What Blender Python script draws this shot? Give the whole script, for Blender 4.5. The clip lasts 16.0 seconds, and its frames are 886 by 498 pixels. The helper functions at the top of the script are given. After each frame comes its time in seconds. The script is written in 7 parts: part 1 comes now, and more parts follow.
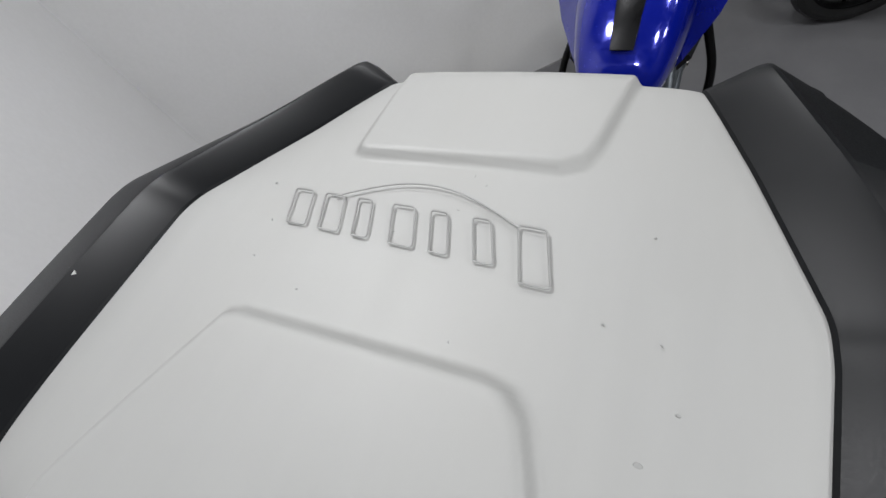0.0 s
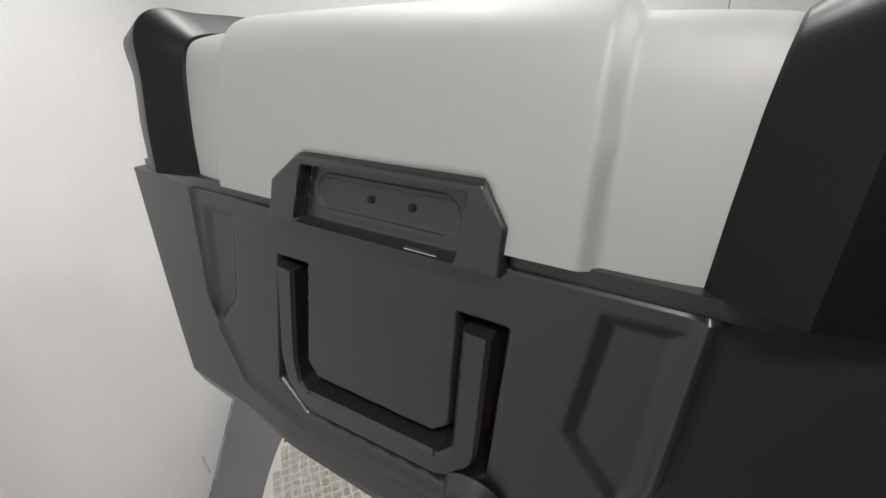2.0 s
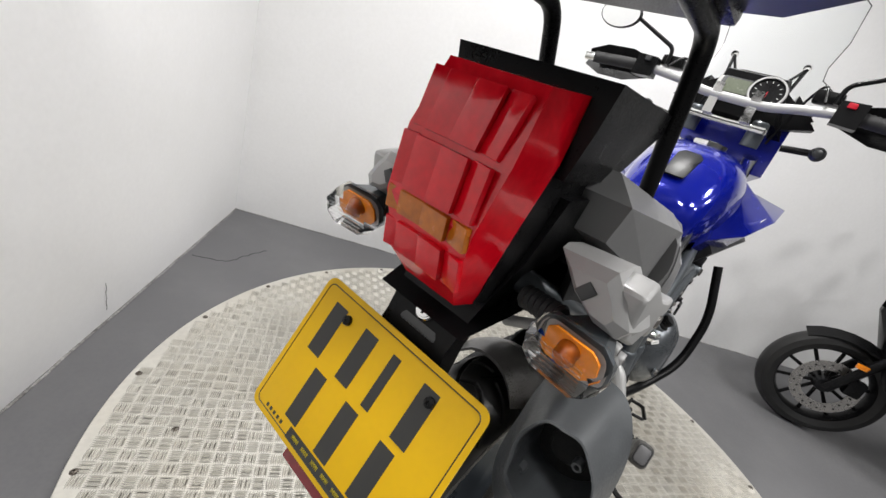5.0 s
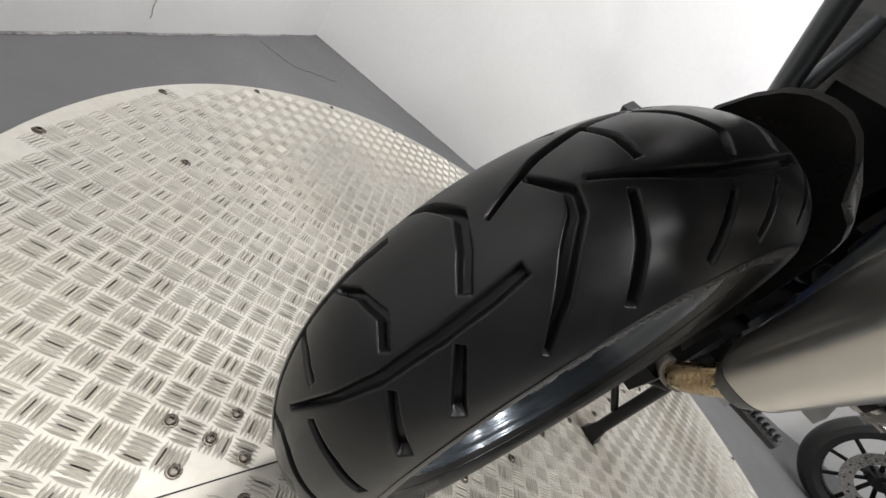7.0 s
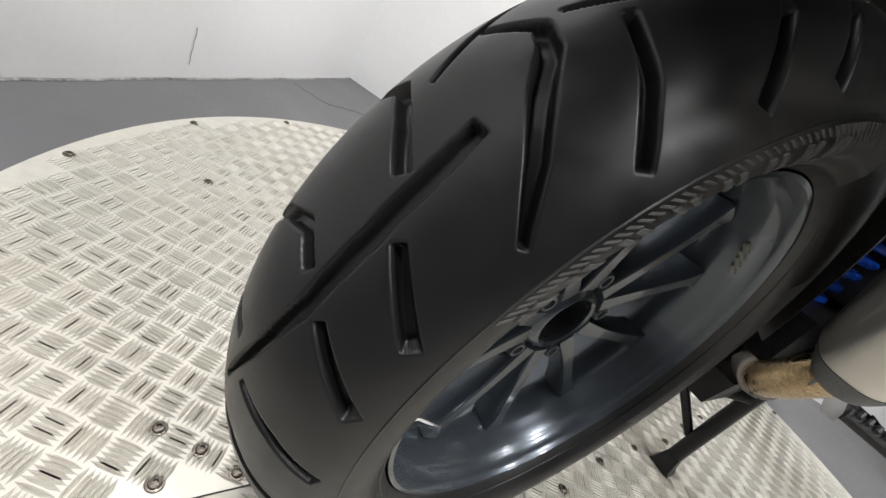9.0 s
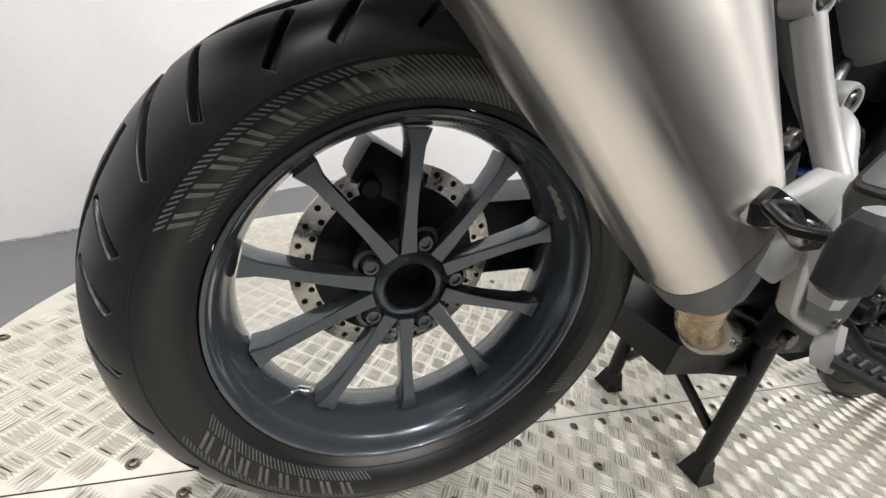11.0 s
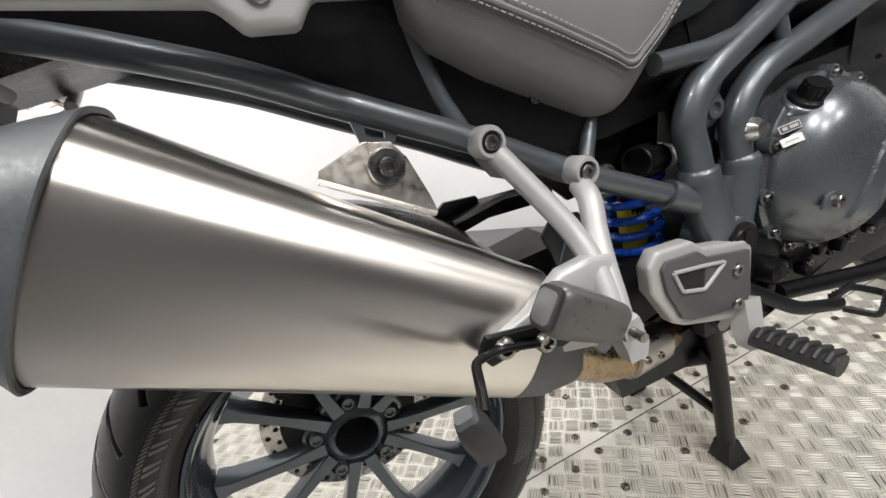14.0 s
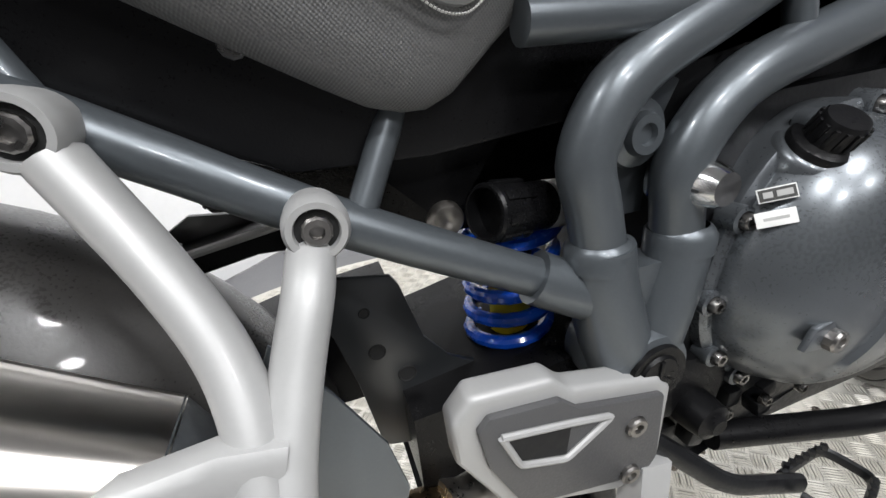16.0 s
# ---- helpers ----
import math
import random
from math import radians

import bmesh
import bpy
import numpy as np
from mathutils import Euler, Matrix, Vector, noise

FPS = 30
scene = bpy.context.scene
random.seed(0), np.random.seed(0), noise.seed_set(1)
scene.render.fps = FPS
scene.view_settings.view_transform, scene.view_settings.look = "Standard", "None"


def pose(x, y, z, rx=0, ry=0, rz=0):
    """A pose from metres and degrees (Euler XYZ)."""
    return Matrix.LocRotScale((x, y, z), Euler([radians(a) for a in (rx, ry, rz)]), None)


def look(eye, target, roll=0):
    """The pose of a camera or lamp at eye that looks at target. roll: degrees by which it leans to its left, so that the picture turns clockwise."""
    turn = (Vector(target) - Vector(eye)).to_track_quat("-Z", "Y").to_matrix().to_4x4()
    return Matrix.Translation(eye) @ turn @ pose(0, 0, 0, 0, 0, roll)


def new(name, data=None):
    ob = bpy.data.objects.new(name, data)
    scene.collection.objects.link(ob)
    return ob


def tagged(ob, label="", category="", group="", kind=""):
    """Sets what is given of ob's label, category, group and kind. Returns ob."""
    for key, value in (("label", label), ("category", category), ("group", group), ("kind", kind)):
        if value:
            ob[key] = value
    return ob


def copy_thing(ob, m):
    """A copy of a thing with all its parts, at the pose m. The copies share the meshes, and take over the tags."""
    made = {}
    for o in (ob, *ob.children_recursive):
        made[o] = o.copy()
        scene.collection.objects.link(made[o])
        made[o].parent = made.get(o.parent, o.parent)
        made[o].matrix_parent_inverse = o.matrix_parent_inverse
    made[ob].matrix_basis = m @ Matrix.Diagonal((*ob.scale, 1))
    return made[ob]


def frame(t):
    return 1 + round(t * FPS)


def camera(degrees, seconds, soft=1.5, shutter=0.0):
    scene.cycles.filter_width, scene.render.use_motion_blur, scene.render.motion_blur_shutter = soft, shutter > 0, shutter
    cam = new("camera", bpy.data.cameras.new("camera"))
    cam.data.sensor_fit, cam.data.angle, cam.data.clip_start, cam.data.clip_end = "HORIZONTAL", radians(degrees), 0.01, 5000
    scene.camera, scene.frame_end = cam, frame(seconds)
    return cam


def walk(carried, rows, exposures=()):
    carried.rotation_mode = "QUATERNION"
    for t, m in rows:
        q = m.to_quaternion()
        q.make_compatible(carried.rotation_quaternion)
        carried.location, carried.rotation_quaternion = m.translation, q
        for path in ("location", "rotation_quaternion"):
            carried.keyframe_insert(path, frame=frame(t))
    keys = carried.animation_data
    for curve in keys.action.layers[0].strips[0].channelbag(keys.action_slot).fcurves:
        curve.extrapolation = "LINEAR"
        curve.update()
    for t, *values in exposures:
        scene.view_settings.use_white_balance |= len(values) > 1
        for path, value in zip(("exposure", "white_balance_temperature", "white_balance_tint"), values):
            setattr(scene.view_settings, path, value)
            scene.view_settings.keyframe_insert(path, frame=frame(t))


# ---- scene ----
cam = camera(95.3, 16.0)
PATH = [
    (0, (-0.279, -0.096, 1.773), (0.453, 0.701, 0.091), -30.6),
    (0.5, (-0.378, -0.093, 1.765), (0.613, 0.701, 0.22), -20.4),
    (1, (-0.525, -0.107, 1.731), (0.732, 0.714, 0.41), -11.1),
    (1.5, (-0.593, -0.123, 1.663), (0.834, 0.747, 0.564), -5.6),
    (2, (-0.624, -0.136, 1.573), (0.886, 0.786, 0.64), -1.7),
    (2.5, (-0.621, -0.145, 1.493), (0.928, 0.815, 0.67), 1.6),
    (3, (-0.614, -0.162, 1.407), (0.951, 0.833, 0.659), 4.8),
    (3.5, (-0.609, -0.18, 1.334), (0.944, 0.862, 0.624), 7.8),
    (3.7, (-0.604, -0.193, 1.306), (0.939, 0.874, 0.614), 9.4),
    (5.8, (-0.537, -0.21, 0.928), (0.996, 0.757, 0.082), 26.9),
    (6, (-0.539, -0.201, 0.881), (0.987, 0.763, 0.018), 29.4),
    (6.2, (-0.532, -0.189, 0.822), (0.978, 0.768, -0.074), 32.1),
    (6.5, (-0.51, -0.16, 0.721), (1.001, 0.799, -0.171), 36.0),
    (7, (-0.479, -0.115, 0.557), (1.023, 0.881, -0.312), 42.2),
    (7.5, (-0.438, -0.091, 0.475), (1.049, 0.953, -0.362), 45.7),
    (8, (-0.419, -0.08, 0.456), (1.057, 0.98, -0.38), 45.2),
    (8.5, (-0.417, -0.081, 0.469), (1.008, 1.025, -0.396), 41.2),
    (9, (-0.386, -0.158, 0.504), (0.918, 1.088, -0.362), 34.1),
    (9.5, (-0.343, -0.269, 0.544), (0.798, 1.146, -0.29), 27.3),
    (9.7, (-0.314, -0.292, 0.547), (0.764, 1.182, -0.268), 25.2),
    (11.8, (-0.13, -0.436, 0.615), (0.524, 1.314, -0.099), 5.0),
    (12, (-0.118, -0.436, 0.669), (0.508, 1.326, -0.041), -0.4),
    (12.5, (-0.102, -0.448, 0.761), (0.468, 1.338, 0.064), -12.6),
    (13, (-0.074, -0.463, 0.766), (0.475, 1.335, 0.084), -18.8),
    (13.5, (-0.014, -0.485, 0.763), (0.53, 1.317, 0.084), -18.6),
    (14, (0.05, -0.535, 0.766), (0.585, 1.27, 0.09), -14.8),
    (14.5, (0.079, -0.58, 0.772), (0.613, 1.219, 0.08), -10.7),
    (15, (0.142, -0.57, 0.772), (0.68, 1.214, 0.046), -7.6),
    (15.5, (0.25, -0.456, 0.756), (0.81, 1.296, -0.029), -5.8),
    (16, (0.36, -0.361, 0.72), (0.9, 1.389, -0.083), -5.3),
]
EXPOSURES = [(0, -0.92, 6250, 10), (1.0, -0.9, 6300, 10), (1.6, -0.68, 6450, 10), (2.2, -0.28, 6650, 10), (2.7, 0.12, 6700, 10), (3.3, 0.25, 6700, 10), (3.7, 0.2, 6650, 10), (6, 0.05, 6500, 10), (8.0, 0.16, 6480, 10), (8.6, 0.2, 6470, 10), (9.5, 0.48, 6450, 10),
             (12.0, 0.52, 6650, 10), (14.0, 0.55, 6600, 10), (15.2, 0.55, 6550, 10), (16, 0.62, 6300, 10)]
walk(cam, [(t, look(eye, target, roll)) for t, eye, target, roll in PATH], EXPOSURES)

# ---- light: a windowless studio with round ceiling lights ----
world = bpy.data.worlds.new("world")
scene.world = world
world.use_nodes = True
world.node_tree.nodes["Background"].inputs[0].default_value = (0.02, 0.02, 0.022, 1)
world.node_tree.nodes["Background"].inputs[1].default_value = 1.0
CEILING = 2.75
# unseen; number and places guessed, last two added to brighten the right side
LAMPS = [(-1.15, -0.55), (0.1, -1.5), (0.2, 0.6), (1.3, -1.5), (1.4, 0.3), (0.5, -2.6), (1.8, -2.7)]
for lx, ly in LAMPS:
    lamp = bpy.data.lights.new("ceiling_lamp", "AREA")
    lamp.shape, lamp.size, lamp.energy, lamp.color = "DISK", 0.34, 22.0, (1.0, 0.985, 0.97)
    lamp.spread = radians(170)
    ob = new("ceiling_lamp", lamp)
    ob.location = (lx, ly, CEILING - 0.035)


# ---- mesh helpers ----
def finish(name, me, material, parent=None, label="", sharp=35):
    me.materials.append(material)
    me.shade_smooth()
    me.set_sharp_from_angle(angle=radians(sharp))
    ob = new(name, me)
    if parent is not None:
        ob.parent = parent
    if label:
        ob["label"] = label
    return ob


def part(name, bm, material, parent=None, label="", sharp=35):
    """One bmesh as one mesh object under a thing or a part."""
    bmesh.ops.recalc_face_normals(bm, faces=bm.faces)
    me = bpy.data.meshes.new(name)
    bm.to_mesh(me)
    bm.free()
    return finish(name, me, material, parent, label, sharp)


def raw(name, verts, faces, material, parent=None, label="", sharp=35):
    me = bpy.data.meshes.new(name)
    me.from_pydata([tuple(v) for v in verts], [], [tuple(f) for f in faces])
    me.update()
    return finish(name, me, material, parent, label, sharp)


def thing(name, label, category, group="", kind="", at=(0, 0, 0)):
    ob = new(name)
    ob.location = at
    ob.empty_display_size = 0.05
    return tagged(ob, label, category, group, kind)


def smooth_line(points, steps=6):
    """Catmull-Rom through the points."""
    p = [Vector(q) for q in points]
    if len(p) < 3 or steps < 2:
        return p
    out = []
    ext = [2 * p[0] - p[1]] + p + [2 * p[-1] - p[-2]]
    for i in range(1, len(ext) - 2):
        a, b, c, d = ext[i - 1], ext[i], ext[i + 1], ext[i + 2]
        for k in range(steps):
            u = k / steps
            out.append(0.5 * (2 * b + (c - a) * u + (2 * a - 5 * b + 4 * c - d) * u * u + (3 * b - a - 3 * c + d) * u ** 3))
    out.append(p[-1])
    return out


def round_line(points, radius, steps=5):
    """A polyline with its corners rounded to that radius."""
    p = [Vector(q) for q in points]
    out = [p[0]]
    for a, b, c in zip(p, p[1:], p[2:]):
        u, v = (a - b), (c - b)
        r = min(radius, u.length * 0.45, v.length * 0.45)
        s, e = b + u.normalized() * r, b + v.normalized() * r
        for k in range(steps + 1):
            t = k / steps
            out.append((1 - t) ** 2 * s + 2 * t * (1 - t) * b + t * t * e)
    out.append(p[-1])
    return out


def tube(points, radius, seg=14, bm=None, caps=True, flat=1.0, end_radius=None, closed=False):
    """A tube along a line; flat squeezes its section, end_radius tapers it."""
    bm = bm or bmesh.new()
    p = [Vector(q) for q in points]
    n = len(p)
    rings, side = [], None
    for i in range(n):
        if closed:
            d = (p[(i + 1) % n] - p[i - 1]).normalized()
        else:
            d = (p[min(i + 1, n - 1)] - p[max(i - 1, 0)]).normalized()
        if side is None:
            side = d.cross(Vector((0, 0, 1)) if abs(d.z) < 0.9 else Vector((1, 0, 0))).normalized()
        side = (side - d * side.dot(d)).normalized()
        up = d.cross(side)
        r = radius if end_radius is None else radius + (end_radius - radius) * i / (n - 1)
        rings.append([bm.verts.new(p[i] + side * (math.cos(2 * math.pi * k / seg) * r) + up * (math.sin(2 * math.pi * k / seg) * r * flat)) for k in range(seg)])
    for a, b in zip(rings, rings[1:] + ([rings[0]] if closed else [])):
        for k in range(seg):
            bm.faces.new((a[k], a[(k + 1) % seg], b[(k + 1) % seg], b[k]))
    if caps and not closed:
        bm.faces.new(rings[0][::-1])
        bm.faces.new(rings[-1])
    return bm


def loft(sections, bm=None, caps=True):
    """A skin over closed sections with equal counts of points."""
    bm = bm or bmesh.new()
    rings = [[bm.verts.new(q) for q in s] for s in sections]
    m = len(rings[0])
    for a, b in zip(rings, rings[1:]):
        for k in range(m):
            bm.faces.new((a[k], a[(k + 1) % m], b[(k + 1) % m], b[k]))
    if caps:
        bm.faces.new(rings[0][::-1])
        bm.faces.new(rings[-1])
    return bm


def lathe(profile, m=Matrix(), seg=48, bm=None, closed=False):
    """Revolves (radius, height) points round the local z axis of m."""
    bm = bm or bmesh.new()
    rings = []
    for r, h in profile:
        if r < 1e-6:
            rings.append([bm.verts.new(m @ Vector((0, 0, h)))])
        else:
            rings.append([bm.verts.new(m @ Vector((r * math.cos(2 * math.pi * k / seg), r * math.sin(2 * math.pi * k / seg), h))) for k in range(seg)])
    pairs = list(zip(rings, rings[1:])) + ([(rings[-1], rings[0])] if closed else [])
    for a, b in pairs:
        for k in range(seg):
            j = (k + 1) % seg
            if len(a) == 1 and len(b) == 1:
                continue
            if len(a) == 1:
                bm.faces.new((a[0], b[j], b[k]))
            elif len(b) == 1:
                bm.faces.new((a[k], a[j], b[0]))
            else:
                bm.faces.new((a[k], a[j], b[j], b[k]))
    return bm


def bevelled(bm, width, segments=2, angle=30):
    edges = [e for e in bm.edges if len(e.link_faces) == 2 and e.calc_face_angle(0) > radians(angle)]
    bmesh.ops.bevel(bm, geom=edges, offset=width, segments=segments, profile=0.6, affect="EDGES", clamp_overlap=True)
    return bm


def box(size, m=Matrix(), bevel=0.0, bm=None, segments=2):
    one = bmesh.new()
    bmesh.ops.create_cube(one, size=1.0, matrix=Matrix.Diagonal((*size, 1)))
    if bevel:
        bevelled(one, bevel, segments)
    return joined(one, m, bm)


def joined(one, m=Matrix(), bm=None):
    """Moves a bmesh by m and adds it to another."""
    bmesh.ops.transform(one, matrix=m, verts=one.verts)
    if bm is None:
        return one
    me = bpy.data.meshes.new("piece")
    one.to_mesh(me)
    one.free()
    bm.from_mesh(me)
    bpy.data.meshes.remove(me)
    return bm


def prism(poly, depth, m=Matrix(), bevel=0.0, bm=None, segments=2):
    """A flat polygon in the local xy plane, made thick along local z, from 0 to depth."""
    one = bmesh.new()
    low = [one.verts.new((x, y, 0)) for x, y in poly]
    high = [one.verts.new((x, y, depth)) for x, y in poly]
    n = len(poly)
    one.faces.new(low[::-1])
    one.faces.new(high)
    for k in range(n):
        one.faces.new((low[k], low[(k + 1) % n], high[(k + 1) % n], high[k]))
    bmesh.ops.recalc_face_normals(one, faces=one.faces)
    if bevel:
        bevelled(one, bevel, segments)
    return joined(one, m, bm)


def frame_of(o, x, y):
    """A pose with its origin at o, local x along x and local y near y."""
    x = Vector(x).normalized()
    z = x.cross(Vector(y)).normalized()
    y = z.cross(x)
    m = Matrix((x, y, z)).transposed().to_4x4()
    m.translation = o
    return m


SIDE = Matrix(((1, 0, 0, 0), (0, 0, -1, 0), (0, 1, 0, 0), (0, 0, 0, 1)))  # local (x, z) plan, thick towards -y


def side_prism(poly, y, depth, bevel=0.0, bm=None, segments=2):
    """A polygon of (x, z) at y, thick outwards to the right side of the motorcycle (-y)."""
    return prism(poly, depth, Matrix.Translation((0, y, 0)) @ SIDE, bevel, bm, segments)


def screw(o, axis, r=0.007, h=0.005, bm=None, hollow=True):
    """A round screw head with a socket; axis points outwards."""
    axis = Vector(axis)
    m = frame_of(o, axis.orthogonal(), axis.cross(axis.orthogonal()))
    prof = [(0, -0.002), (r, -0.002), (r, h * 0.7), (r * 0.85, h), (r * 0.5, h), (r * 0.45, h * 0.3), (0, h * 0.3)] if hollow else [(0, -0.002), (r, -0.002), (r, h * 0.7), (r * 0.7, h), (0, h)]
    return lathe(prof, m, 10, bm)


def inside_distance(px, py, poly):
    """Signed distance from points to a polygon's edge, positive inside."""
    d = np.full(px.shape, 1e9)
    inside = np.zeros(px.shape, bool)
    n = len(poly)
    for i in range(n):
        (x0, y0), (x1, y1) = poly[i], poly[(i + 1) % n]
        ex, ey = x1 - x0, y1 - y0
        t = np.clip(((px - x0) * ex + (py - y0) * ey) / (ex * ex + ey * ey), 0, 1)
        d = np.minimum(d, np.hypot(px - x0 - t * ex, py - y0 - t * ey))
        cross = (y0 > py) != (y1 > py)
        inside ^= cross & (px < (x1 - x0) * (py - y0) / ((y1 - y0) if y1 != y0 else 1e-9) + x0)
    return np.where(inside, d, -d)


def line_distance(px, py, line):
    d = np.full(px.shape, 1e9)
    for (x0, y0), (x1, y1) in zip(line, line[1:]):
        ex, ey = x1 - x0, y1 - y0
        t = np.clip(((px - x0) * ex + (py - y0) * ey) / (ex * ex + ey * ey), 0, 1)
        d = np.minimum(d, np.hypot(px - x0 - t * ex, py - y0 - t * ey))
    return d


def ramp(d, a, b):
    t = np.clip((d - a) / (b - a), 0, 1)
    return t * t * (3 - 2 * t)


def grid_faces(rows, cols, wrap=False):
    out = []
    for i in range(rows - 1):
        for j in range(cols if wrap else cols - 1):
            k = (j + 1) % cols
            out.append((i * cols + j, i * cols + k, (i + 1) * cols + k, (i + 1) * cols + j))
    return out


# ---- materials ----
def surface(name, colour, rough=0.5, metal=0.0, vary=0.15, coarse=6.0, fine=120.0, bump=0.05, stretch=(1, 1, 1), coat=0.0, rough_vary=0.12, spec=0.5, dirt=None, dirt_amount=0.0, island=0.0):
    """A node material: colour varied at two scales, roughness varied, fine relief, dirt in patches."""
    m = bpy.data.materials.new(name)
    m.use_nodes = True
    n, l = m.node_tree.nodes, m.node_tree.links
    b = n["Principled BSDF"]
    co = n.new("ShaderNodeTexCoord")
    mp = n.new("ShaderNodeMapping")
    mp.inputs["Scale"].default_value = stretch
    l.new(co.outputs["Object"], mp.inputs["Vector"])
    big = n.new("ShaderNodeTexNoise")
    big.inputs["Scale"].default_value, big.inputs["Detail"].default_value = coarse, 4
    small = n.new("ShaderNodeTexNoise")
    small.inputs["Scale"].default_value, small.inputs["Detail"].default_value = fine, 3
    l.new(co.outputs["Object"], big.inputs["Vector"])
    l.new(mp.outputs["Vector"], small.inputs["Vector"])
    add = n.new("ShaderNodeMath")
    add.operation = "ADD"
    l.new(big.outputs["Fac"], add.inputs[0])
    l.new(small.outputs["Fac"], add.inputs[1])
    rng = n.new("ShaderNodeMapRange")
    rng.inputs["From Min"].default_value, rng.inputs["From Max"].default_value = 0.6, 1.4
    rng.inputs["To Min"].default_value, rng.inputs["To Max"].default_value = 1 - vary, 1 + vary
    l.new(add.outputs[0], rng.inputs["Value"])
    mul = n.new("ShaderNodeVectorMath")
    mul.operation = "SCALE"
    mul.inputs[0].default_value = colour
    l.new(rng.outputs[0], mul.inputs["Scale"])
    last = mul.outputs[0]
    if dirt:
        mask = n.new("ShaderNodeTexNoise")
        mask.inputs["Scale"].default_value, mask.inputs["Detail"].default_value, mask.inputs["Roughness"].default_value = 2.3, 8, 0.65
        l.new(co.outputs["Object"], mask.inputs["Vector"])
        mr = n.new("ShaderNodeMapRange")
        mr.inputs["From Min"].default_value, mr.inputs["From Max"].default_value = 0.45, 0.75
        mr.inputs["To Max"].default_value = dirt_amount
        l.new(mask.outputs["Fac"], mr.inputs["Value"])
        mx = n.new("ShaderNodeMix")
        mx.data_type = "RGBA"
        l.new(mr.outputs[0], mx.inputs["Factor"])
        l.new(last, mx.inputs["A"])
        mx.inputs["B"].default_value = (*dirt, 1)
        last = mx.outputs["Result"]
    l.new(last, b.inputs["Base Color"])
    rr = n.new("ShaderNodeMapRange")
    rr.inputs["From Min"].default_value, rr.inputs["From Max"].default_value = 0.7, 1.3
    rr.inputs["To Min"].default_value, rr.inputs["To Max"].default_value = max(0.02, rough - rough_vary), min(1, rough + rough_vary)
    l.new(add.outputs[0], rr.inputs["Value"])
    l.new(rr.outputs[0], b.inputs["Roughness"])
    b.inputs["Metallic"].default_value = metal
    b.inputs["Coat Weight"].default_value = coat
    b.inputs["Coat Roughness"].default_value = 0.06
    b.inputs["Specular IOR Level"].default_value = spec
    if bump:
        bp = n.new("ShaderNodeBump")
        bp.inputs["Strength"].default_value, bp.inputs["Distance"].default_value = bump, 0.002
        l.new(small.outputs["Fac"], bp.inputs["Height"])
        l.new(bp.outputs["Normal"], b.inputs["Normal"])
    return m


def glass(name, colour, rough=0.03, ior=1.45):
    m = bpy.data.materials.new(name)
    m.use_nodes = True
    b = m.node_tree.nodes["Principled BSDF"]
    b.inputs["Base Color"].default_value = (*colour, 1)
    b.inputs["Roughness"].default_value = rough
    b.inputs["Transmission Weight"].default_value = 1.0
    b.inputs["IOR"].default_value = ior
    return m


WALL = surface("wall_paint", (0.80, 0.80, 0.80), 0.6, vary=0.03, coarse=1.5, fine=60, bump=0.05, dirt=(0.6, 0.59, 0.57), dirt_amount=0.12)
CEIL = surface("dark_ceiling", (0.22, 0.22, 0.222), 0.8, vary=0.03)
FLOOR = surface("floor_paint", (0.125, 0.125, 0.13), 0.55, vary=0.12, coarse=2.0, fine=90, bump=0.06, dirt=(0.2, 0.2, 0.2), dirt_amount=0.35)
DARKWALL = surface("added_dark_wall", (0.035, 0.035, 0.036), 0.6, vary=0.1, coarse=2)
TREAD = surface("tread_plate_aluminium", (0.66, 0.64, 0.585), 0.50, 0.55, vary=0.12, coarse=3.0, fine=60, bump=0.12, rough_vary=0.1, dirt=(0.48, 0.42, 0.32), dirt_amount=0.5)
STEEL_BOLT = surface("bolt_steel", (0.26, 0.25, 0.24), 0.32, 1.0, vary=0.2, coarse=30)
RUBBER = surface("tyre_rubber", (0.013, 0.013, 0.0133), 0.36, vary=0.14, coarse=5, fine=60, bump=0.0, rough_vary=0.06, spec=0.40, dirt=(0.028, 0.0275, 0.026), dirt_amount=0.5)
SOFTRUBBER = surface("peg_rubber", (0.02, 0.02, 0.021), 0.55, vary=0.2, fine=200, bump=0.1)
BLACK = surface("black_plastic", (0.0055, 0.0055, 0.006), 0.34, spec=0.18, vary=0.15, coarse=12, fine=500, bump=0.10)
CASE = surface("case_plastic", (0.0165, 0.0182, 0.0200), 0.33, vary=0.06, coarse=7, fine=500, bump=0.006, rough_vary=0.02, spec=0.80)
# darker copy of the case plastic; the lid's lower brightness is in the colour
CASE_DARKENED = surface("darkened_case_plastic", (0.0050, 0.0056, 0.0066), 0.40, vary=0.08, coarse=7, fine=900, bump=0.02, rough_vary=0.06, spec=0.22)
LID = surface("satin_aluminium", (0.445, 0.445, 0.433), 0.61, 0.32, vary=0.03, coarse=3, fine=90, bump=0.03, stretch=(0.06, 1.0, 1.0), rough_vary=0.04, dirt=(0.40, 0.39, 0.36), dirt_amount=0.3)
GROOVE = surface("engraved_groove", (0.36, 0.36, 0.35), 0.55, 0.3, vary=0.1)
STEEL = surface("brushed_stainless", (0.70, 0.67, 0.63), 0.31, 1.0, vary=0.03, coarse=3, fine=7, bump=0.0, rough_vary=0.02, dirt=(0.54, 0.48, 0.40), dirt_amount=0.25)
STEEL_BSDF = STEEL.node_tree.nodes["Principled BSDF"]
STEEL_BSDF.inputs["Anisotropic"].default_value = 0.92
grain_dir = STEEL.node_tree.nodes.new("ShaderNodeCombineXYZ")  # polished round the can, so highlights run along it
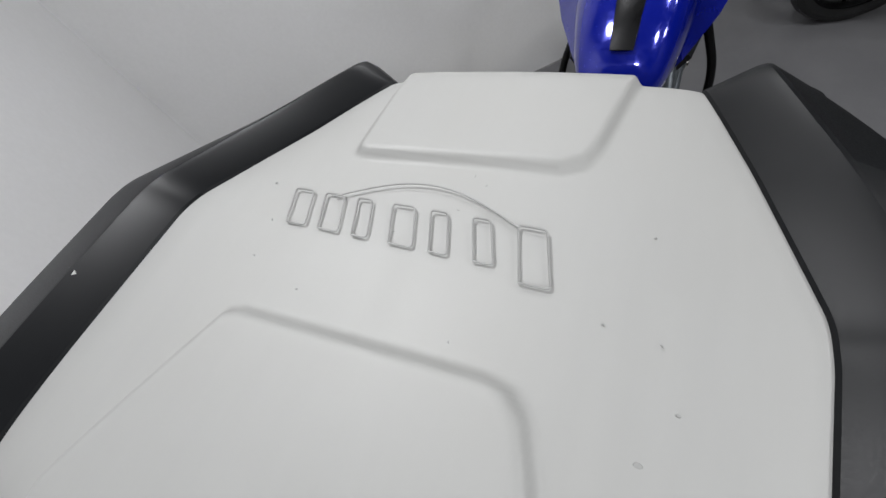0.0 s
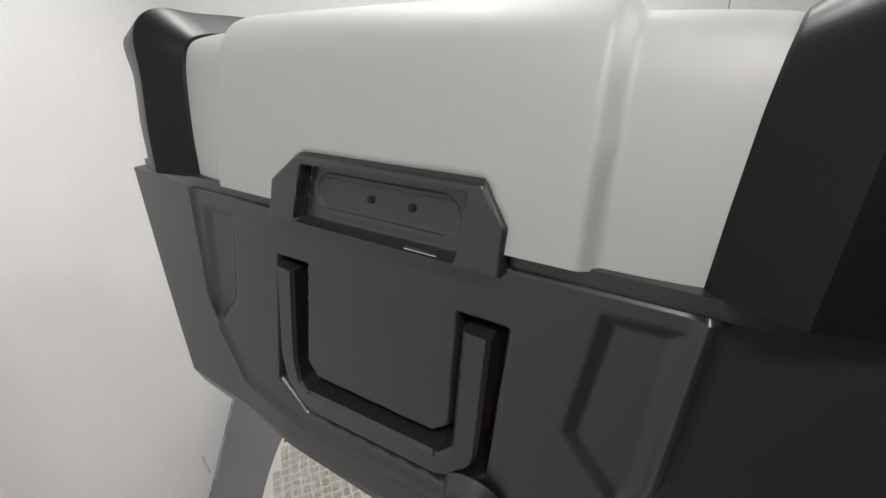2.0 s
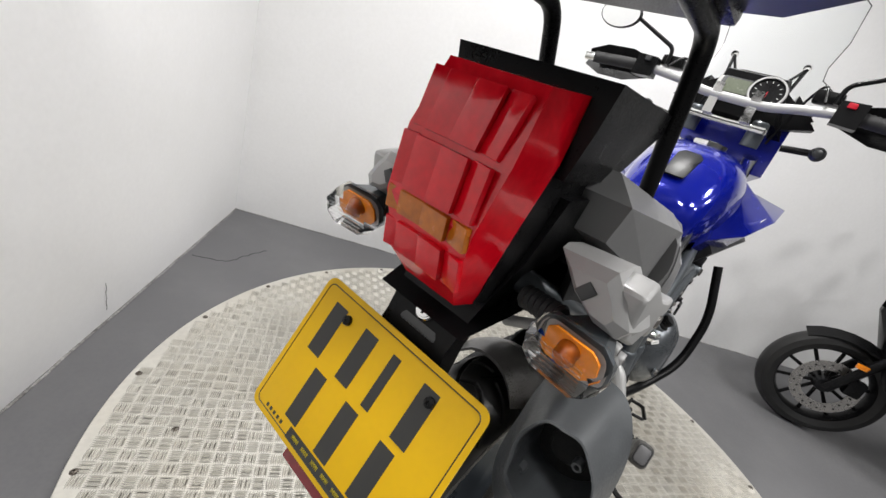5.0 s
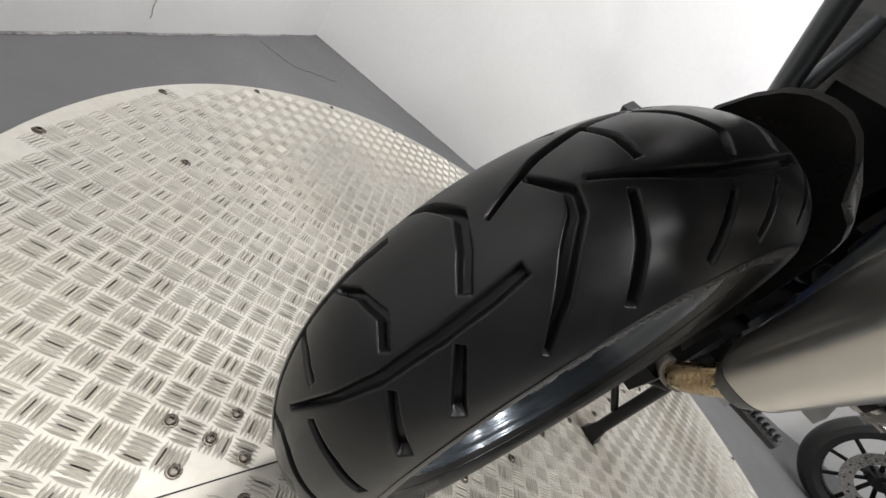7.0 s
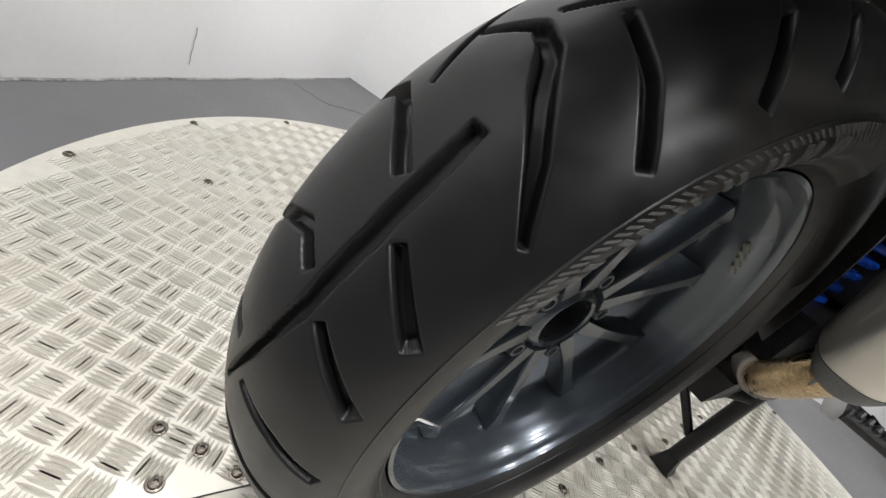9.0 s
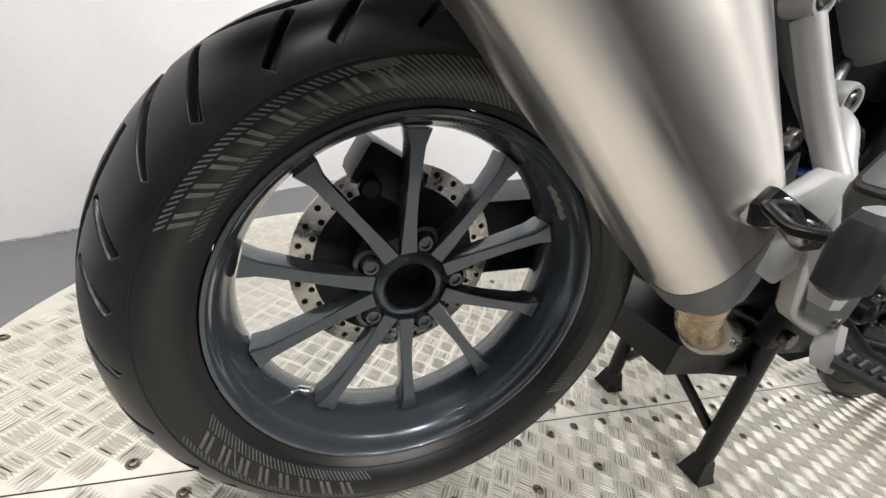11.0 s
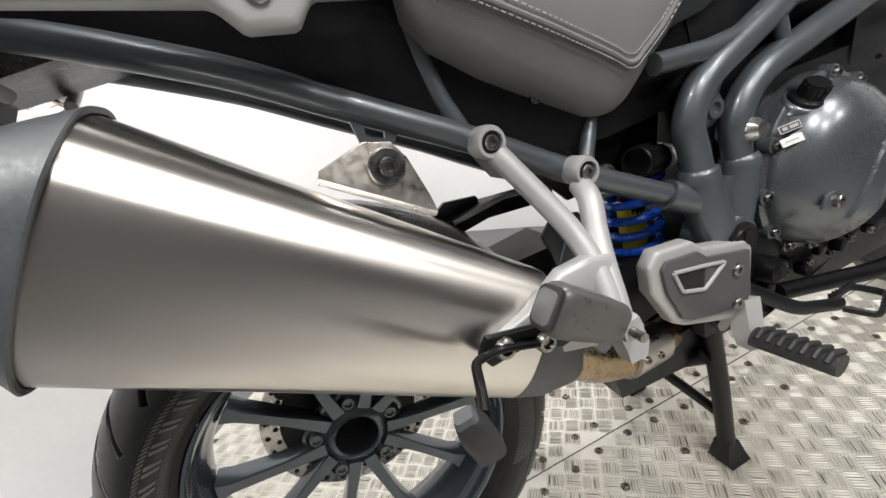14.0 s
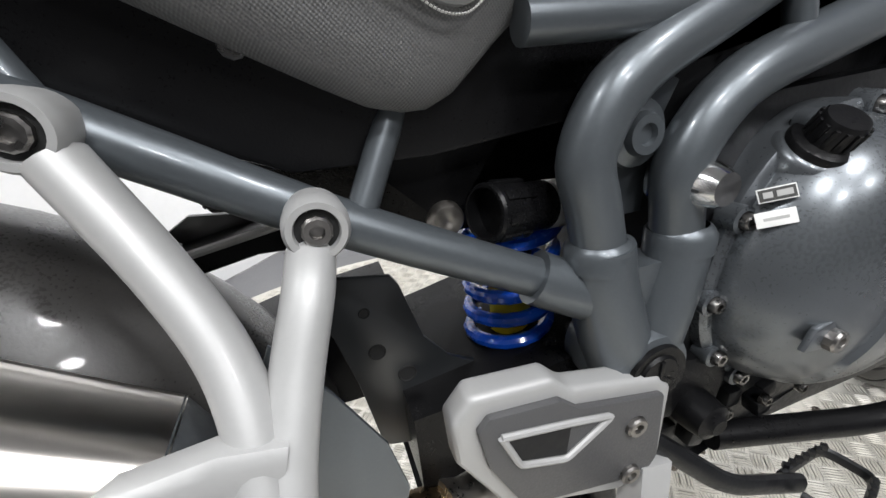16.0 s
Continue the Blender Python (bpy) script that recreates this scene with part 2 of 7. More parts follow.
for axis_, value_ in enumerate((0.836, 0.0, -0.548)):
    grain_dir.inputs[axis_].default_value = value_
STEEL.node_tree.links.new(grain_dir.outputs[0], STEEL_BSDF.inputs["Tangent"])
PLATE_STEEL = surface("bracket_steel", (0.66, 0.62, 0.57), 0.36, 1.0, vary=0.1, coarse=20)
ENDCAP = surface("muffler_cap_coating", (0.082, 0.089, 0.095), 0.46, 0.25, vary=0.18, coarse=14, fine=300, bump=0.06, dirt=(0.2, 0.2, 0.2), dirt_amount=0.25)
# black for the sooty outlet, and for shade painted into holes, wells and joints
SOOT_SHADE = surface("soot_and_shade", (0.01, 0.01, 0.01), 0.8, vary=0.3)
FRAME = surface("frame_paint", (0.106, 0.119, 0.130), 0.36, 0.50, vary=0.06, coarse=9, fine=350, bump=0.012, coat=0.15, rough_vary=0.05)
WHEEL = surface("wheel_paint", (0.082, 0.098, 0.116), 0.24, 0.55, vary=0.03, coarse=9, fine=40, bump=0.0, coat=0.5, rough_vary=0.02)
ENGINE = surface("engine_cover_paint", (0.125, 0.136, 0.147), 0.29, 0.60, vary=0.05, coarse=8, fine=380, bump=0.008, coat=0.2, rough_vary=0.04)
ENGINE_DARK = surface("engine_block_paint", (0.012, 0.0125, 0.014), 0.42, 0.4, vary=0.2, coarse=14, fine=200, bump=0.15)
SILVER = surface("silver_paint", (0.44, 0.44, 0.436), 0.52, 0.35, vary=0.03, coarse=10, fine=350, bump=0.012, coat=0.1, rough_vary=0.04)
CHROME = surface("polished_metal", (0.75, 0.75, 0.74), 0.12, 1.0, vary=0.05, bump=0.0)
SEAT = surface("seat_vinyl", (0.19, 0.191, 0.193), 0.52, vary=0.06, coarse=8, fine=900, bump=0.10)
SEAT_SIDE = surface("seat_side_vinyl", (0.15, 0.151, 0.152), 0.58, vary=0.08, coarse=8, fine=1500, bump=0.35)
def weave(m, pitch):
    """Presses a fine grid of raised dots into a material."""
    n, l = m.node_tree.nodes, m.node_tree.links
    co, sp = n.new("ShaderNodeTexCoord"), n.new("ShaderNodeSeparateXYZ")
    l.new(co.outputs["Object"], sp.inputs[0])
    waves = []
    for axis, turn in (("X", 0.0), ("Z", 0.9)):
        a = n.new("ShaderNodeMath")
        a.operation = "MULTIPLY_ADD"
        a.inputs[1].default_value, a.inputs[2].default_value = 2 * math.pi / pitch, turn
        l.new(sp.outputs[axis], a.inputs[0])
        w = n.new("ShaderNodeMath")
        w.operation = "SINE"
        l.new(a.outputs[0], w.inputs[0])
        waves.append(w)
    both = n.new("ShaderNodeMath")
    both.operation = "MULTIPLY"
    l.new(waves[0].outputs[0], both.inputs[0])
    l.new(waves[1].outputs[0], both.inputs[1])
    b = n["Principled BSDF"]
    bp = n.new("ShaderNodeBump")
    bp.inputs["Strength"].default_value, bp.inputs["Distance"].default_value = 0.5, 0.0005
    l.new(both.outputs[0], bp.inputs["Height"])
    l.new(bp.outputs[0], b.inputs["Normal"])
    tone = n.new("ShaderNodeMapRange")
    tone.inputs["From Min"].default_value, tone.inputs["To Min"].default_value, tone.inputs["To Max"].default_value = -1.0, 0.86, 1.14
    l.new(both.outputs[0], tone.inputs["Value"])
    scale = n.new("ShaderNodeVectorMath")
    scale.operation = "SCALE"
    if b.inputs["Base Color"].links:
        l.new(b.inputs["Base Color"].links[0].from_socket, scale.inputs[0])
    l.new(tone.outputs[0], scale.inputs["Scale"])
    l.new(scale.outputs[0], b.inputs["Base Color"])


weave(SEAT_SIDE, 0.0025)
THREAD = surface("seat_thread", (0.5, 0.5, 0.48), 0.7)
BLUE = surface("blue_tank_paint", (0.004, 0.012, 0.33), 0.16, 0.35, vary=0.05, coarse=5, bump=0.0, coat=1.0)
SPRING = surface("blue_spring_paint", (0.008, 0.09, 0.62), 0.22, vary=0.08, coat=0.6)
YELLOW = surface("yellow_plate", (0.74, 0.44, 0.002), 0.42, vary=0.03, coarse=9, spec=0.3)
INK = surface("plate_black", (0.03, 0.03, 0.028), 0.45, vary=0.1)
LABEL = surface("white_label", (0.72, 0.72, 0.70), 0.4)
LABEL_YELLOW = surface("yellow_label", (0.75, 0.6, 0.02), 0.4)
GOLD = surface("collector_pipe", (0.50, 0.37, 0.22), 0.3, 1.0, vary=0.25, coarse=16)
REDLENS = surface("red_lens", (0.72, 0.003, 0.014), 0.14, vary=0.15, coarse=40, coat=0.4)
REFLECT = surface("red_reflector", (0.20, 0.008, 0.014), 0.18, vary=0.2, coarse=80, coat=0.4)
CLEAR = glass("clear_lens", (0.97, 0.97, 0.97), 0.03, 1.15)
AMBER = surface("amber_bulb", (0.95, 0.28, 0.012), 0.2, coat=0.5)
SCREEN = glass("clear_screen", (0.93, 0.95, 0.95), 0.02, 1.2)
MIRROR = surface("mirror_glass", (0.85, 0.86, 0.86), 0.02, 1.0, vary=0.0, bump=0.0, rough_vary=0.0)
DISPLAY = surface("display", (0.16, 0.18, 0.13), 0.2, coat=1.0)
REDBTN = surface("red_button", (0.6, 0.01, 0.03), 0.4)
BRAKE = surface("brake_disc_steel", (0.55, 0.53, 0.50), 0.3, 1.0, vary=0.15, coarse=30)
LAMPGLOW = bpy.data.materials.new("lamp_diffuser")
LAMPGLOW.use_nodes = True
LAMPGLOW.node_tree.nodes["Principled BSDF"].inputs["Emission Color"].default_value = (1, 0.985, 0.97, 1)
LAMPGLOW.node_tree.nodes["Principled BSDF"].inputs["Emission Strength"].default_value = 6.0


# ---- the room ----
CORNER = Vector((0.566, 2.079, 0))
LEFT = Vector((-0.694, -0.720, 0)).normalized()   # along the rear wall, away from the corner
RIGHT = Vector((0.656, -0.755, 0)).normalized()   # along the far wall, away from the corner
FLOOR_Z = -0.02


def wall(name, a, b, material, thick=0.12, z0=FLOOR_Z - 0.05, z1=CEILING):
    """A wall from a to b, its face on the line and its thickness to the left of a-b."""
    d = (b - a).normalized()
    out = Vector((-d.y, d.x, 0)) * thick
    bm = loft([[(*q.xy, z0) for q in (a, b, b + out, a + out)], [(*q.xy, z1) for q in (a, b, b + out, a + out)]])
    return tagged(part(name, bm, material), kind="structure", category="wall")


W_END = CORNER + LEFT * 3.6
E_END = CORNER + RIGHT * 6.2
S_END = W_END + RIGHT * 6.2
wall_rear = tagged(wall("wall_west", W_END, CORNER, WALL), "white painted studio wall behind the turntable")
wall_far = tagged(wall("wall_north", CORNER, E_END, WALL), "white painted studio wall in front of the motorcycle")
# these two are unseen, added nearly black so that side gives little light
wall_e = tagged(wall("added_wall_east", E_END, S_END, DARKWALL), "unseen near-black wall added to close the studio")
wall_s = tagged(wall("added_wall_south", S_END, W_END, DARKWALL), "unseen near-black wall added to close the studio")
bm = loft([[(-4, -6, FLOOR_Z - 0.1), (6.5, -6, FLOOR_Z - 0.1), (6.5, 3.5, FLOOR_Z - 0.1), (-4, 3.5, FLOOR_Z - 0.1)], [(-4, -6, FLOOR_Z), (6.5, -6, FLOOR_Z), (6.5, 3.5, FLOOR_Z), (-4, 3.5, FLOOR_Z)]])
tagged(part("floor", bm, FLOOR), "dark grey painted concrete floor with a crack", "floor", kind="structure")
# out of view; its dark colour holds down the bounced light
bm = loft([[(-4, -6, CEILING), (6.5, -6, CEILING), (6.5, 3.5, CEILING), (-4, 3.5, CEILING)], [(-4, -6, CEILING + 0.1), (6.5, -6, CEILING + 0.1), (6.5, 3.5, CEILING + 0.1), (-4, 3.5, CEILING + 0.1)]])
tagged(part("ceiling", bm, CEIL), "unseen studio ceiling, kept dark to cut the fill light", "ceiling", kind="structure")

# ceiling lights round the area lamps
first_light = None
for lx, ly in LAMPS:
    if first_light is None:
        first_light = thing("ceiling_light", "round white ceiling light, unseen and placed by guess", "ceiling light", "lights on the ceiling", at=(lx, ly, CEILING))
        part("housing", lathe([(0.15, 0), (0.21, 0), (0.21, -0.03), (0.19, -0.034), (0.15, -0.01)], Matrix(), 32, closed=True), SILVER, first_light)
        part("diffuser", lathe([(0, -0.006), (0.15, -0.006), (0.15, -0.010), (0, -0.012)], Matrix(), 32), LAMPGLOW, first_light)
    else:
        copy_thing(first_light, Matrix.Translation((lx, ly, CEILING)))

# ---- turntable ----
TURN = Vector((0.563, 0.101, 0))
TURN_R = 1.165
turntable = thing("turntable", "round turntable covered in worn aluminium tread plate", "turntable")
part("deck", lathe([(0, 0), (TURN_R - 0.002, 0), (TURN_R, -0.002), (TURN_R, -0.012), (TURN_R - 0.02, FLOOR_Z), (0, FLOOR_Z)], Matrix.Translation(TURN), 160), TREAD, turntable)
SEAM_Y = 0.045  # the joint between the two halves of the plate runs along the motorcycle


def tread_bars(dirt=False):
    """Raised bars in groups of five, turned by a quarter from group to group; with dirt, only their flat outlines."""
    verts, faces = [], []
    pitch, length, width, height = 0.036, 0.034, 0.0038, 0.0028
    rng = random.Random(5)
    turn = radians(53)
    count = int(TURN_R / pitch) + 2
    for i in range(-count, count):
        for j in range(-count, count):
            gx, gy = i * pitch, j * pitch
            cx, cy = gx * math.cos(turn) - gy * math.sin(turn), gx * math.sin(turn) + gy * math.cos(turn)
            if math.hypot(cx, cy) > TURN_R - 0.03 or abs(TURN.y + cy - SEAM_Y) < 0.016:
                continue
            a = turn + (radians(90) if (i + j) % 2 else 0.0) + rng.uniform(-0.03, 0.03)
            ux, uy, vx, vy = math.cos(a), math.sin(a), -math.sin(a), math.cos(a)
            for k in (-2.5, -1.5, -0.5, 0.5, 1.5, 2.5):
                ox, oy = TURN.x + cx + vx * k * 0.0056, TURN.y + cy + vy * k * 0.0056
                h = height * rng.uniform(0.75, 1.1)
                n = len(verts)
                if dirt:
                    du, dv = length / 2 + 0.0018, width / 2 + 0.0007 + 0.0006 * rng.random()
                    side_ = 0.0007 if rng.random() < 0.5 else -0.0007
                    for u, v in ((-du, 0), (-du * 0.45, -dv + side_), (du * 0.45, -dv + side_), (du, 0), (du * 0.45, dv + side_), (-du * 0.45, dv + side_)):
                        verts.append((ox + ux * u + vx * v, oy + uy * u + vy * v, 0.00025))
                    faces.append((n, n + 1, n + 2, n + 3, n + 4, n + 5))
                    continue
                for u, v, z in ((-length / 2, 0, 0), (-length * 0.22, -width / 2, 0), (length * 0.22, -width / 2, 0), (length / 2, 0, 0), (length * 0.22, width / 2, 0), (-length * 0.22, width / 2, 0), (-length * 0.2, 0, h), (length * 0.2, 0, h)):
                    verts.append((ox + ux * u + vx * v, oy + uy * u + vy * v, z))
                faces += [(n, n + 1, n + 6), (n + 1, n + 2, n + 7, n + 6), (n + 2, n + 3, n + 7), (n + 3, n + 4, n + 7), (n + 4, n + 5, n + 6, n + 7), (n + 5, n, n + 6)]
    return verts, faces


bars = raw("tread_relief", *tread_bars(), TREAD, turntable, "raised bars in groups of five", sharp=80)
bars["kind"] = "stuff"
# flat grey outlines just above the deck set the bars off
bar_outlines = raw("tread_outlines", *tread_bars(True), surface("tread_outline_grey", (0.37, 0.355, 0.315), 0.55, 0.4, vary=0.35, coarse=4, fine=40, bump=0.0), turntable, "grey dirt round the raised bars", sharp=80)
bar_outlines["kind"] = "stuff"
part("joint", box((2 * TURN_R - 0.1, 0.0016, 0.0012), pose(TURN.x, SEAM_Y, 0.0003)), SOOT_SHADE, turntable, "dark joint between two plates")
DECK_BOLT = surface("deck_bolt_steel", (0.17, 0.15, 0.13), 0.38, 0.9, vary=0.5, coarse=220, fine=500, bump=0.0, dirt=(0.05, 0.035, 0.025), dirt_amount=0.6)
bolt_mesh = None


def deck_bolt(x, y, r=0.0085):
    global bolt_mesh
    if bolt_mesh is None:
        ob = part("bolt", lathe([(0.0095, 0.0006), (0.0088, 0.0012), (0.0068, 0.0014), (0.0062, 0.0042), (0.0046, 0.0052), (0.0030, 0.0052), (0.0026, 0.0020), (0, 0.0020)], Matrix(), 14), DECK_BOLT, turntable, "steel deck bolt in a dark ring")
        bolt_mesh = ob.data
    else:
        ob = new("bolt", bolt_mesh)
        ob.parent = turntable
    ob.location = (x, y, 0)
    ob.rotation_euler = (0, 0, x * 37)


for k in range(22):
    a = radians(134.5 + k * 360 / 22)
    deck_bolt(TURN.x + 1.142 * math.cos(a), TURN.y + 1.142 * math.sin(a))
for x, y in ((-0.304, 0.128), (-0.264, 0.095), (-0.307, 0.068), (-0.230, 0.061), (-0.227, 0.120), (-0.240, 0.012), (-0.222, 0.662)):
    deck_bolt(x, y)
for k in range(-2, 16):
    x0 = 0.11 + 0.075 * k
    for dy in (0.026, -0.030) if k % 2 else (0.026, -0.030, -0.12):
        if x0 > -0.2:
            deck_bolt(x0 + (0.03 if dy == -0.03 else 0) + 0.012 * math.sin(k * 3.1 + dy * 90), SEAM_Y + dy + 0.010 * math.sin(k * 5.3))
for k in range(7):
    deck_bolt(0.44 + 0.02 * k, 0.25 - 0.03 * k if k < 3 else 0.20 + 0.07 * k)

WALL_MARK_GREY = surface("wall_mark_grey", (0.24, 0.235, 0.23), 0.8, vary=0.9, coarse=14, fine=90, bump=0.3)
crack = [CORNER + LEFT * 0.62 + Vector((0.02, -0.03, 0)), Vector((0.19, 1.57, 0)), Vector((0.27, 1.50, 0)), Vector((0.327, 1.515, 0)), Vector((0.42, 1.545, 0)), Vector((0.52, 1.56, 0))]
rng = random.Random(9)
line = []
for a, b in zip(crack, crack[1:]):
    for k in range(5):
        q = a.lerp(b, k / 5)
        line.append((q.x + rng.uniform(-0.006, 0.006), q.y + rng.uniform(-0.006, 0.006), FLOOR_Z + 0.0004))
floor_crack = part("floor_crack", tube(line, 0.0022, 5, None, True, 0.3), SOOT_SHADE, bpy.data.objects["floor"])
for a, d, n in ((CORNER, LEFT, 3.4), (CORNER, RIGHT, 3.6)):
    # flaked grey line between wall and floor
    row = []
    k = 0.0
    while k < n:
        q = a + d * k
        inn = Vector((d.y, -d.x, 0)) if d is LEFT else Vector((-d.y, d.x, 0))
        inn = inn if (TURN - q).dot(inn) > 0 else -inn
        row.append(q + inn * (0.003 + 0.006 * rng.random()) + Vector((0, 0, FLOOR_Z + 0.001)))
        k += 0.03 + 0.05 * rng.random()
    tagged(part("wall_foot_line", tube(row, 0.0040, 6, None, True, 0.8), WALL_MARK_GREY), "uneven grey line along the wall's foot", "trim", kind="structure")


scratch = [CORNER + LEFT * 1.165 + Vector((0.0012 * math.sin(k * 1.9), -0.004, 0.025 + 0.012 * k)) for k in range(10)]
part("wall_scratch", tube(scratch, 0.0010, 5), WALL_MARK_GREY, wall_rear, "thin grey scratch in the paint")

# ---- top box ----
BOX_Y = 0.02
top_box = thing("top_box", "black plastic motorcycle top box with a brushed aluminium lid", "top box", at=(-0.25, BOX_Y, 1.235))


def box_part(ob):
    """Keeps a part at its place in the world under the shifted Empty."""
    if ob.parent is top_box:
        ob.matrix_parent_inverse = Matrix.Translation((0.25, -BOX_Y, -1.235))
    return ob


# the lid from the front, over the top and down the rear face:
# x, z, the metal's left and right edge, the black cap's left and right edge
LID_LINE = [(-0.018, 1.522, 0.118, -0.122, 0.184, -0.186), (-0.021, 1.537, 0.120, -0.124, 0.188, -0.190), (-0.032, 1.546, 0.126, -0.129, 0.198, -0.198),
            (-0.100, 1.5560, 0.168, -0.155, 0.254, -0.240), (-0.185, 1.5665, 0.230, -0.184, 0.332, -0.286), (-0.205, 1.5685, 0.236, -0.185, 0.338, -0.290),
            (-0.320, 1.577, 0.237, -0.178, 0.340, -0.290), (-0.375, 1.5795, 0.237, -0.170, 0.338, -0.289), (-0.398, 1.5785, 0.236, -0.166, 0.336, -0.287), (-0.411, 1.5735, 0.234, -0.164, 0.334, -0.285),
            (-0.4195, 1.563, 0.231, -0.162, 0.332, -0.283), (-0.4275, 1.545, 0.226, -0.160, 0.328, -0.280), (-0.440, 1.507, 0.217, -0.158, 0.320, -0.272), (-0.449, 1.474, 0.208, -0.157, 0.311, -0.264)]


def dense(line, count):
    """A smooth profile with even steps; the edges keep their corners."""
    p = np.array(line)
    prof = np.array([tuple(q)[:2] for q in smooth_line([(x, z, 0) for x, z in p[:, :2]], 12)])
    arc = np.concatenate([[0], np.cumsum(np.linalg.norm(np.diff(prof, axis=0), axis=1))])
    key = arc[::12]
    s = np.linspace(0, arc[-1], count)
    cols = [np.interp(s, arc, prof[:, 0]), np.interp(s, arc, prof[:, 1])]
    for k in range(2, 6):
        w = np.interp(s, key, p[:, k])
        pad = np.concatenate([[w[0]] * 2, w, [w[-1]] * 2])
        cols.append(np.convolve(pad, np.ones(5) / 5, "valid"))
    return np.stack(cols, 1), s


LINE, ARC = dense(LID_LINE, 190)
TAN = np.gradient(LINE[:, :2], axis=0)
TAN /= np.linalg.norm(TAN, axis=1)[:, None]
NOR = np.stack([TAN[:, 1], -TAN[:, 0]], 1)  # outwards: up on top, rearwards behind


CORNER_S = float(ARC[np.argmin(np.abs(np.arctan2(NOR[:, 1], -NOR[:, 0]) - 0.9))])


def lid_skin():
    cols = 170
    u = np.linspace(0, 1, cols)[None, :]
    yy = LINE[:, 3][:, None] * (1 - u) + LINE[:, 2][:, None] * u
    ss = np.repeat(ARC[:, None], cols, 1)
    s_at = lambda x: float(np.interp(-x, -LINE[:140, 0], ARC[:140]))
    end = ARC[-1] + 0.05
    rear = [(-0.050, s_at(-0.2545)), (0.108, s_at(-0.2625)), (0.120, s_at(-0.267)), (0.172, s_at(-0.395)), (0.170, ARC[-1] - 0.010), (0.150, end), (-0.113, end), (-0.104, s_at(-0.405)), (-0.082, s_at(-0.290)), (-0.072, s_at(-0.267)), (-0.062, s_at(-0.2570))]
    front = [(-0.092, -0.02), (-0.072, s_at(-0.098)), (-0.066, s_at(-0.112)), (-0.052, s_at(-0.119)), (0.094, s_at(-0.125)), (0.102, s_at(-0.122)), (0.104, s_at(-0.114)), (0.107, -0.02)]
    h = 0.0090 * ramp(inside_distance(yy, ss, rear), -0.004, 0.006) + 0.0070 * ramp(inside_distance(yy, ss, front), -0.003, 0.005)
    crown = 0.003 * (1 - (2 * u - 1) ** 2) - 0.002 * np.abs(2 * u - 1) ** 12
    # pressed flat behind the latch
    zz = np.repeat(LINE[:, 1][:, None], cols, 1)
    seat = [(0.100, 1.40), (0.095, 1.490), (0.072, 1.507), (-0.055, 1.507), (-0.068, 1.488), (-0.068, 1.40)]
    off = h + crown - 0.020 * ramp(inside_distance(yy, zz, seat), 0.0, 0.004)
    x = LINE[:, 0][:, None] + NOR[:, 0][:, None] * off
    z = LINE[:, 1][:, None] + NOR[:, 1][:, None] * off
    verts = np.stack([x, yy, z], -1).reshape(-1, 3)
    return verts, grid_faces(len(LINE), cols)


lid = box_part(raw("lid_skin", *lid_skin(), LID, top_box, "brushed aluminium lid skin with two raised panels", sharp=60))

# embossed maker's mark: plain slanted bars under an arc
skin_z = lambda x, y: 1.5676 + 0.003 * (1 - ((y - 0.026) / 0.2) ** 2) + (-x - 0.17) * 0.10
arc = [(-0.168 + 0.022 * math.sin(math.pi * k / 16), 0.095 - 0.135 * k / 16) for k in range(17)]
# raised lines in a darker metal; the grooves' shade is in their colour
emblem = box_part(part("emblem", tube([(x, y, skin_z(x, y)) for x, y in arc], 0.0007, 6), GROOVE, lid, "embossed arc over plain bars"))
for k in range(7):
    y0 = 0.132 - k * 0.0285
    tall = 0.030 if k < 6 else 0.037
    wide = 0.017 if k in (0, 1, 3, 6) else 0.012
    quad = [(-0.166 - tall * 0.98, y0 - 0.011), (-0.166 - tall * 0.98, y0 - 0.011 - wide), (-0.166, y0 - wide), (-0.166, y0)]
    box_part(part("emblem_bar", tube(round_line([(x, y, skin_z(x, y)) for x, y in quad + [quad[0]]], 0.003, 3), 0.0007, 6), GROOVE, lid))


def lid_rail(side):
    """The black cap along one side of the lid; its inner wall rises from the metal to a sharp lip."""
    rows = []
    sign = 1 if side == 2 else -1
    for i in range(len(LINE)):
        x, z = LINE[i, :2]
        w, wo = LINE[i, side] * sign, LINE[i, side + 2] * sign
        nx, nz = NOR[i]
        lip = min(0.030, (wo - w) * 0.45)
        cols = [(w - 0.004, -0.006), (w, 0.0005), (w + lip * 0.82, 0.0150), (w + lip, 0.0170), (w + lip + 0.003, 0.0168), (wo - 0.005, -0.001), (wo - 0.001, -0.004), (wo, -0.011)]
        rear = 1 - max(0.0, min(1.0, nz))
        edge = 0.008 * math.exp(-((ARC[i] - CORNER_S) / 0.020) ** 2)  # the cap keeps a sharper corner than the metal
        cols = [(y, o + edge * min(1.0, max(0.0, (y - w) / lip))) for y, o in cols]
        row = [(x + nx * o + rear * 0.012 * max(0.0, (y - w - lip) / (wo - w - lip)), sign * y, z + nz * o) for y, o in cols]
        a = row[-1]
        row.append((a[0] + 0.03 * rear, a[1], a[2] - 0.03 * (1 - rear)))
        rows.append(row)
    verts = [q for r in rows for q in r]
    faces = grid_faces(len(rows), len(rows[0])) + [tuple(range(len(rows[0])))]
    return verts, faces


def bm_of(verts, faces):
    bm = bmesh.new()
    v = [bm.verts.new(tuple(q)) for q in verts]
    for f in faces:
        bm.faces.new([v[k] for k in f])
    return bm


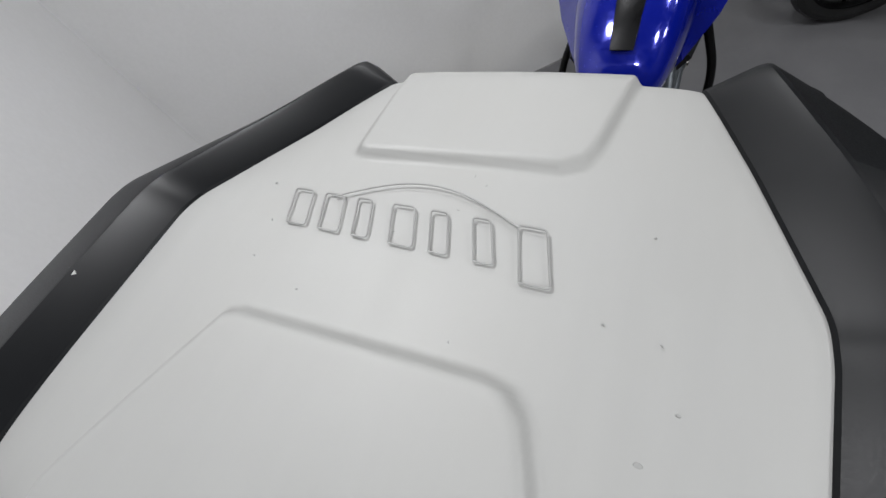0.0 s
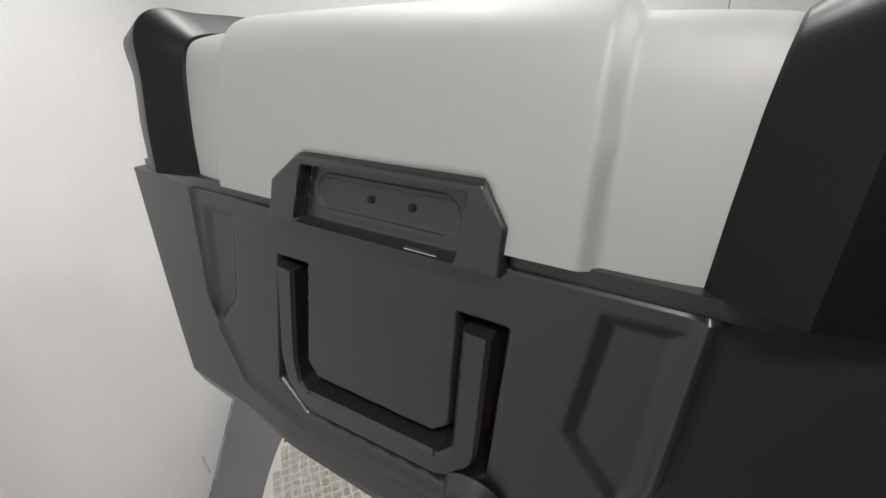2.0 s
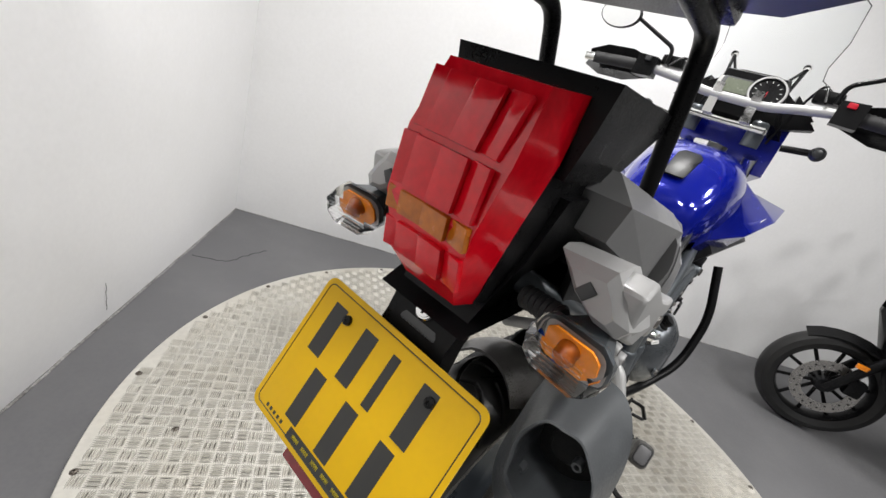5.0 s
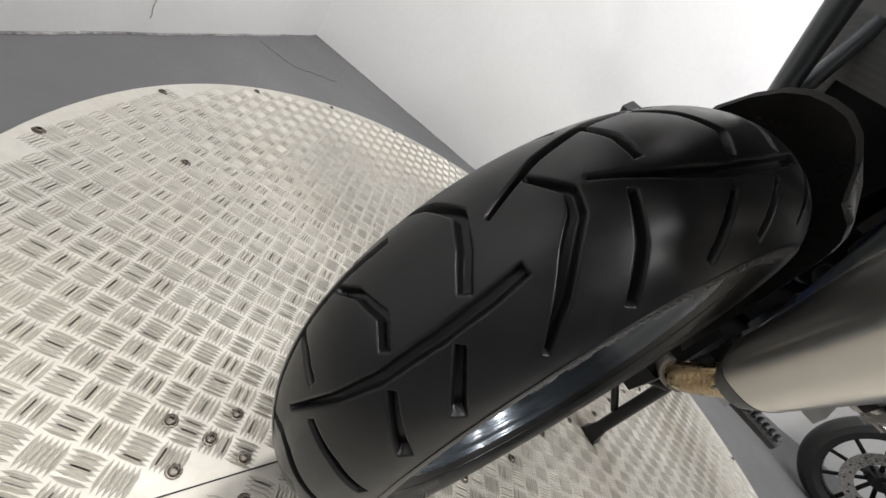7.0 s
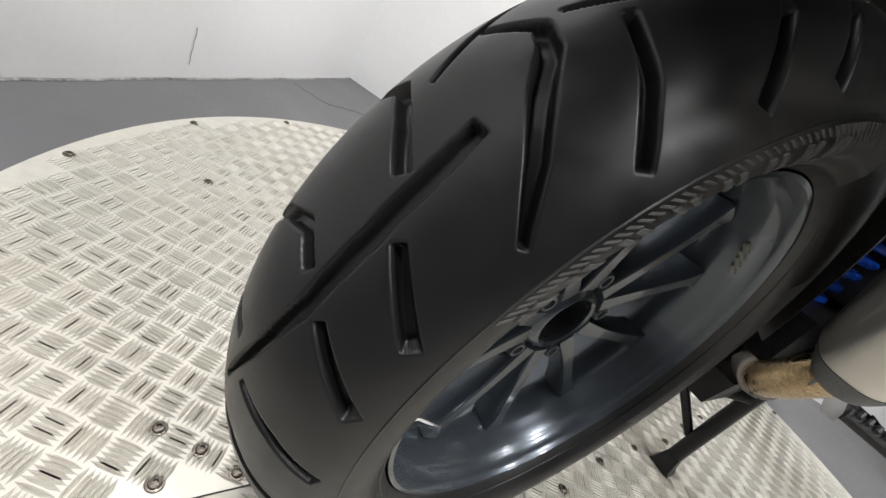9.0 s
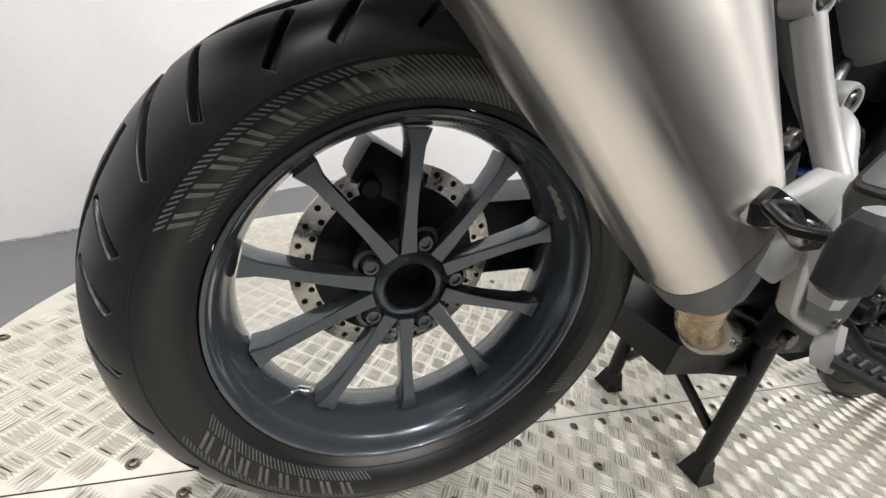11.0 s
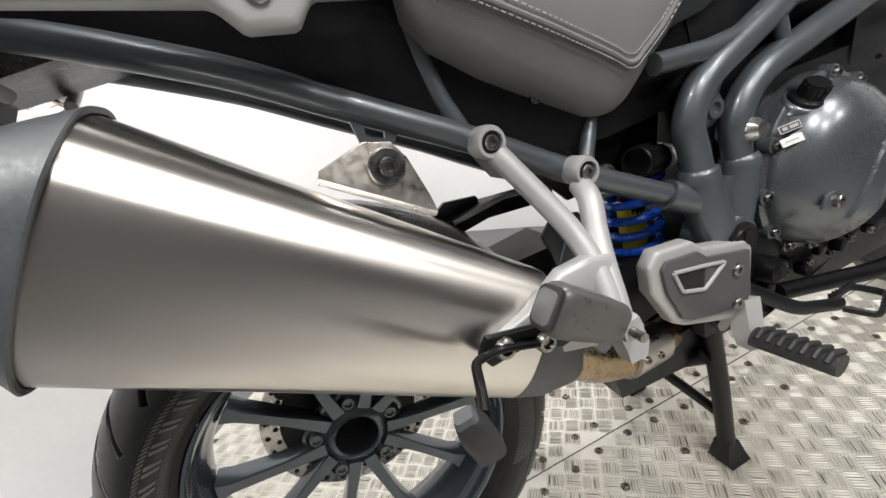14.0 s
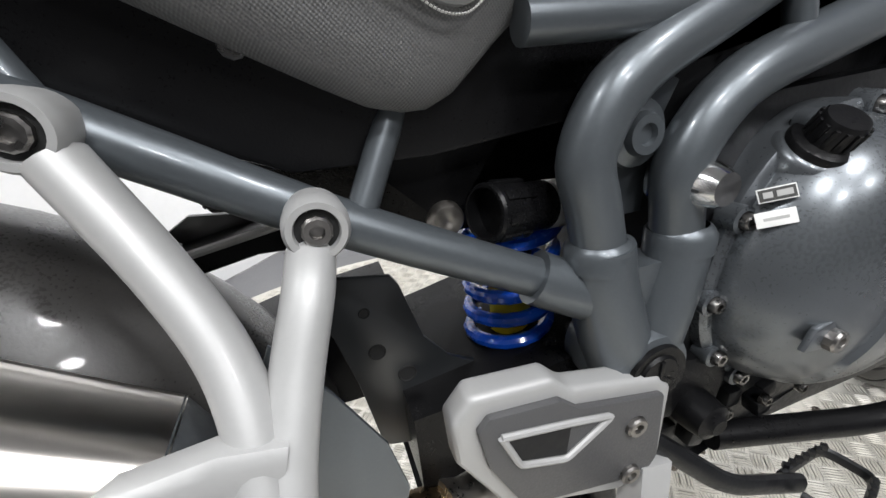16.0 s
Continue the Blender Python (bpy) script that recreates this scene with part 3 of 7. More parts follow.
for side, lab in ((2, "black lid cap with a scuffed lip"), (3, "black lid cap")):
    box_part(part("lid_cap", bm_of(*lid_rail(side)), CASE_DARKENED, top_box, lab, sharp=18))


def outline(z, rear, corner, left, right, shrink=0.0, front=-0.018):
    """The box in plan at a height."""
    c = 0.0245
    pts = [(rear, c + (left - c) * 0.6), (rear, c), (rear, c + (right - c) * 0.6), (corner, right * 1.0), (corner + 0.045, right - 0.006), (-0.205, right - 0.028), (-0.185, right - 0.014), (-0.052 - front, -0.155 + shrink), (-0.047 - front, -0.12 + shrink),
           (-0.047 - front, 0.12 - shrink), (-0.052 - front, 0.164 - shrink), (-0.185, left + 0.008), (-0.205, left + 0.022), (corner + 0.045, left + 0.024), (corner, left)]
    return [(x, y, z) for x, y in pts]


# the lid's black body below the skin
box_part(part("lid_body", loft([outline(1.4705, -0.436, -0.440, 0.309, -0.262), outline(1.512, -0.420, -0.426, 0.311, -0.264), outline(1.532, -0.395, -0.400, 0.309, -0.262, 0.012, 0.0), outline(1.537, -0.385, -0.388, 0.25, -0.20, 0.03, 0.02)]), CASE_DARKENED, top_box))
edge_x = lambda y: -0.4530 + 0.012 * max(0.0, min(1.0, (abs(y - 0.0245) - 0.20) / 0.085))
box_part(part("lid_edge", loft([[(edge_x(y) + 0.02, y, 1.4668), (edge_x(y) - 0.0004, y, 1.4668), (edge_x(y), y, 1.4760), (edge_x(y) + 0.02, y, 1.4770)] for y in np.linspace(0.310, -0.262, 24)]), CASE, top_box))
box_part(part("hinge_edge", box((0.012, 0.225, 0.05), pose(-0.026, 0.0, 1.500), 0.004), CASE_DARKENED, top_box))

# base: lower shell and its rear face with the carrying handle's slots
base = box_part(part("base", loft([outline(1.466, -0.430, -0.430, 0.311, -0.262), outline(1.40, -0.438, -0.438, 0.309, -0.258), outline(1.31, -0.450, -0.450, 0.300, -0.246), outline(1.255, -0.455, -0.457, 0.288, -0.232, 0.004),
                                   outline(1.224, -0.450, -0.4520, 0.284, -0.222, 0.012, 0.01)]), CASE, top_box, "black textured lower shell", sharp=22))


def rear_face():
    vs, zs = np.linspace(0, 1, 420), np.linspace(1.212, 1.4675, 220)
    vv, zz = np.meshgrid(vs, zs)
    drop = (1.4655 - zz) / 0.23
    hi, lo = 0.330 - drop * 0.026, -0.270 + drop * 0.035
    yy = lo * (1 - vv) + hi * vv
    x = -0.4560 - (1.4655 - zz) * 0.125
    slot = [(0.109, 1.431), (0.078, 1.432), (0.0885, 1.346), (0.078, 1.333), (-0.031, 1.337), (-0.043, 1.348), (-0.045, 1.433), (-0.0755, 1.433), (-0.0705, 1.321), (-0.040, 1.293), (0.097, 1.285), (0.127, 1.311)]
    x = x + 0.026 * ramp(inside_distance(yy, zz, slot), -0.0008, 0.0030)
    right = [(-0.118, 1.459), (-0.157, 1.460), (-0.158, 1.352), (-0.146, 1.338), (-0.110, 1.380)]
    left = [(0.200, 1.456), (0.153, 1.458), (0.171, 1.371), (0.211, 1.329), (0.212, 1.35)]
    for pan in (right, left):
        x = x + 0.0032 * ramp(inside_distance(yy, zz, pan), 0, 0.010)
    # a ridge runs down both sides and under the handle; outside it the face falls back
    ridge = [(0.212, 1.475), (0.214, 1.370), (0.206, 1.336), (0.178, 1.286), (0.10, 1.268), (-0.035, 1.276), (-0.09, 1.288), (-0.112, 1.295), (-0.148, 1.335), (-0.160, 1.368), (-0.162, 1.475)]
    d = inside_distance(yy, zz, ridge)
    side = ramp(np.abs(yy - 0.025), 0.10, 0.19)
    x = x + 0.007 * ramp(-d, -0.003, 0.006) * (0.35 + 0.65 * side) + np.where(yy > 0, 0.035, 0.10) * np.maximum(-d, 0) * side - 0.0042 * np.exp(-(line_distance(yy, zz, ridge) / 0.0042) ** 2)
    # lower edge turned under along a fold that steps down at one side
    low = np.interp(yy, [-0.30, -0.14, -0.122, 0.30], [1.2165, 1.2165, 1.211, 1.211])
    zz, yy = low + (zz - 1.212) * (1.4675 - low) / (1.4675 - 1.212), yy.copy()
    fold = np.interp(yy, [-0.30, -0.208, -0.130, -0.109, 0.023, 0.30], [1.233, 1.231, 1.228, 1.242, 1.236, 1.236])
    x = x + 0.36 * np.maximum(0, fold - zz)
    x[:, 0] += 0.03
    x[:, -1] += 0.03
    x[-1, :] += 0.03
    x[0, :] += 0.03
    yy[:, 0], yy[:, -1], zz[-1, :], zz[0, :] = yy[:, 1] - 0.001, yy[:, -2] + 0.001, zz[-2, :], zz[1, :] - 0.001
    return np.stack([x, yy, zz], -1).reshape(-1, 3), grid_faces(len(zs), len(vs))


box_part(raw("rear_face", *rear_face(), CASE, base, "black textured rear face with handle slots", sharp=170))

# carrying handle in its slot
def handle():
    """A bent bar with a square section and a rounded outer face."""
    hx = -0.4580
    line = [(hx, 0.1005, 1.424), (hx - 0.010, 0.1080, 1.345), (hx - 0.013, 0.105, 1.318), (hx - 0.015, 0.090, 1.3055), (hx - 0.014, -0.039, 1.3125), (hx - 0.012, -0.0555, 1.330), (hx, -0.0580, 1.424)]
    p = round_line(line, 0.005, 2)
    rings = []
    for i, q in enumerate(p):
        d = (p[min(i + 1, len(p) - 1)] - p[max(i - 1, 0)]).normalized()
        s = d.cross(Vector((1, 0, 0))).normalized()
        w = 0.0090 + 0.0035 * max(0.0, 1 - abs(d.z) * 1.6)
        rings.append([q + s * a + Vector((b, 0, 0)) for a, b in ((-w, 0.02), (-w, -0.004), (-w + 0.0025, -0.0065), (w - 0.0025, -0.0065), (w, -0.004), (w, 0.02))])
    return loft(rings)


box_part(part("handle", handle(), CASE, top_box, "moulded carrying handle"))
box_part(part("red_flash", box((0.003, 0.004, 0.034), pose(-0.4480, -0.0695, 1.345), 0.001), REDLENS, top_box, "small red strip seen in the slot"))

# latch plate across the seam
def latch():
    poly = [(0.104, 1.464), (0.099, 1.492), (0.074, 1.5105), (-0.057, 1.5105), (-0.072, 1.490), (-0.072, 1.464)]
    ys, zs = np.linspace(0, 1, 130), np.linspace(1.464, 1.5115, 50)
    t, zz = np.meshgrid(ys, zs)
    hi = np.interp(zz, [1.464, 1.492, 1.5105], [0.104, 0.099, 0.074])
    lo = np.interp(zz, [1.464, 1.490, 1.5105], [-0.072, -0.072, -0.057])
    yy = lo * (1 - t) + hi * t
    x = -0.4580 - (1.50 - zz) * 0.20
    rec = [(0.078, 1.467), (0.069, 1.505), (-0.049, 1.505), (-0.045, 1.467)]
    x = x + 0.0090 * ramp(inside_distance(yy, zz, rec), 0, 0.0022)
    slot = line_distance(yy, zz, [(0.052, 1.487), (-0.030, 1.487)])
    x = x + 0.0020 * ramp(-slot, -0.0125, -0.0105) - 0.0012 * np.exp(-((zz - 1.4965) / 0.0008) ** 2) * ramp(-slot, -0.0125, -0.0105)
    x = x + 0.006 * ramp(-inside_distance(yy, zz, poly), -0.0022, 0.001)
    x[0, :] += 0.012
    x[:, 0] += 0.012
    x[:, -1] += 0.012
    x[-1, :] += 0.012
    return np.stack([x, yy, zz], -1).reshape(-1, 3), grid_faces(50, 130)


plate_latch = box_part(raw("latch_plate", *latch(), CASE, top_box, "black latch plate with a recess", sharp=50))
for y in (0.020, -0.010):
    box_part(part("pin_hole", lathe([(0, 0.0012), (0.0021, 0.0012), (0.0025, 0)], frame_of((-0.4503, y, 1.4870), (0, -1, 0), (0, 0, 1)), 10), SOOT_SHADE, plate_latch))
# black line laid along the recess's corner as its shade
box_part(part("recess_shade_line", tube([(-0.4497 - (1.5 - z) * 0.2, y, z) for y, z in ((0.0765, 1.4680), (0.0680, 1.5040), (-0.0480, 1.5040), (-0.0440, 1.4680))], 0.0018, 6), SOOT_SHADE, plate_latch))
box_part(part("latch_tongue", box((0.004, 0.022, 0.003), pose(-0.4610, -0.022, 1.4665), 0.0008), CHROME, plate_latch, "bright latch tongue in the seam"))

# lock
lock_m = frame_of((-0.4760, -0.066, 1.296), (0, 1, 0), (0.14, 0, -1))
lock = box_part(part("lock", lathe([(0.025, 0.0), (0.0195, 0.0085), (0.0175, 0.0105), (0.0145, 0.0105), (0.0138, 0.0095), (0, 0.0095)], lock_m, 32), CASE, top_box, "raised round lock boss"))
box_part(part("cylinder", lathe([(0.0135, 0.0097), (0.0130, 0.0110), (0, 0.0110)], lock_m, 28), LID, lock, "bright lock cylinder"))
box_part(part("keyhole", prism([(-0.0075, -0.0015), (0.0055, -0.0015), (0.0080, 0.0028), (0.0060, 0.0030), (0.0035, 0.0012), (-0.0075, 0.0014)], 0.0006, lock_m @ pose(0, 0, 0.0109, 0, 0, 20)), SOOT_SHADE, lock))
for y, z in ((-0.046, 1.283), (-0.0625, 1.2655), (-0.0735, 1.2625)):
    box_part(part("lock_mark", box((0.0006, 0.0045, 0.0035), pose(-0.4815 - (1.28 - z) * 0.12, y, z), 0), INK, lock, "tiny dark moulded mark"))
# a scuff on the cap's lip and small nicks in the metal
box_part(part("scuff", prism([(-0.006, -0.001), (0.004, -0.002), (0.007, 0.001), (-0.003, 0.002)], 0.0006, pose(-0.278, 0.2655, 1.5895, 0, 0, 70)), THREAD, top_box, "pale scuff on the lip"))
rng = random.Random(3)
for k in range(16):
    nx, ny = rng.uniform(-0.36, -0.13), rng.uniform(-0.14, 0.16)
    nz = float(np.interp(-nx, -LINE[:140, 0], LINE[:140, 1])) + 0.0029
    if -0.246 < nx:
        box_part(part("nick", box((0.0008, 0.0012 + 0.002 * rng.random() ** 3, 0.0007), pose(nx, ny, nz, 0, 0, rng.uniform(0, 180))), GROOVE, lid))
for cx, cy, r in ((-0.268, -0.118, 0.0022), (-0.244, -0.130, 0.0012)):
    cz = float(np.interp(-cx, -LINE[:140, 0], LINE[:140, 1])) + 0.0012
    box_part(part("chip", lathe([(0, 0.0006), (r * 0.7, 0.0006), (r, -0.001)], pose(cx, cy, cz, 0, 0, 0) @ Matrix.Diagonal((0.7, 1.2, 1, 1)), 9), GROOVE, lid, "small chip in the metal"))
# carrier plate and rack the box sits on
bm = box((0.30, 0.26, 0.02), pose(-0.20, BOX_Y, 1.222), 0.006)
rack = thing("luggage_rack", "black metal luggage rack under the top box", "luggage rack", at=(-0.2, 0.0, 1.03))
def rack_part(ob):
    ob.matrix_parent_inverse = Matrix.Translation((0.2, 0.0, -1.03))
    return ob
rack_part(part("carrier_plate", bm, BLACK, rack))
for sy in (-0.09, 0.09):
    rack_part(part("rack_tube", tube(round_line([(0.06, sy, 0.99), (-0.05, sy, 1.205), (-0.30, sy, 1.205)], 0.03), 0.011), BLACK, rack))
rack_part(part("rack_tube", tube([(-0.30, -0.09, 1.205), (-0.30, 0.09, 1.205)], 0.010), BLACK, rack))


# ---- the motorcycle ----
bike = thing("motorcycle", "blue adventure touring motorcycle on its centre stand", "motorcycle")
AX = Vector((0, 0, 0.327))

# rear wheel: rim first, then what turns with it
def wheel_pose(c):
    return Matrix.Translation(c) @ Matrix(((1, 0, 0, 0), (0, 0, -1, 0), (0, 1, 0, 0), (0, 0, 0, 1)))  # local z to the right side (-y)


WR = wheel_pose(AX)
rim_profile = [(0.2195, 0.0530), (0.2215, 0.0560), (0.2205, 0.0580), (0.2165, 0.0578), (0.2145, 0.0545), (0.2130, 0.0490), (0.2122, 0.0420), (0.2085, 0.0372), (0.2062, 0.0330), (0.2040, 0.0240), (0.2000, 0.0140), (0.1970, 0.0050), (0.1955, -0.0120), (0.1975, -0.0290), (0.2090, -0.0440), (0.2150, -0.0580), (0.2215, -0.0575), (0.2120, -0.0480), (0.2120, 0.0340)]
rear_wheel = part("rear_wheel", lathe(rim_profile, WR, 120, closed=True), WHEEL, bike, "dark blue-grey cast alloy rear wheel with ten spokes")


def spoke(angle, lean):
    """A tapered spoke with a channel section; its foot leans towards its neighbour."""
    out = []
    for k in range(9):
        t = k / 8
        r = 0.048 + (0.1945 - 0.048) * t
        a = angle + lean * (1 - t) ** 1.5
        half = 0.0076 + 0.0040 * max(0.0, 1 - 2.2 * t) + 0.0022 * t ** 3 + (0.005 if k == 8 else 0)
        front = -0.002 + 0.013 * t
        back = front - 0.026 - 0.012 * t
        c, s = math.cos(a), math.sin(a)
        ring = []
        for u, h in ((-half * 0.75, back), (-half, front - 0.0035), (-half * 0.84, front), (half * 0.84, front), (half, front - 0.0035), (half * 0.75, back)):
            ring.append(WR @ Vector((r * c - u * s, r * s + u * c, h)))
        out.append(ring)
    return loft(out)


for k in range(10):
    pair = 1 if k % 2 else -1
    part("spoke", spoke(radians(65 - 36 * k), radians(4.5) * pair), WHEEL, rear_wheel)
part("hub", lathe([(0.034, -0.06), (0.066, -0.06), (0.070, -0.036), (0.064, -0.016), (0.050, -0.010), (0.045, -0.006), (0.040, -0.001), (0.036, 0.000), (0.033, -0.002), (0.0315, -0.03)], WR, 60, closed=True), WHEEL, rear_wheel)
part("hub_bore", lathe([(0.0318, -0.008), (0.030, -0.050), (0, -0.052)], WR, 40), SOOT_SHADE, rear_wheel, "dark hollow hub bore")
for k in range(5):
    a = radians(13 + 72 * k)
    c = WR @ Vector((0.0600 * math.cos(a), 0.0600 * math.sin(a), -0.014))
    b = part("wheel_bolt", lathe([(0, 0.009), (0.0055, 0.009), (0.0065, 0.0125), (0.0090, 0.0125), (0.0100, 0.010), (0.0110, 0.002), (0.014, -0.004)], wheel_pose(c), 18), FRAME, rear_wheel, "dark steel wheel bolt")
    part("bolt_seat", lathe([(0.0135, -0.010), (0.019, -0.008), (0.0195, 0.0035), (0.0145, 0.0045), (0.0135, 0.0)], wheel_pose(c), 22, closed=True), WHEEL, rear_wheel)
# valve
va = radians(231)
vm = lambda r, h: WR @ Vector((r * math.cos(va), r * math.sin(va), h))
part("valve", tube([vm(0.197, 0.002), vm(0.183, 0.008), vm(0.176, 0.016), vm(0.168, 0.024)], 0.0042, 10, None, True, 1, 0.0038), CHROME, rear_wheel, "bright valve stem")
# balance weights
wa = radians(39)
bm = bmesh.new()
for k in range(4):
    a = wa + k * 0.062
    box((0.013, 0.010, 0.005), WR @ Matrix.Rotation(a, 4, "Z") @ pose(0.2060, 0, 0.030, 0, 20, 90), 0.001, bm)
part("balance_weight", bm, surface("dull_lead", (0.35, 0.35, 0.31), 0.6, 0.3), rear_wheel, "row of dull stick-on weights")

# rear tyre with its cut tread
def stroke_distance(px, py, line):
    """Distance outside a stroke whose half width changes from point to point, with square ends."""
    best = np.full(px.shape, 1e9)
    last = len(line) - 2
    for k, ((x0, y0, w0), (x1, y1, w1)) in enumerate(zip(line, line[1:])):
        ex, ey = x1 - x0, y1 - y0
        n = math.hypot(ex, ey)
        t = ((px - x0) * ex + (py - y0) * ey) / (n * n)
        across = np.abs((px - x0) * ey - (py - y0) * ex) / n
        tc = np.clip(t, 0, 1)
        d = np.hypot(px - x0 - tc * ex, py - y0 - tc * ey) - (w0 + (w1 - w0) * tc)
        if k == 0:
            d = np.where(t < 0, np.maximum(across - w0, -t * n), d)
        if k == last:
            d = np.where(t > 1, np.maximum(across - w1, (t - 1) * n), d)
        best = np.minimum(best, d)
    return best


def tyre(outer, width, bead, bead_half, grooves, shifts, cols=64, rows=840):
    """Profile in (radius, across) with the tread pattern pressed in."""
    half = width / 2
    prof = []
    crown = outer - 0.040
    for k in range(cols):
        t = k / (cols - 1) * 2 - 1
        s = abs(t)
        if s < 0.62:
            q = s / 0.62
            y, r = half * 0.985 * math.sin(q * 1.25) / math.sin(1.25), outer - 0.052 * (1 - math.cos(q * 1.25)) / (1 - math.cos(1.25))
        else:
            q = (s - 0.62) / 0.38
            y = half * 0.985 + 0.003 * math.sin(q * math.pi) - (half * 0.985 - bead_half) * q ** 2.2
            r = (outer - 0.052) + (bead - outer + 0.052) * q
        prof.append((r, math.copysign(y, t)))
    prof = np.array(prof)
    seg = np.linalg.norm(np.diff(prof, axis=0), axis=1)
    s = np.concatenate([[0], np.cumsum(seg)])
    s -= s[-1] / 2
    nr = np.gradient(prof, axis=0)
    nr /= np.linalg.norm(nr, axis=1)[:, None]
    nrm = np.stack([nr[:, 1], -nr[:, 0]], 1)
    theta = np.arange(rows) * 2 * math.pi / rows
    depth = np.zeros((rows, cols))
    for turn_ in shifts:
        for line, deep in grooves:
            local = [(a + turn_, b, w) for a, b, w in line]
            low, high = min(q[0] for q in local) - 4, max(q[0] for q in local) + 4
            idx = np.arange(int(low / 360 * rows), int(high / 360 * rows) + 1)
            L, S = np.meshgrid(np.radians(idx * 360 / rows) * outer, s, indexing="ij")
            d = stroke_distance(L, S, [(radians(a) * outer, b / 1000, w / 2000) for a, b, w in local])
            idx = idx % rows
            depth[idx] = np.maximum(depth[idx], deep * (1 - ramp(d, -0.0014, 0.0010)))
    R = prof[:, 0][None, :] - nrm[:, 0][None, :] * depth
    Y = prof[:, 1][None, :] - nrm[:, 1][None, :] * depth
    verts = np.stack([R * np.cos(theta)[:, None], R * np.sin(theta)[:, None], Y], -1).reshape(-1, 3)
    faces = []
    for i in range(rows):
        j = (i + 1) % rows
        for k in range(cols - 1):
            faces.append((i * cols + k, j * cols + k, j * cols + k + 1, i * cols + k + 1))
    return verts, faces


def place(verts, m):
    v = np.asarray(verts)
    a = np.array(m)
    return v @ a[:3, :3].T + a[:3, 3]


# tread grooves: degrees round the wheel, millimetres across, width in millimetres; and the depth
REAR_GROOVES = [
    ([(188.5, 1, 2.5), (179, 23, 6.5), (172, 33, 8.5), (163, 36, 9.0), (156, 34.5, 9.0), (151.2, 31, 8.0)], 0.0085),
    ([(200, -8, 2.5), (191, -33, 6.5), (181, -50, 8.5), (172, -55, 9.0), (163.5, -51.5, 8.5)], 0.0085),
    ([(145.2, -20, 5.0), (142.2, 4, 8.0), (143.2, 18, 9.5), (146.0, 34, 10.0), (149.5, 57, 9.0), (154.3, 82, 4.0)], 0.0085),
    ([(173.4, -48, 6.0), (169.5, -25, 7.5), (167.2, 4, 8.5), (169.2, 22, 8.0)], 0.0085),
    ([(160.5, -78, 5.0), (156.2, -52, 7.5), (153.6, -24, 8.5), (155.2, 0, 8.5), (157.9, 24, 8.5)], 0.0085),
    ([(182.3, -42, 6.5), (181.2, -20, 7.5), (181.5, 3, 7.0)], 0.0085),
    ([(171.6, 44, 6.5), (174.2, 60, 7.5), (178.2, 84, 10.0)], 0.0085),
    ([(161.6, 47, 6.5), (164.0, 62, 8.0), (167.8, 84, 10.0)], 0.0085),
    ([(185.0, 21, 5.5), (187.2, 52, 7.5), (191.0, 84, 8.5)], 0.0085),
    ([(184.5, -62, 6.0), (189.0, -84, 8.0)], 0.0085),
    ([(170.0, -66, 6.0), (174.5, -84, 8.0)], 0.0085),
]
TREAD_SHIFTS = (0, -48.5, -98.5, -150, -203, -255, -308)
verts, faces = tyre(0.319, 0.160, 0.2225, 0.0570, REAR_GROOVES, TREAD_SHIFTS, 290, 2000)
raw("tyre", place(verts, WR), faces, RUBBER, rear_wheel, "black road tyre with angled tread grooves", sharp=80)
# raised marking bars and hatching on the tyre's outer wall
# paler than the tyre: the hatching's grazing reflection is put into this colour
MARK = surface("pale_sheen_rubber", (0.11, 0.108, 0.104), 0.6, vary=0.3, coarse=120)
def wall_at(a, r, lift=0.0):
    """A point on the rear tyre's outer wall."""
    q = (0.267 - r) / 0.0445
    h = 0.0788 + 0.003 * math.sin(q * math.pi) - 0.0218 * max(0.0, q) ** 2.2
    return WR @ Vector((r * math.cos(a), r * math.sin(a), h + lift))


def wall_bar(a0, a1, r0, r1, lean, lift, bm):
    """A thin raised bar that lies on the curved tyre wall."""
    rings = []
    for k in range(4):
        r = r0 + (r1 - r0) * k / 3
        o = lean * (k / 3)
        rings.append([wall_at(a0 + o, r, -0.001), wall_at(a1 + o, r, -0.001), wall_at(a1 + o, r, lift), wall_at(a0 + o, r, lift)])
    return loft(rings, bm)
for first, last_, count in ((155.5, 111.0, 8), (-148, -104, 8)):
    for k in range(count):
        a = radians(first + (last_ - first) * k / (count - 1))
        w = radians(1.5)
        mark = wall_bar(a - w, a - w * 0.35, 0.2425, 0.2565, radians(2.4), 0.0012, bmesh.new())
        wall_bar(a + w * 0.35, a + w, 0.2425, 0.2565, radians(2.4), 0.0012, mark)
        part("tyre_marking", mark, MARK, rear_wheel, "pale raised bar on the tyre wall")
bm = bmesh.new()
for start, stop, r0, r1 in ((84, 110, 0.2310, 0.2640), (110, 160, 0.2340, 0.2405), (110, 160, 0.2585, 0.2640), (-152, -96, 0.2330, 0.2405), (-152, -96, 0.2580, 0.2630), (-30, 38, 0.2400, 0.2630), (220, 222, 0.24, 0.262)):
    for k in range(int((stop - start) / 1.25)):
        a = radians(start + k * 1.25)
        wall_bar(a, a + radians(0.45), r0, r1, (r1 - r0) * 5.0, 0.0006, bm)
part("wall_relief", bm, MARK, rear_wheel, "fine raised hatching on the tyre wall, paled for its reflection")["kind"] = "stuff"
bm = bmesh.new()
for r in (0.2300, 0.2675):
    tube([wall_at(2 * math.pi * k / 120, min(r, 0.2669), 0.0) for k in range(120)], 0.0008, 5, bm, closed=True)
part("wall_ring", bm, RUBBER, rear_wheel, "raised ring round the tyre wall")

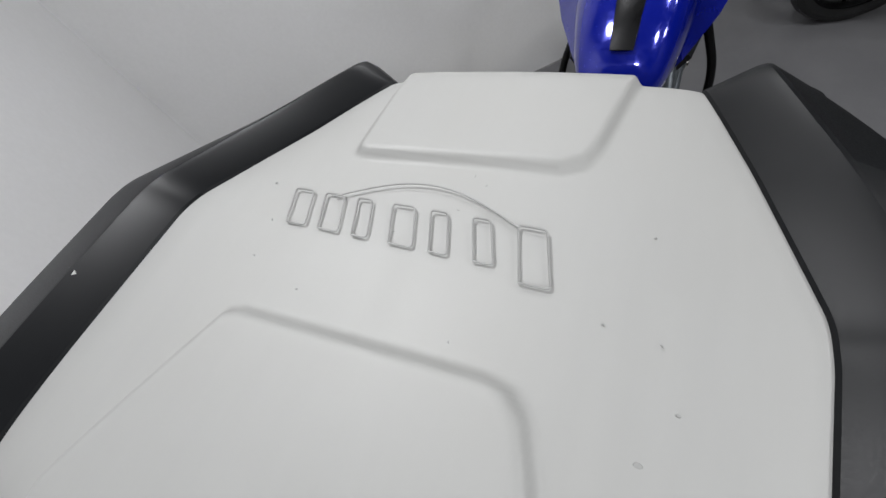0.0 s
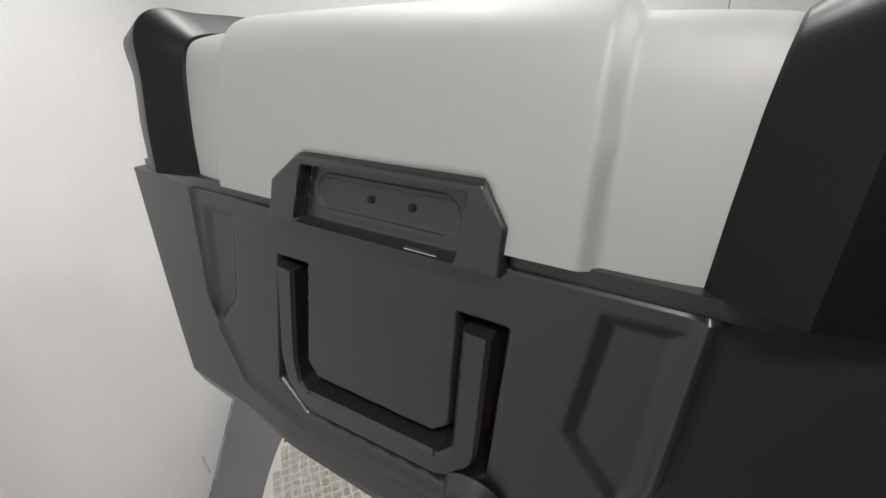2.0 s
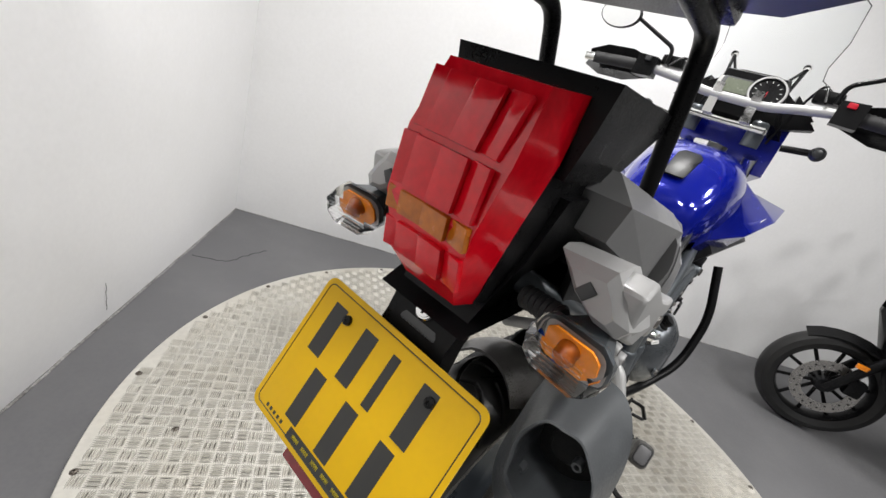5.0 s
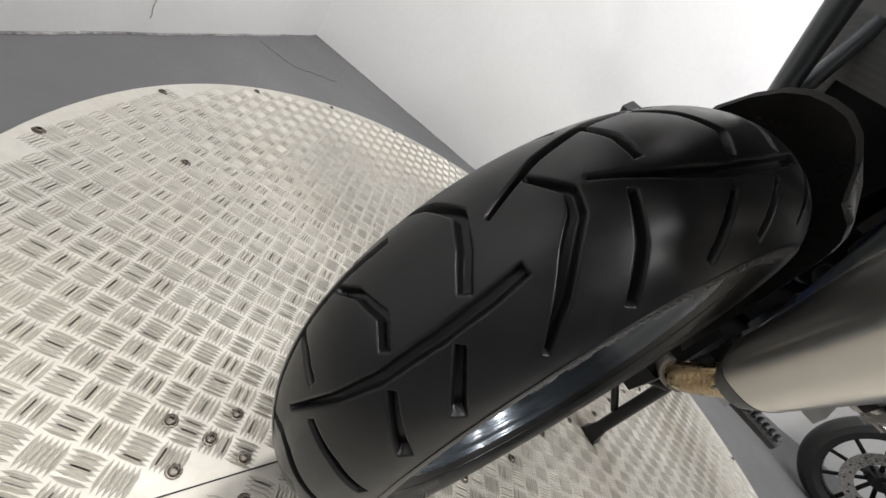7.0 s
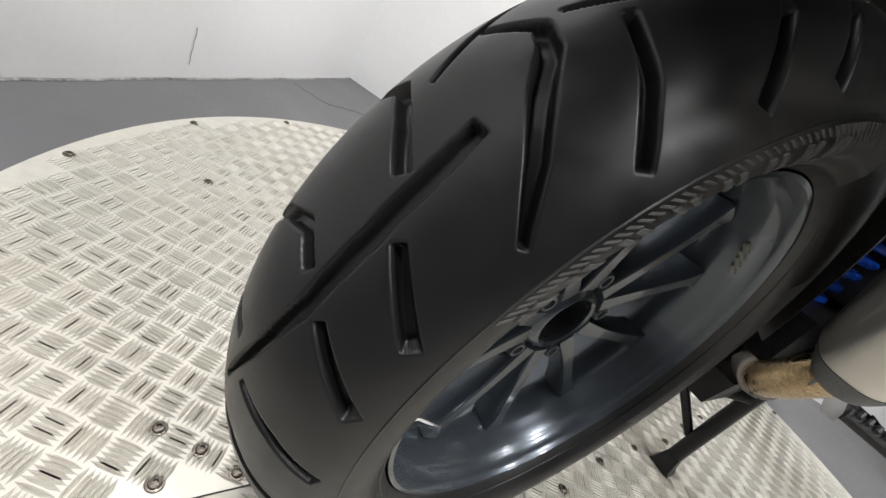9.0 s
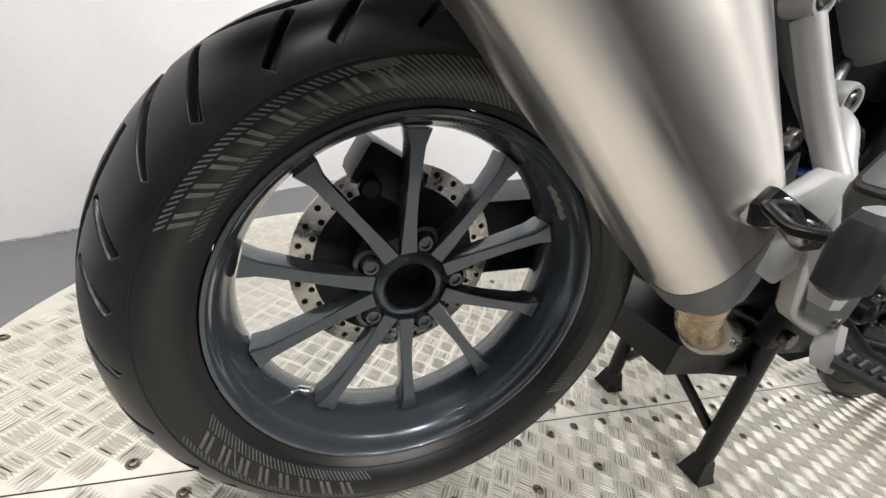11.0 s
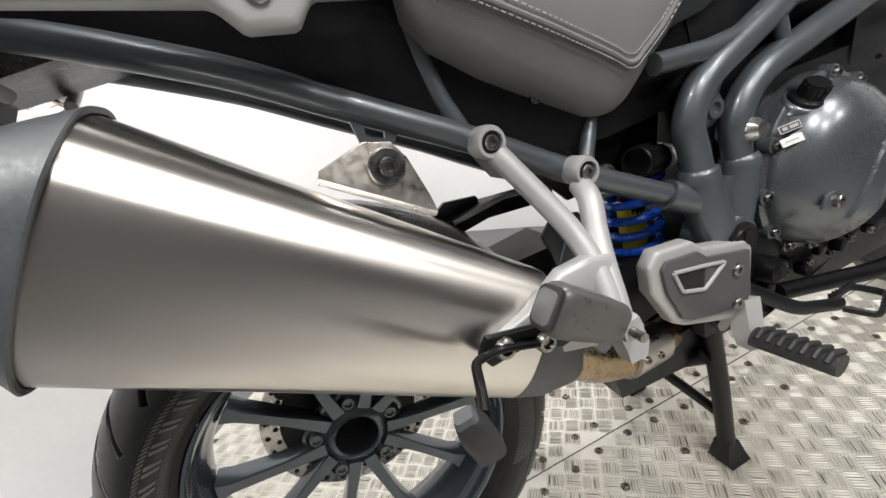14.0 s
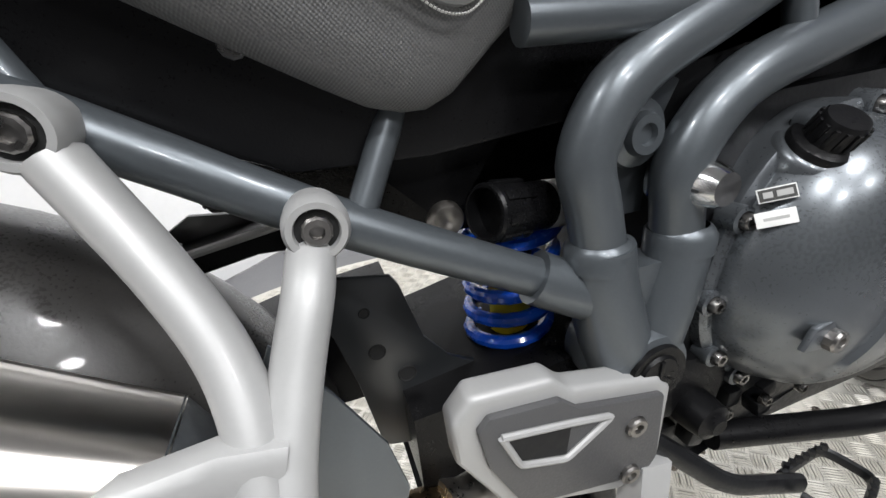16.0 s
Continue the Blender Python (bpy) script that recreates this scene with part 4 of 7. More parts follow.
# brake disc, carrier and caliper on the far side
disc = part("brake_disc", lathe([(0.108, 0), (0.141, 0), (0.141, 0.005), (0.108, 0.005)], wheel_pose(AX + Vector((0, 0.075, 0))), 90, closed=True), BRAKE, rear_wheel, "drilled steel brake disc")
bm = bmesh.new()
for k in range(30):
    for r, o in ((0.118, 0), (0.132, 0.5)):
        a = (k + o) * 2 * math.pi / 30
        lathe([(0, 0.0056), (0.0042, 0.0056), (0.0042, 0.004)], wheel_pose(AX + Vector((0, 0.075, 0))) @ Matrix.Translation((r * math.cos(a), r * math.sin(a), 0)), 8, bm)
part("disc_drilling", bm, SOOT_SHADE, disc)["kind"] = "stuff"
part("disc_carrier", lathe([(0.05, 0.0), (0.112, 0.002), (0.112, 0.006), (0.06, 0.012)], wheel_pose(AX + Vector((0, 0.075, 0))), 60), ENGINE_DARK, rear_wheel)
bm = box((0.085, 0.07, 0.055), pose(-0.045, 0.06, AX.z + 0.128, 0, 20, 0), 0.012)
lathe([(0, 0.012), (0.010, 0.012), (0.013, 0.008), (0.013, 0)], wheel_pose((-0.07, 0.022, AX.z + 0.115)), 16, bm)
lathe([(0, 0.012), (0.010, 0.012), (0.013, 0.008), (0.013, 0)], wheel_pose((-0.025, 0.022, AX.z + 0.138)), 16, bm)
part("rear_caliper", bm, BLACK, bike, "black rear brake caliper")
part("final_drive", lathe([(0, 0.0), (0.06, 0.0), (0.085, 0.03), (0.085, 0.10), (0.06, 0.12), (0, 0.12)], wheel_pose(AX + Vector((0, 0.21, 0))), 40), ENGINE_DARK, bike, "dark final drive housing")

# silencer: rounded octagon section, tapering towards the front
MUF_R = Vector((-0.122, -0.177, 0.733))
MUF_D = Vector((0.836, 0.0, -0.548)).normalized()  # forwards along the silencer
MUF_U = Vector((0.548, 0.0, 0.836)).normalized()
MUF_Y = Vector((0, -1, 0))


def facet(k, n):
    """A point on a flat-sided octagon of half sizes 1, its corners slightly rounded."""
    a = 2 * math.pi * k / n
    c, s_ = math.cos(a), math.sin(a)
    r = 1.0 / (abs(c) ** 14 + abs(s_) ** 14 + (abs(c + s_) / 1.46) ** 14 + (abs(c - s_) / 1.46) ** 14) ** (1 / 14)
    return c * r, s_ * r


def octa(c, hu, hy, n=64, power=2.9, edge=0.3):
    """A squarish, slightly faceted section across the silencer."""
    out = []
    for k in range(n):
        a = 2 * math.pi * k / n
        fy, fu = facet(k, n)
        cu, cy = math.sin(a), math.cos(a)
        u = ((1 - edge) * math.copysign(abs(cu) ** (2 / power), cu) + edge * fu) * hu
        y = ((1 - edge) * math.copysign(abs(cy) ** (2 / power), cy) + edge * fy) * hy
        lean = max(0.0, fu)  # the upper half leans towards the wheel
        out.append(c + MUF_U * (u + 0.007 * lean) + MUF_Y * (y - 0.009 * lean))
    return out


def muf(t):
    """Centre and half sizes at t metres forwards of the rear joint."""
    c = MUF_R + MUF_D * t + MUF_U * (-0.010 * (t / 0.4)) + Vector((0, 0.012, 0)) * (t / 0.4)
    k = max(0.0, t) / 0.42
    return c, 0.0945 * (1 - 0.24 * k), 0.059 * (1 - 0.18 * k)


silencer = part("silencer", loft([octa(*muf(0.42 * k / 24)) for k in range(25)], caps=False), STEEL, bike, "brushed stainless silencer with a small dent", sharp=50)
c0, u0, y0 = muf(0.0)


def tip_ring(scale, dx=0.0, n=64, round_=False):
    """The cap's nearly upright, eight-sided rear edge."""
    out = []
    for k in range(n):
        fy, fu = facet(k, n)
        if round_:
            fy, fu = math.cos(2 * math.pi * k / n), math.sin(2 * math.pi * k / n) * 0.7
        x = -0.204 + 0.014 * max(0.0, fu) ** 2 + 0.012 * max(0.0, -fu) ** 2
        x += 0.016 * max(0.0, fy) + 0.006 * max(0.0, -fu)
        lean = max(0.0, fu) * scale
        out.append(Vector((x + dx, -0.186 - fy * 0.044 * scale + 0.012 * lean, 0.750 + fu * 0.060 * scale + 0.006 * lean)))
    return out


joint = octa(c0 + MUF_D * 0.0055, u0 + 0.0055, y0 + 0.0055)
rear_edge = tip_ring(1.0)
creased = octa(c0 + MUF_D * 0.0045, u0 + 0.0055, y0 + 0.0055, edge=0.75)
cap_rings = [octa(c0 + MUF_D * 0.007, u0 + 0.001, y0 + 0.001), octa(c0 + MUF_D * 0.007, u0 + 0.0045, y0 + 0.0045), joint]
for k in range(1, 6):
    t = k / 5
    ring = []
    for a, b in zip(creased, rear_edge):
        low = max(0.0, (c0 - a).dot(MUF_U)) / 0.1
        ring.append(a.lerp(b, t) - (MUF_D * 0.004 + MUF_U * 0.002) * low * math.sin(math.pi * t))
    cap_rings.append(ring)
cap_rings += [tip_ring(0.97, -0.0015), tip_ring(0.925, 0.003), tip_ring(0.90, 0.085)]
end_cap = part("end_cap", loft(cap_rings, caps=False), ENDCAP, silencer, "scuffed dark grey silencer end cap", sharp=22)
part("outlet_panel", loft([tip_ring(0.92, 0.080), tip_ring(0.60, 0.074, 64, True), tip_ring(0.55, 0.09, 64, True)]), SOOT_SHADE, silencer, "black panel round the outlet")
part("outlet", loft([tip_ring(0.57, 0.070, 64, True), tip_ring(0.51, 0.0695, 64, True), tip_ring(0.49, 0.11, 64, True)]), SOOT_SHADE, silencer, "sooty outlet")
for y, z in ((-0.152, 0.715), (-0.205, 0.700), (-0.200, 0.772)):
    part("cap_screw", screw((-0.160, y, z), (-1, 0, 0), 0.0065, 0.010), ENDCAP, end_cap)
# mounting plate on the silencer and its tab
mb = [(0.066, 0.724), (0.070, 0.733), (0.117, 0.7475), (0.143, 0.741), (0.155, 0.722), (0.168, 0.680), (0.172, 0.662), (0.166, 0.656)]
bracket = part("silencer_bracket", side_prism(mb, -0.139, 0.0045, 0.0015), PLATE_STEEL, bike, "bare steel silencer mounting plate")
part("washer", lathe([(0.018, 0.0), (0.019, 0.003), (0.017, 0.0045), (0.010, 0.0045)], wheel_pose((0.132, -0.1435, 0.720)), 26), STEEL_BOLT, bracket)
part("bracket_bolt", screw((0.132, -0.148, 0.720), (0, -1, 0), 0.0095, 0.007), STEEL_BOLT, bracket)
bm = tube([(0.067, -0.141, 0.724), (0.170, -0.141, 0.659)], 0.0035, 8)
part("bracket_foot", bm, PLATE_STEEL, bracket)
# heat shield / chain-side dark shroud ahead of the silencer
c1, u1, y1 = muf(0.42)
front_rings = [octa(c1 - MUF_D * 0.002, u1 * 1.01, y1 * 1.01), octa(c1 + MUF_D * 0.045 - MUF_U * 0.012, u1 * 0.8, y1 * 0.8, 64, 2.4), octa(c1 + MUF_D * 0.085 - MUF_U * 0.022, u1 * 0.42, y1 * 0.55, 64, 2.0)]
part("silencer_neck", loft(front_rings), ENDCAP, silencer, "dark coated neck of the silencer")
pipe_line = round_line([c1 + MUF_D * 0.07 - MUF_U * 0.02, Vector((0.36, -0.125, 0.355)), Vector((0.46, -0.10, 0.315)), Vector((0.60, -0.06, 0.30))], 0.05, 6)
collector = part("collector_pipe", tube(pipe_line, 0.027, 18), GOLD, bike, "heat-tinted steel link pipe")
part("pipe_clamp", tube([Vector((0.41, -0.113, 0.336)), Vector((0.50, -0.088, 0.311))], 0.033, 16), PLATE_STEEL, collector, "bright pipe clamp with two screws")
for o in ((0.43, -0.139, 0.338), (0.465, -0.130, 0.325)):
    part("clamp_screw", screw(o, (0, -1, 0.2), 0.006, 0.007), STEEL_BOLT, collector)

# number plate on its hanger
PT, PB = Vector((-0.262, 0, 0.831)), Vector((-0.341, 0, 0.675))
PU = (PT - PB).normalized()
PN = Vector((0, -1, 0)).cross(PU).normalized()  # faces rearwards
if PN.x > 0:
    PN = -PN
PM = Matrix((Vector((0, -1, 0)), PU, PN)).transposed().to_4x4()
PM.translation = (PT + PB) / 2
PW, PH = 0.252, 0.180


def rounded_rect(w, h, r, steps=5):
    out = []
    for cx, cy, a0 in ((w / 2 - r, h / 2 - r, 0), (-w / 2 + r, h / 2 - r, 90), (-w / 2 + r, -h / 2 + r, 180), (w / 2 - r, -h / 2 + r, 270)):
        for k in range(steps + 1):
            a = radians(a0 + 90 * k / steps)
            out.append((cx + r * math.cos(a), cy + r * math.sin(a)))
    return out


plate = part("number_plate", prism(rounded_rect(PW, PH, 0.012), 0.003, PM, 0.0006), YELLOW, bike, "yellow number plate with dark character bars")
def plate_bars(cells, name, material, lab=""):
    for x, y, w, h in cells:
        part(name, box((w, h, 0.0006), PM @ pose(x, y, 0.0034), 0.0), material, plate, lab)
plate_bars([(-0.085, 0.037, 0.022, 0.064), (-0.030, 0.037, 0.022, 0.064), (0.012, 0.037, 0.012, 0.064), (0.064, 0.037, 0.022, 0.064)], "character_bar", INK)
plate_bars([(-0.058, -0.036, 0.022, 0.064), (0.0, -0.036, 0.022, 0.064), (0.058, -0.036, 0.022, 0.064)], "character_bar", INK)
plate_bars([(0.0, -0.0775, 0.105, 0.013)], "dealer_strip", INK, "dark strip with small bars")
plate_bars([(-0.038 + 0.019 * k, -0.0770, 0.012, 0.0045) for k in range(5)], "small_bar", LABEL_YELLOW)
for k in range(5):
    part("small_bar", box((0.0035, 0.004, 0.0006), PM @ pose(-0.098 + 0.0075 * k, -0.0775, 0.0034)), INK, plate)
border = [PM @ Vector((x, y, 0.0030)) for x, y in rounded_rect(PW - 0.014, PH - 0.014, 0.008)]
part("border_line", tube(border, 0.0007, 4, closed=True), INK, plate)
for x, y in ((-0.068, 0.061), (0.069, 0.058)):
    part("plate_screw", lathe([(0.0062, 0.0), (0.0055, 0.004), (0.002, 0.005), (0.0018, 0.003), (0, 0.003)], PM @ pose(x, y, 0.003), 14), BLACK, plate)
part("plate_backing", prism([(-0.10, 0.085), (-0.085, -0.075), (0.085, -0.075), (0.10, 0.085)], 0.010, PM @ pose(0, 0, -0.0105), 0.003), BLACK, bike, "black plate carrier")
part("plate_back", prism(rounded_rect(PW - 0.004, PH - 0.004, 0.011), 0.0018, PM @ pose(0, 0, -0.0019), 0.0005), BLACK, bike, "black backing behind the number plate")
for rx_ in (-0.112, -0.092, 0.092, 0.112):
    part("plate_rib", box((0.004, PH - 0.03, 0.008), PM @ pose(rx_, 0, -0.0058), 0.001), ENDCAP, bike, "grey stiffening rib")
refl_m = PM.copy()
refl_m.translation = Vector((-0.327, 0.003, 0.655))
part("reflector", box((0.105, 0.034, 0.009), refl_m, 0.002), REFLECT, bike, "dark red rear reflector")
part("reflector_back", box((0.103, 0.032, 0.005), refl_m @ pose(0, 0, -0.0068), 0.001), BLACK, bike, "black back of the reflector")
for sx_ in (-0.03, 0.03):
    part("reflector_screw", screw(refl_m @ Vector((sx_, 0, -0.0093)), -PN, 0.0055, 0.006), STEEL_BOLT, bike)
part("reflector_stalk", box((0.02, 0.06, 0.004), refl_m @ pose(0, 0.03, -0.008), 0.001), BLACK, bike)

# tail: hanger, lock, lamp, indicators
def slab(c, hx, hy, hz=0.0, tilt=0.0):
    m = pose(*c, 0, tilt, 0)
    return [m @ Vector((x, y, 0)) for x, y in ((-hx, -hy), (hx, -hy), (hx, hy), (-hx, hy))]


hanger = [slab((-0.244, 0, 0.790), 0.014, 0.050), slab((-0.226, 0, 0.835), 0.016, 0.046), slab((-0.206, 0, 0.875), 0.020, 0.050), slab((-0.180, 0, 0.905), 0.032, 0.056), slab((-0.140, -0.002, 0.945), 0.052, 0.064), slab((-0.08, 0, 1.02), 0.10, 0.078)]
part("tail_hanger", bevelled(loft(hanger), 0.008, 3), BLACK, bike, "black plastic tail unit")
lk = frame_of((-0.234, -0.001, 0.858), (0, -1, 0), (0.55, 0, 0.83))
tl = part("seat_lock", lathe([(0.0125, -0.008), (0.0125, 0.003), (0.0110, 0.0045), (0.0095, 0.0045), (0.0090, 0.006), (0, 0.006)], lk, 26), CHROME, bike, "chrome seat lock")
part("keyhole", box((0.0025, 0.012, 0.001), lk @ pose(0, 0, 0.0063)), SOOT_SHADE, tl)
part("lock_surround", box((0.058, 0.05, 0.012), lk @ pose(0, 0, -0.010), 0.006), CASE, bike)
lamp_sec = [[(-0.262, 0.022, 0.902), (-0.262, -0.046, 0.902), (-0.230, -0.050, 0.898), (-0.230, 0.028, 0.898)],
            [(-0.284, 0.030, 0.928), (-0.284, -0.052, 0.928), (-0.240, -0.056, 0.925), (-0.240, 0.036, 0.925)],
            [(-0.300, 0.040, 0.985), (-0.298, -0.060, 0.985), (-0.240, -0.066, 0.985), (-0.240, 0.046, 0.985)],
            [(-0.292, 0.042, 1.045), (-0.292, -0.068, 1.045), (-0.225, -0.072, 1.05), (-0.225, 0.048, 1.05)],
            [(-0.272, 0.036, 1.105), (-0.272, -0.064, 1.105), (-0.205, -0.068, 1.11), (-0.205, 0.042, 1.11)]]
tail_lamp = part("tail_lamp", bevelled(loft(lamp_sec), 0.010, 2, 20), REDLENS, bike, "glossy faceted red tail lamp", sharp=20)
AMBERLENS = surface("amber_lens", (0.55, 0.15, 0.008), 0.16, vary=0.2, coarse=60, coat=0.4)
for row, (fx, fz, fh) in enumerate(((-0.2890, 0.945, 0.032), (-0.2975, 0.980, 0.022), (-0.2985, 1.017, 0.046), (-0.2860, 1.070, 0.052))):
    for col, (fy, fw) in enumerate(((0.031, 0.016), (0.008, 0.028), (-0.021, 0.030), (-0.047, 0.022))):
        m = pose(fx + (0.002, 0.0, -0.001, 0.001)[col], fy, fz, 0, (-14, -6, 2, 14)[row], (14, 3, -4, -15)[col])
        part("lens_facet", box((0.006, fw, fh), m, 0.0015), AMBERLENS if row == 1 else REDLENS, tail_lamp)
part("lamp_housing", bevelled(loft([slab((-0.190, -0.008, 0.900), 0.045, 0.045), slab((-0.170, -0.010, 0.985), 0.075, 0.055), slab((-0.150, -0.010, 1.05), 0.085, 0.060)]), 0.010, 2), BLACK, bike, "black housing behind the tail lamp")
part("lamp_cover", bevelled(loft([slab((-0.155, -0.012, 1.040), 0.062, 0.066, 0), slab((-0.13, -0.008, 1.085), 0.085, 0.078, 0), slab((-0.09, 0, 1.125), 0.115, 0.088, 0)]), 0.012, 2), BLACK, bike, "black upper tail cover")


def indicator(c, sign):
    c = Vector(c)
    m = pose(*c, 0, -18, 8 * sign)
    body = part("indicator", loft([[m @ Vector((0.020 + 0.025 * k, y * (1 - 0.33 * k), z * (1 - 0.33 * k))) for y, z in rounded_rect(0.071, 0.043, 0.012, 1)] for k in (0, 1, 1.6)]), FRAME, bike, "indicator with a clear lens and an amber bulb")
    lens = part("lens", bevelled(loft([[m @ Vector((x, y * s, z * s)) for y, z in rounded_rect(0.078, 0.050, 0.013, 1)] for x, s in ((0.021, 1.0), (0.0, 0.98), (-0.012, 0.86))]), 0.002, 1), CLEAR, body, "clear ribbed lens")
    lens.visible_shadow = False
    part("bulb", lathe([(0, 0.026), (0.008, 0.025), (0.011, 0.018), (0.011, 0.0), (0, 0.0)], frame_of(m @ Vector((0.020, 0, 0)), (0, 1, 0), (0, 0, 1)), 16), AMBER, body, "orange bulb")
    part("reflector_bowl", loft([[m @ Vector((x, y * s, z * s)) for y, z in rounded_rect(0.062, 0.036, 0.011, 3)] for x, s in ((0.016, 1.0), (0.019, 0.5))]), SILVER, body)
    for k in range(6):
        zr = -0.0150 + 0.006 * k
        part("lens_rib", tube([m @ Vector((-0.0125, -0.026, zr)), m @ Vector((-0.0125, 0.026, zr))], 0.0009, 6), CLEAR, lens)
    part("bulb_dome", lathe([(0, 0.013), (0.005, 0.0125), (0.009, 0.009), (0.011, 0.003), (0.011, 0.0)], frame_of(m @ Vector((0.011, 0, 0)), m.to_3x3() @ Vector((0, -1, 0)), m.to_3x3() @ Vector((0, 0, 1))), 20), surface("amber_glass", (0.42, 0.10, 0.01), 0.12, coat=0.6), body, "dark amber bulb")
    part("amber_insert", prism(rounded_rect(0.054, 0.031, 0.008, 1), 0.003, frame_of(m @ Vector((0.014, 0, 0)), m.to_3x3() @ Vector((0, -1, 0)), m.to_3x3() @ Vector((0, 0, 1))), 0.001), AMBER, body, "orange inner reflector")
    root = Vector((-0.165, sign * 0.07, 0.905))
    tip = m @ Vector((0.040, -sign * 0.030, 0))
    ribs = []
    for k in range(15):
        q = tip.lerp(root, k / 14)
        m2 = frame_of(q, (root - tip).orthogonal(), (root - tip).cross((root - tip).orthogonal()))
        r = 0.0140 if k % 2 else 0.0110
        ribs.append([m2 @ Vector((r * math.cos(j * math.pi / 7), r * math.sin(j * math.pi / 7), 0)) for j in range(14)])
    stalk = loft(ribs)
    part("stalk", stalk, SOFTRUBBER, body, "ribbed rubber stalk")
    part("mount_pin", tube([m @ Vector((0.055, -sign * 0.012, -0.012)), (-0.150, sign * 0.056, 0.857)], 0.0065, 14), SILVER, body, "pale metal mounting pin")


indicator((-0.219, 0.170, 0.897), 1)
indicator((-0.226, -0.146, 0.902), -1)
part("mudflap", bevelled(loft([slab((-0.22, 0, 0.865), 0.03, 0.06, 0), slab((-0.05, 0, 0.895), 0.10, 0.080, 0), slab((0.10, 0, 0.90), 0.14, 0.09, 0), slab((0.12, 0, 0.93), 0.2, 0.095, 0)]), 0.01, 2), BLACK, bike, "black inner mudguard")
# hugger over the tyre
hug = []
for k in range(13):
    a = radians(14 + 6.4 * k)
    r0, r1 = 0.344 + 0.022 * (k / 12) ** 2, 0.350 + 0.022 * (k / 12) ** 2
    ring = []
    for r, fl in ((r1, 1), (r0, -1)):
        for j in range(9):
            t = (j / 8 * 2 - 1) * fl
            drop = 0.055 * abs(t) ** 2.4
            ring.append(AX + Vector(((r - drop) * math.cos(a), t * (0.088 + 0.0006 * k) * (1.0, 1.0, 0.97, 0.90, 0.74)[max(0, k - 8)], (r - drop) * math.sin(a))))
    hug.append(ring)
part("hugger", loft(hug), surface("carbon_black", (0.045, 0.043, 0.041), 0.34, vary=0.18, coarse=12, fine=420, coat=0.3), bike, "glossy black rear hugger")


# ---- frame, hangers, engine, seat ----
RAIL = [(-0.172, -0.040, 0.925), (-0.130, -0.079, 0.902), (-0.078, -0.088, 0.881), (-0.014, -0.091, 0.853), (0.037, -0.094, 0.829), (0.121, -0.099, 0.782), (0.250, -0.107, 0.712), (0.367, -0.114, 0.642), (0.505, -0.123, 0.571), (0.545, -0.127, 0.552)]
for sy in (1, -1):
    flip = [(x, y * sy, z) for x, y, z in RAIL]
    part("subframe_rail", tube(smooth_line(flip, 3), 0.0155, 18), FRAME, bike, "dark grey painted frame tube")
    up = [(0.560, -0.133 * sy, 0.560), (0.545, -0.133 * sy, 0.620), (0.537, -0.133 * sy, 0.662), (0.566, -0.133 * sy, 0.708), (0.640, -0.131 * sy, 0.744), (0.720, -0.128 * sy, 0.780), (0.86, -0.115 * sy, 0.848), (1.05, -0.085 * sy, 0.93)]
    part("frame_tube", tube(smooth_line(up, 5), 0.0200, 20), FRAME, bike, "bent dark grey main frame tube")
    low = [(0.628, -0.138 * sy, 0.555), (0.618, -0.138 * sy, 0.610), (0.616, -0.139 * sy, 0.648), (0.655, -0.140 * sy, 0.694), (0.740, -0.141 * sy, 0.722), (0.860, -0.141 * sy, 0.754), (0.940, -0.141 * sy, 0.776)]
    part("frame_tube", tube(smooth_line(low, 5), 0.0195, 20), FRAME, bike, "bent dark grey lower frame tube")
    part("cross_strut", tube([(0.700, -0.133 * sy, 0.770), (0.708, -0.140 * sy, 0.712)], 0.0105, 14), FRAME, bike)
    part("tie_tube", tube([(0.490, -0.128 * sy, 0.742), (0.575, -0.130 * sy, 0.742), (0.640, -0.131 * sy, 0.750)], 0.0135, 16), FRAME, bike)
    part("tie_tube", tube([(0.730, -0.130 * sy, 0.778), (0.90, -0.138 * sy, 0.790)], 0.0125, 16), FRAME, bike)
    part("diagonal_strut", tube([(0.384, -0.112 * sy, 0.640), (0.414, -0.094 * sy, 0.695), (0.436, -0.082 * sy, 0.745)], 0.010, 14), FRAME, bike)
    part("diagonal_strut", tube([(0.243, -0.100 * sy, 0.712), (0.222, -0.094 * sy, 0.765), (0.200, -0.088 * sy, 0.850)], 0.011, 14), FRAME, bike)
# the cast junction that holds the swing arm's pivot
lug = part("pivot_casting", tube(smooth_line([(0.553, -0.133, 0.592), (0.557, -0.134, 0.560), (0.567, -0.136, 0.520), (0.580, -0.138, 0.480), (0.586, -0.138, 0.430)], 4), 0.0255, 22, None, True, 1.0, 0.032), FRAME, bike, "dark grey cast frame junction")
part("casting_limb", tube(smooth_line([(0.625, -0.138, 0.590), (0.622, -0.138, 0.560), (0.612, -0.138, 0.520), (0.600, -0.138, 0.480), (0.594, -0.138, 0.440)], 4), 0.0245, 22, None, True, 1.0, 0.030), FRAME, lug)
part("casting_web", bevelled(loft([[(0.560 + e, y, z) for y in (-0.148, -0.120)] + [(0.618 - e, y, z) for y in (-0.120, -0.148)] for z, e in ((0.572, 0.004), (0.540, 0.0), (0.500, 0.006), (0.440, 0.012))]), 0.006, 2), FRAME, lug)
for cx, cy in ((0.5525, -0.133), (0.6255, -0.138)):
    part("weld_ring", lathe([(0.0195, 0.597), (0.0225, 0.595), (0.0262, 0.589), (0.0262, 0.575)], Matrix.Translation((cx, cy, 0)), 26), FRAME, lug)
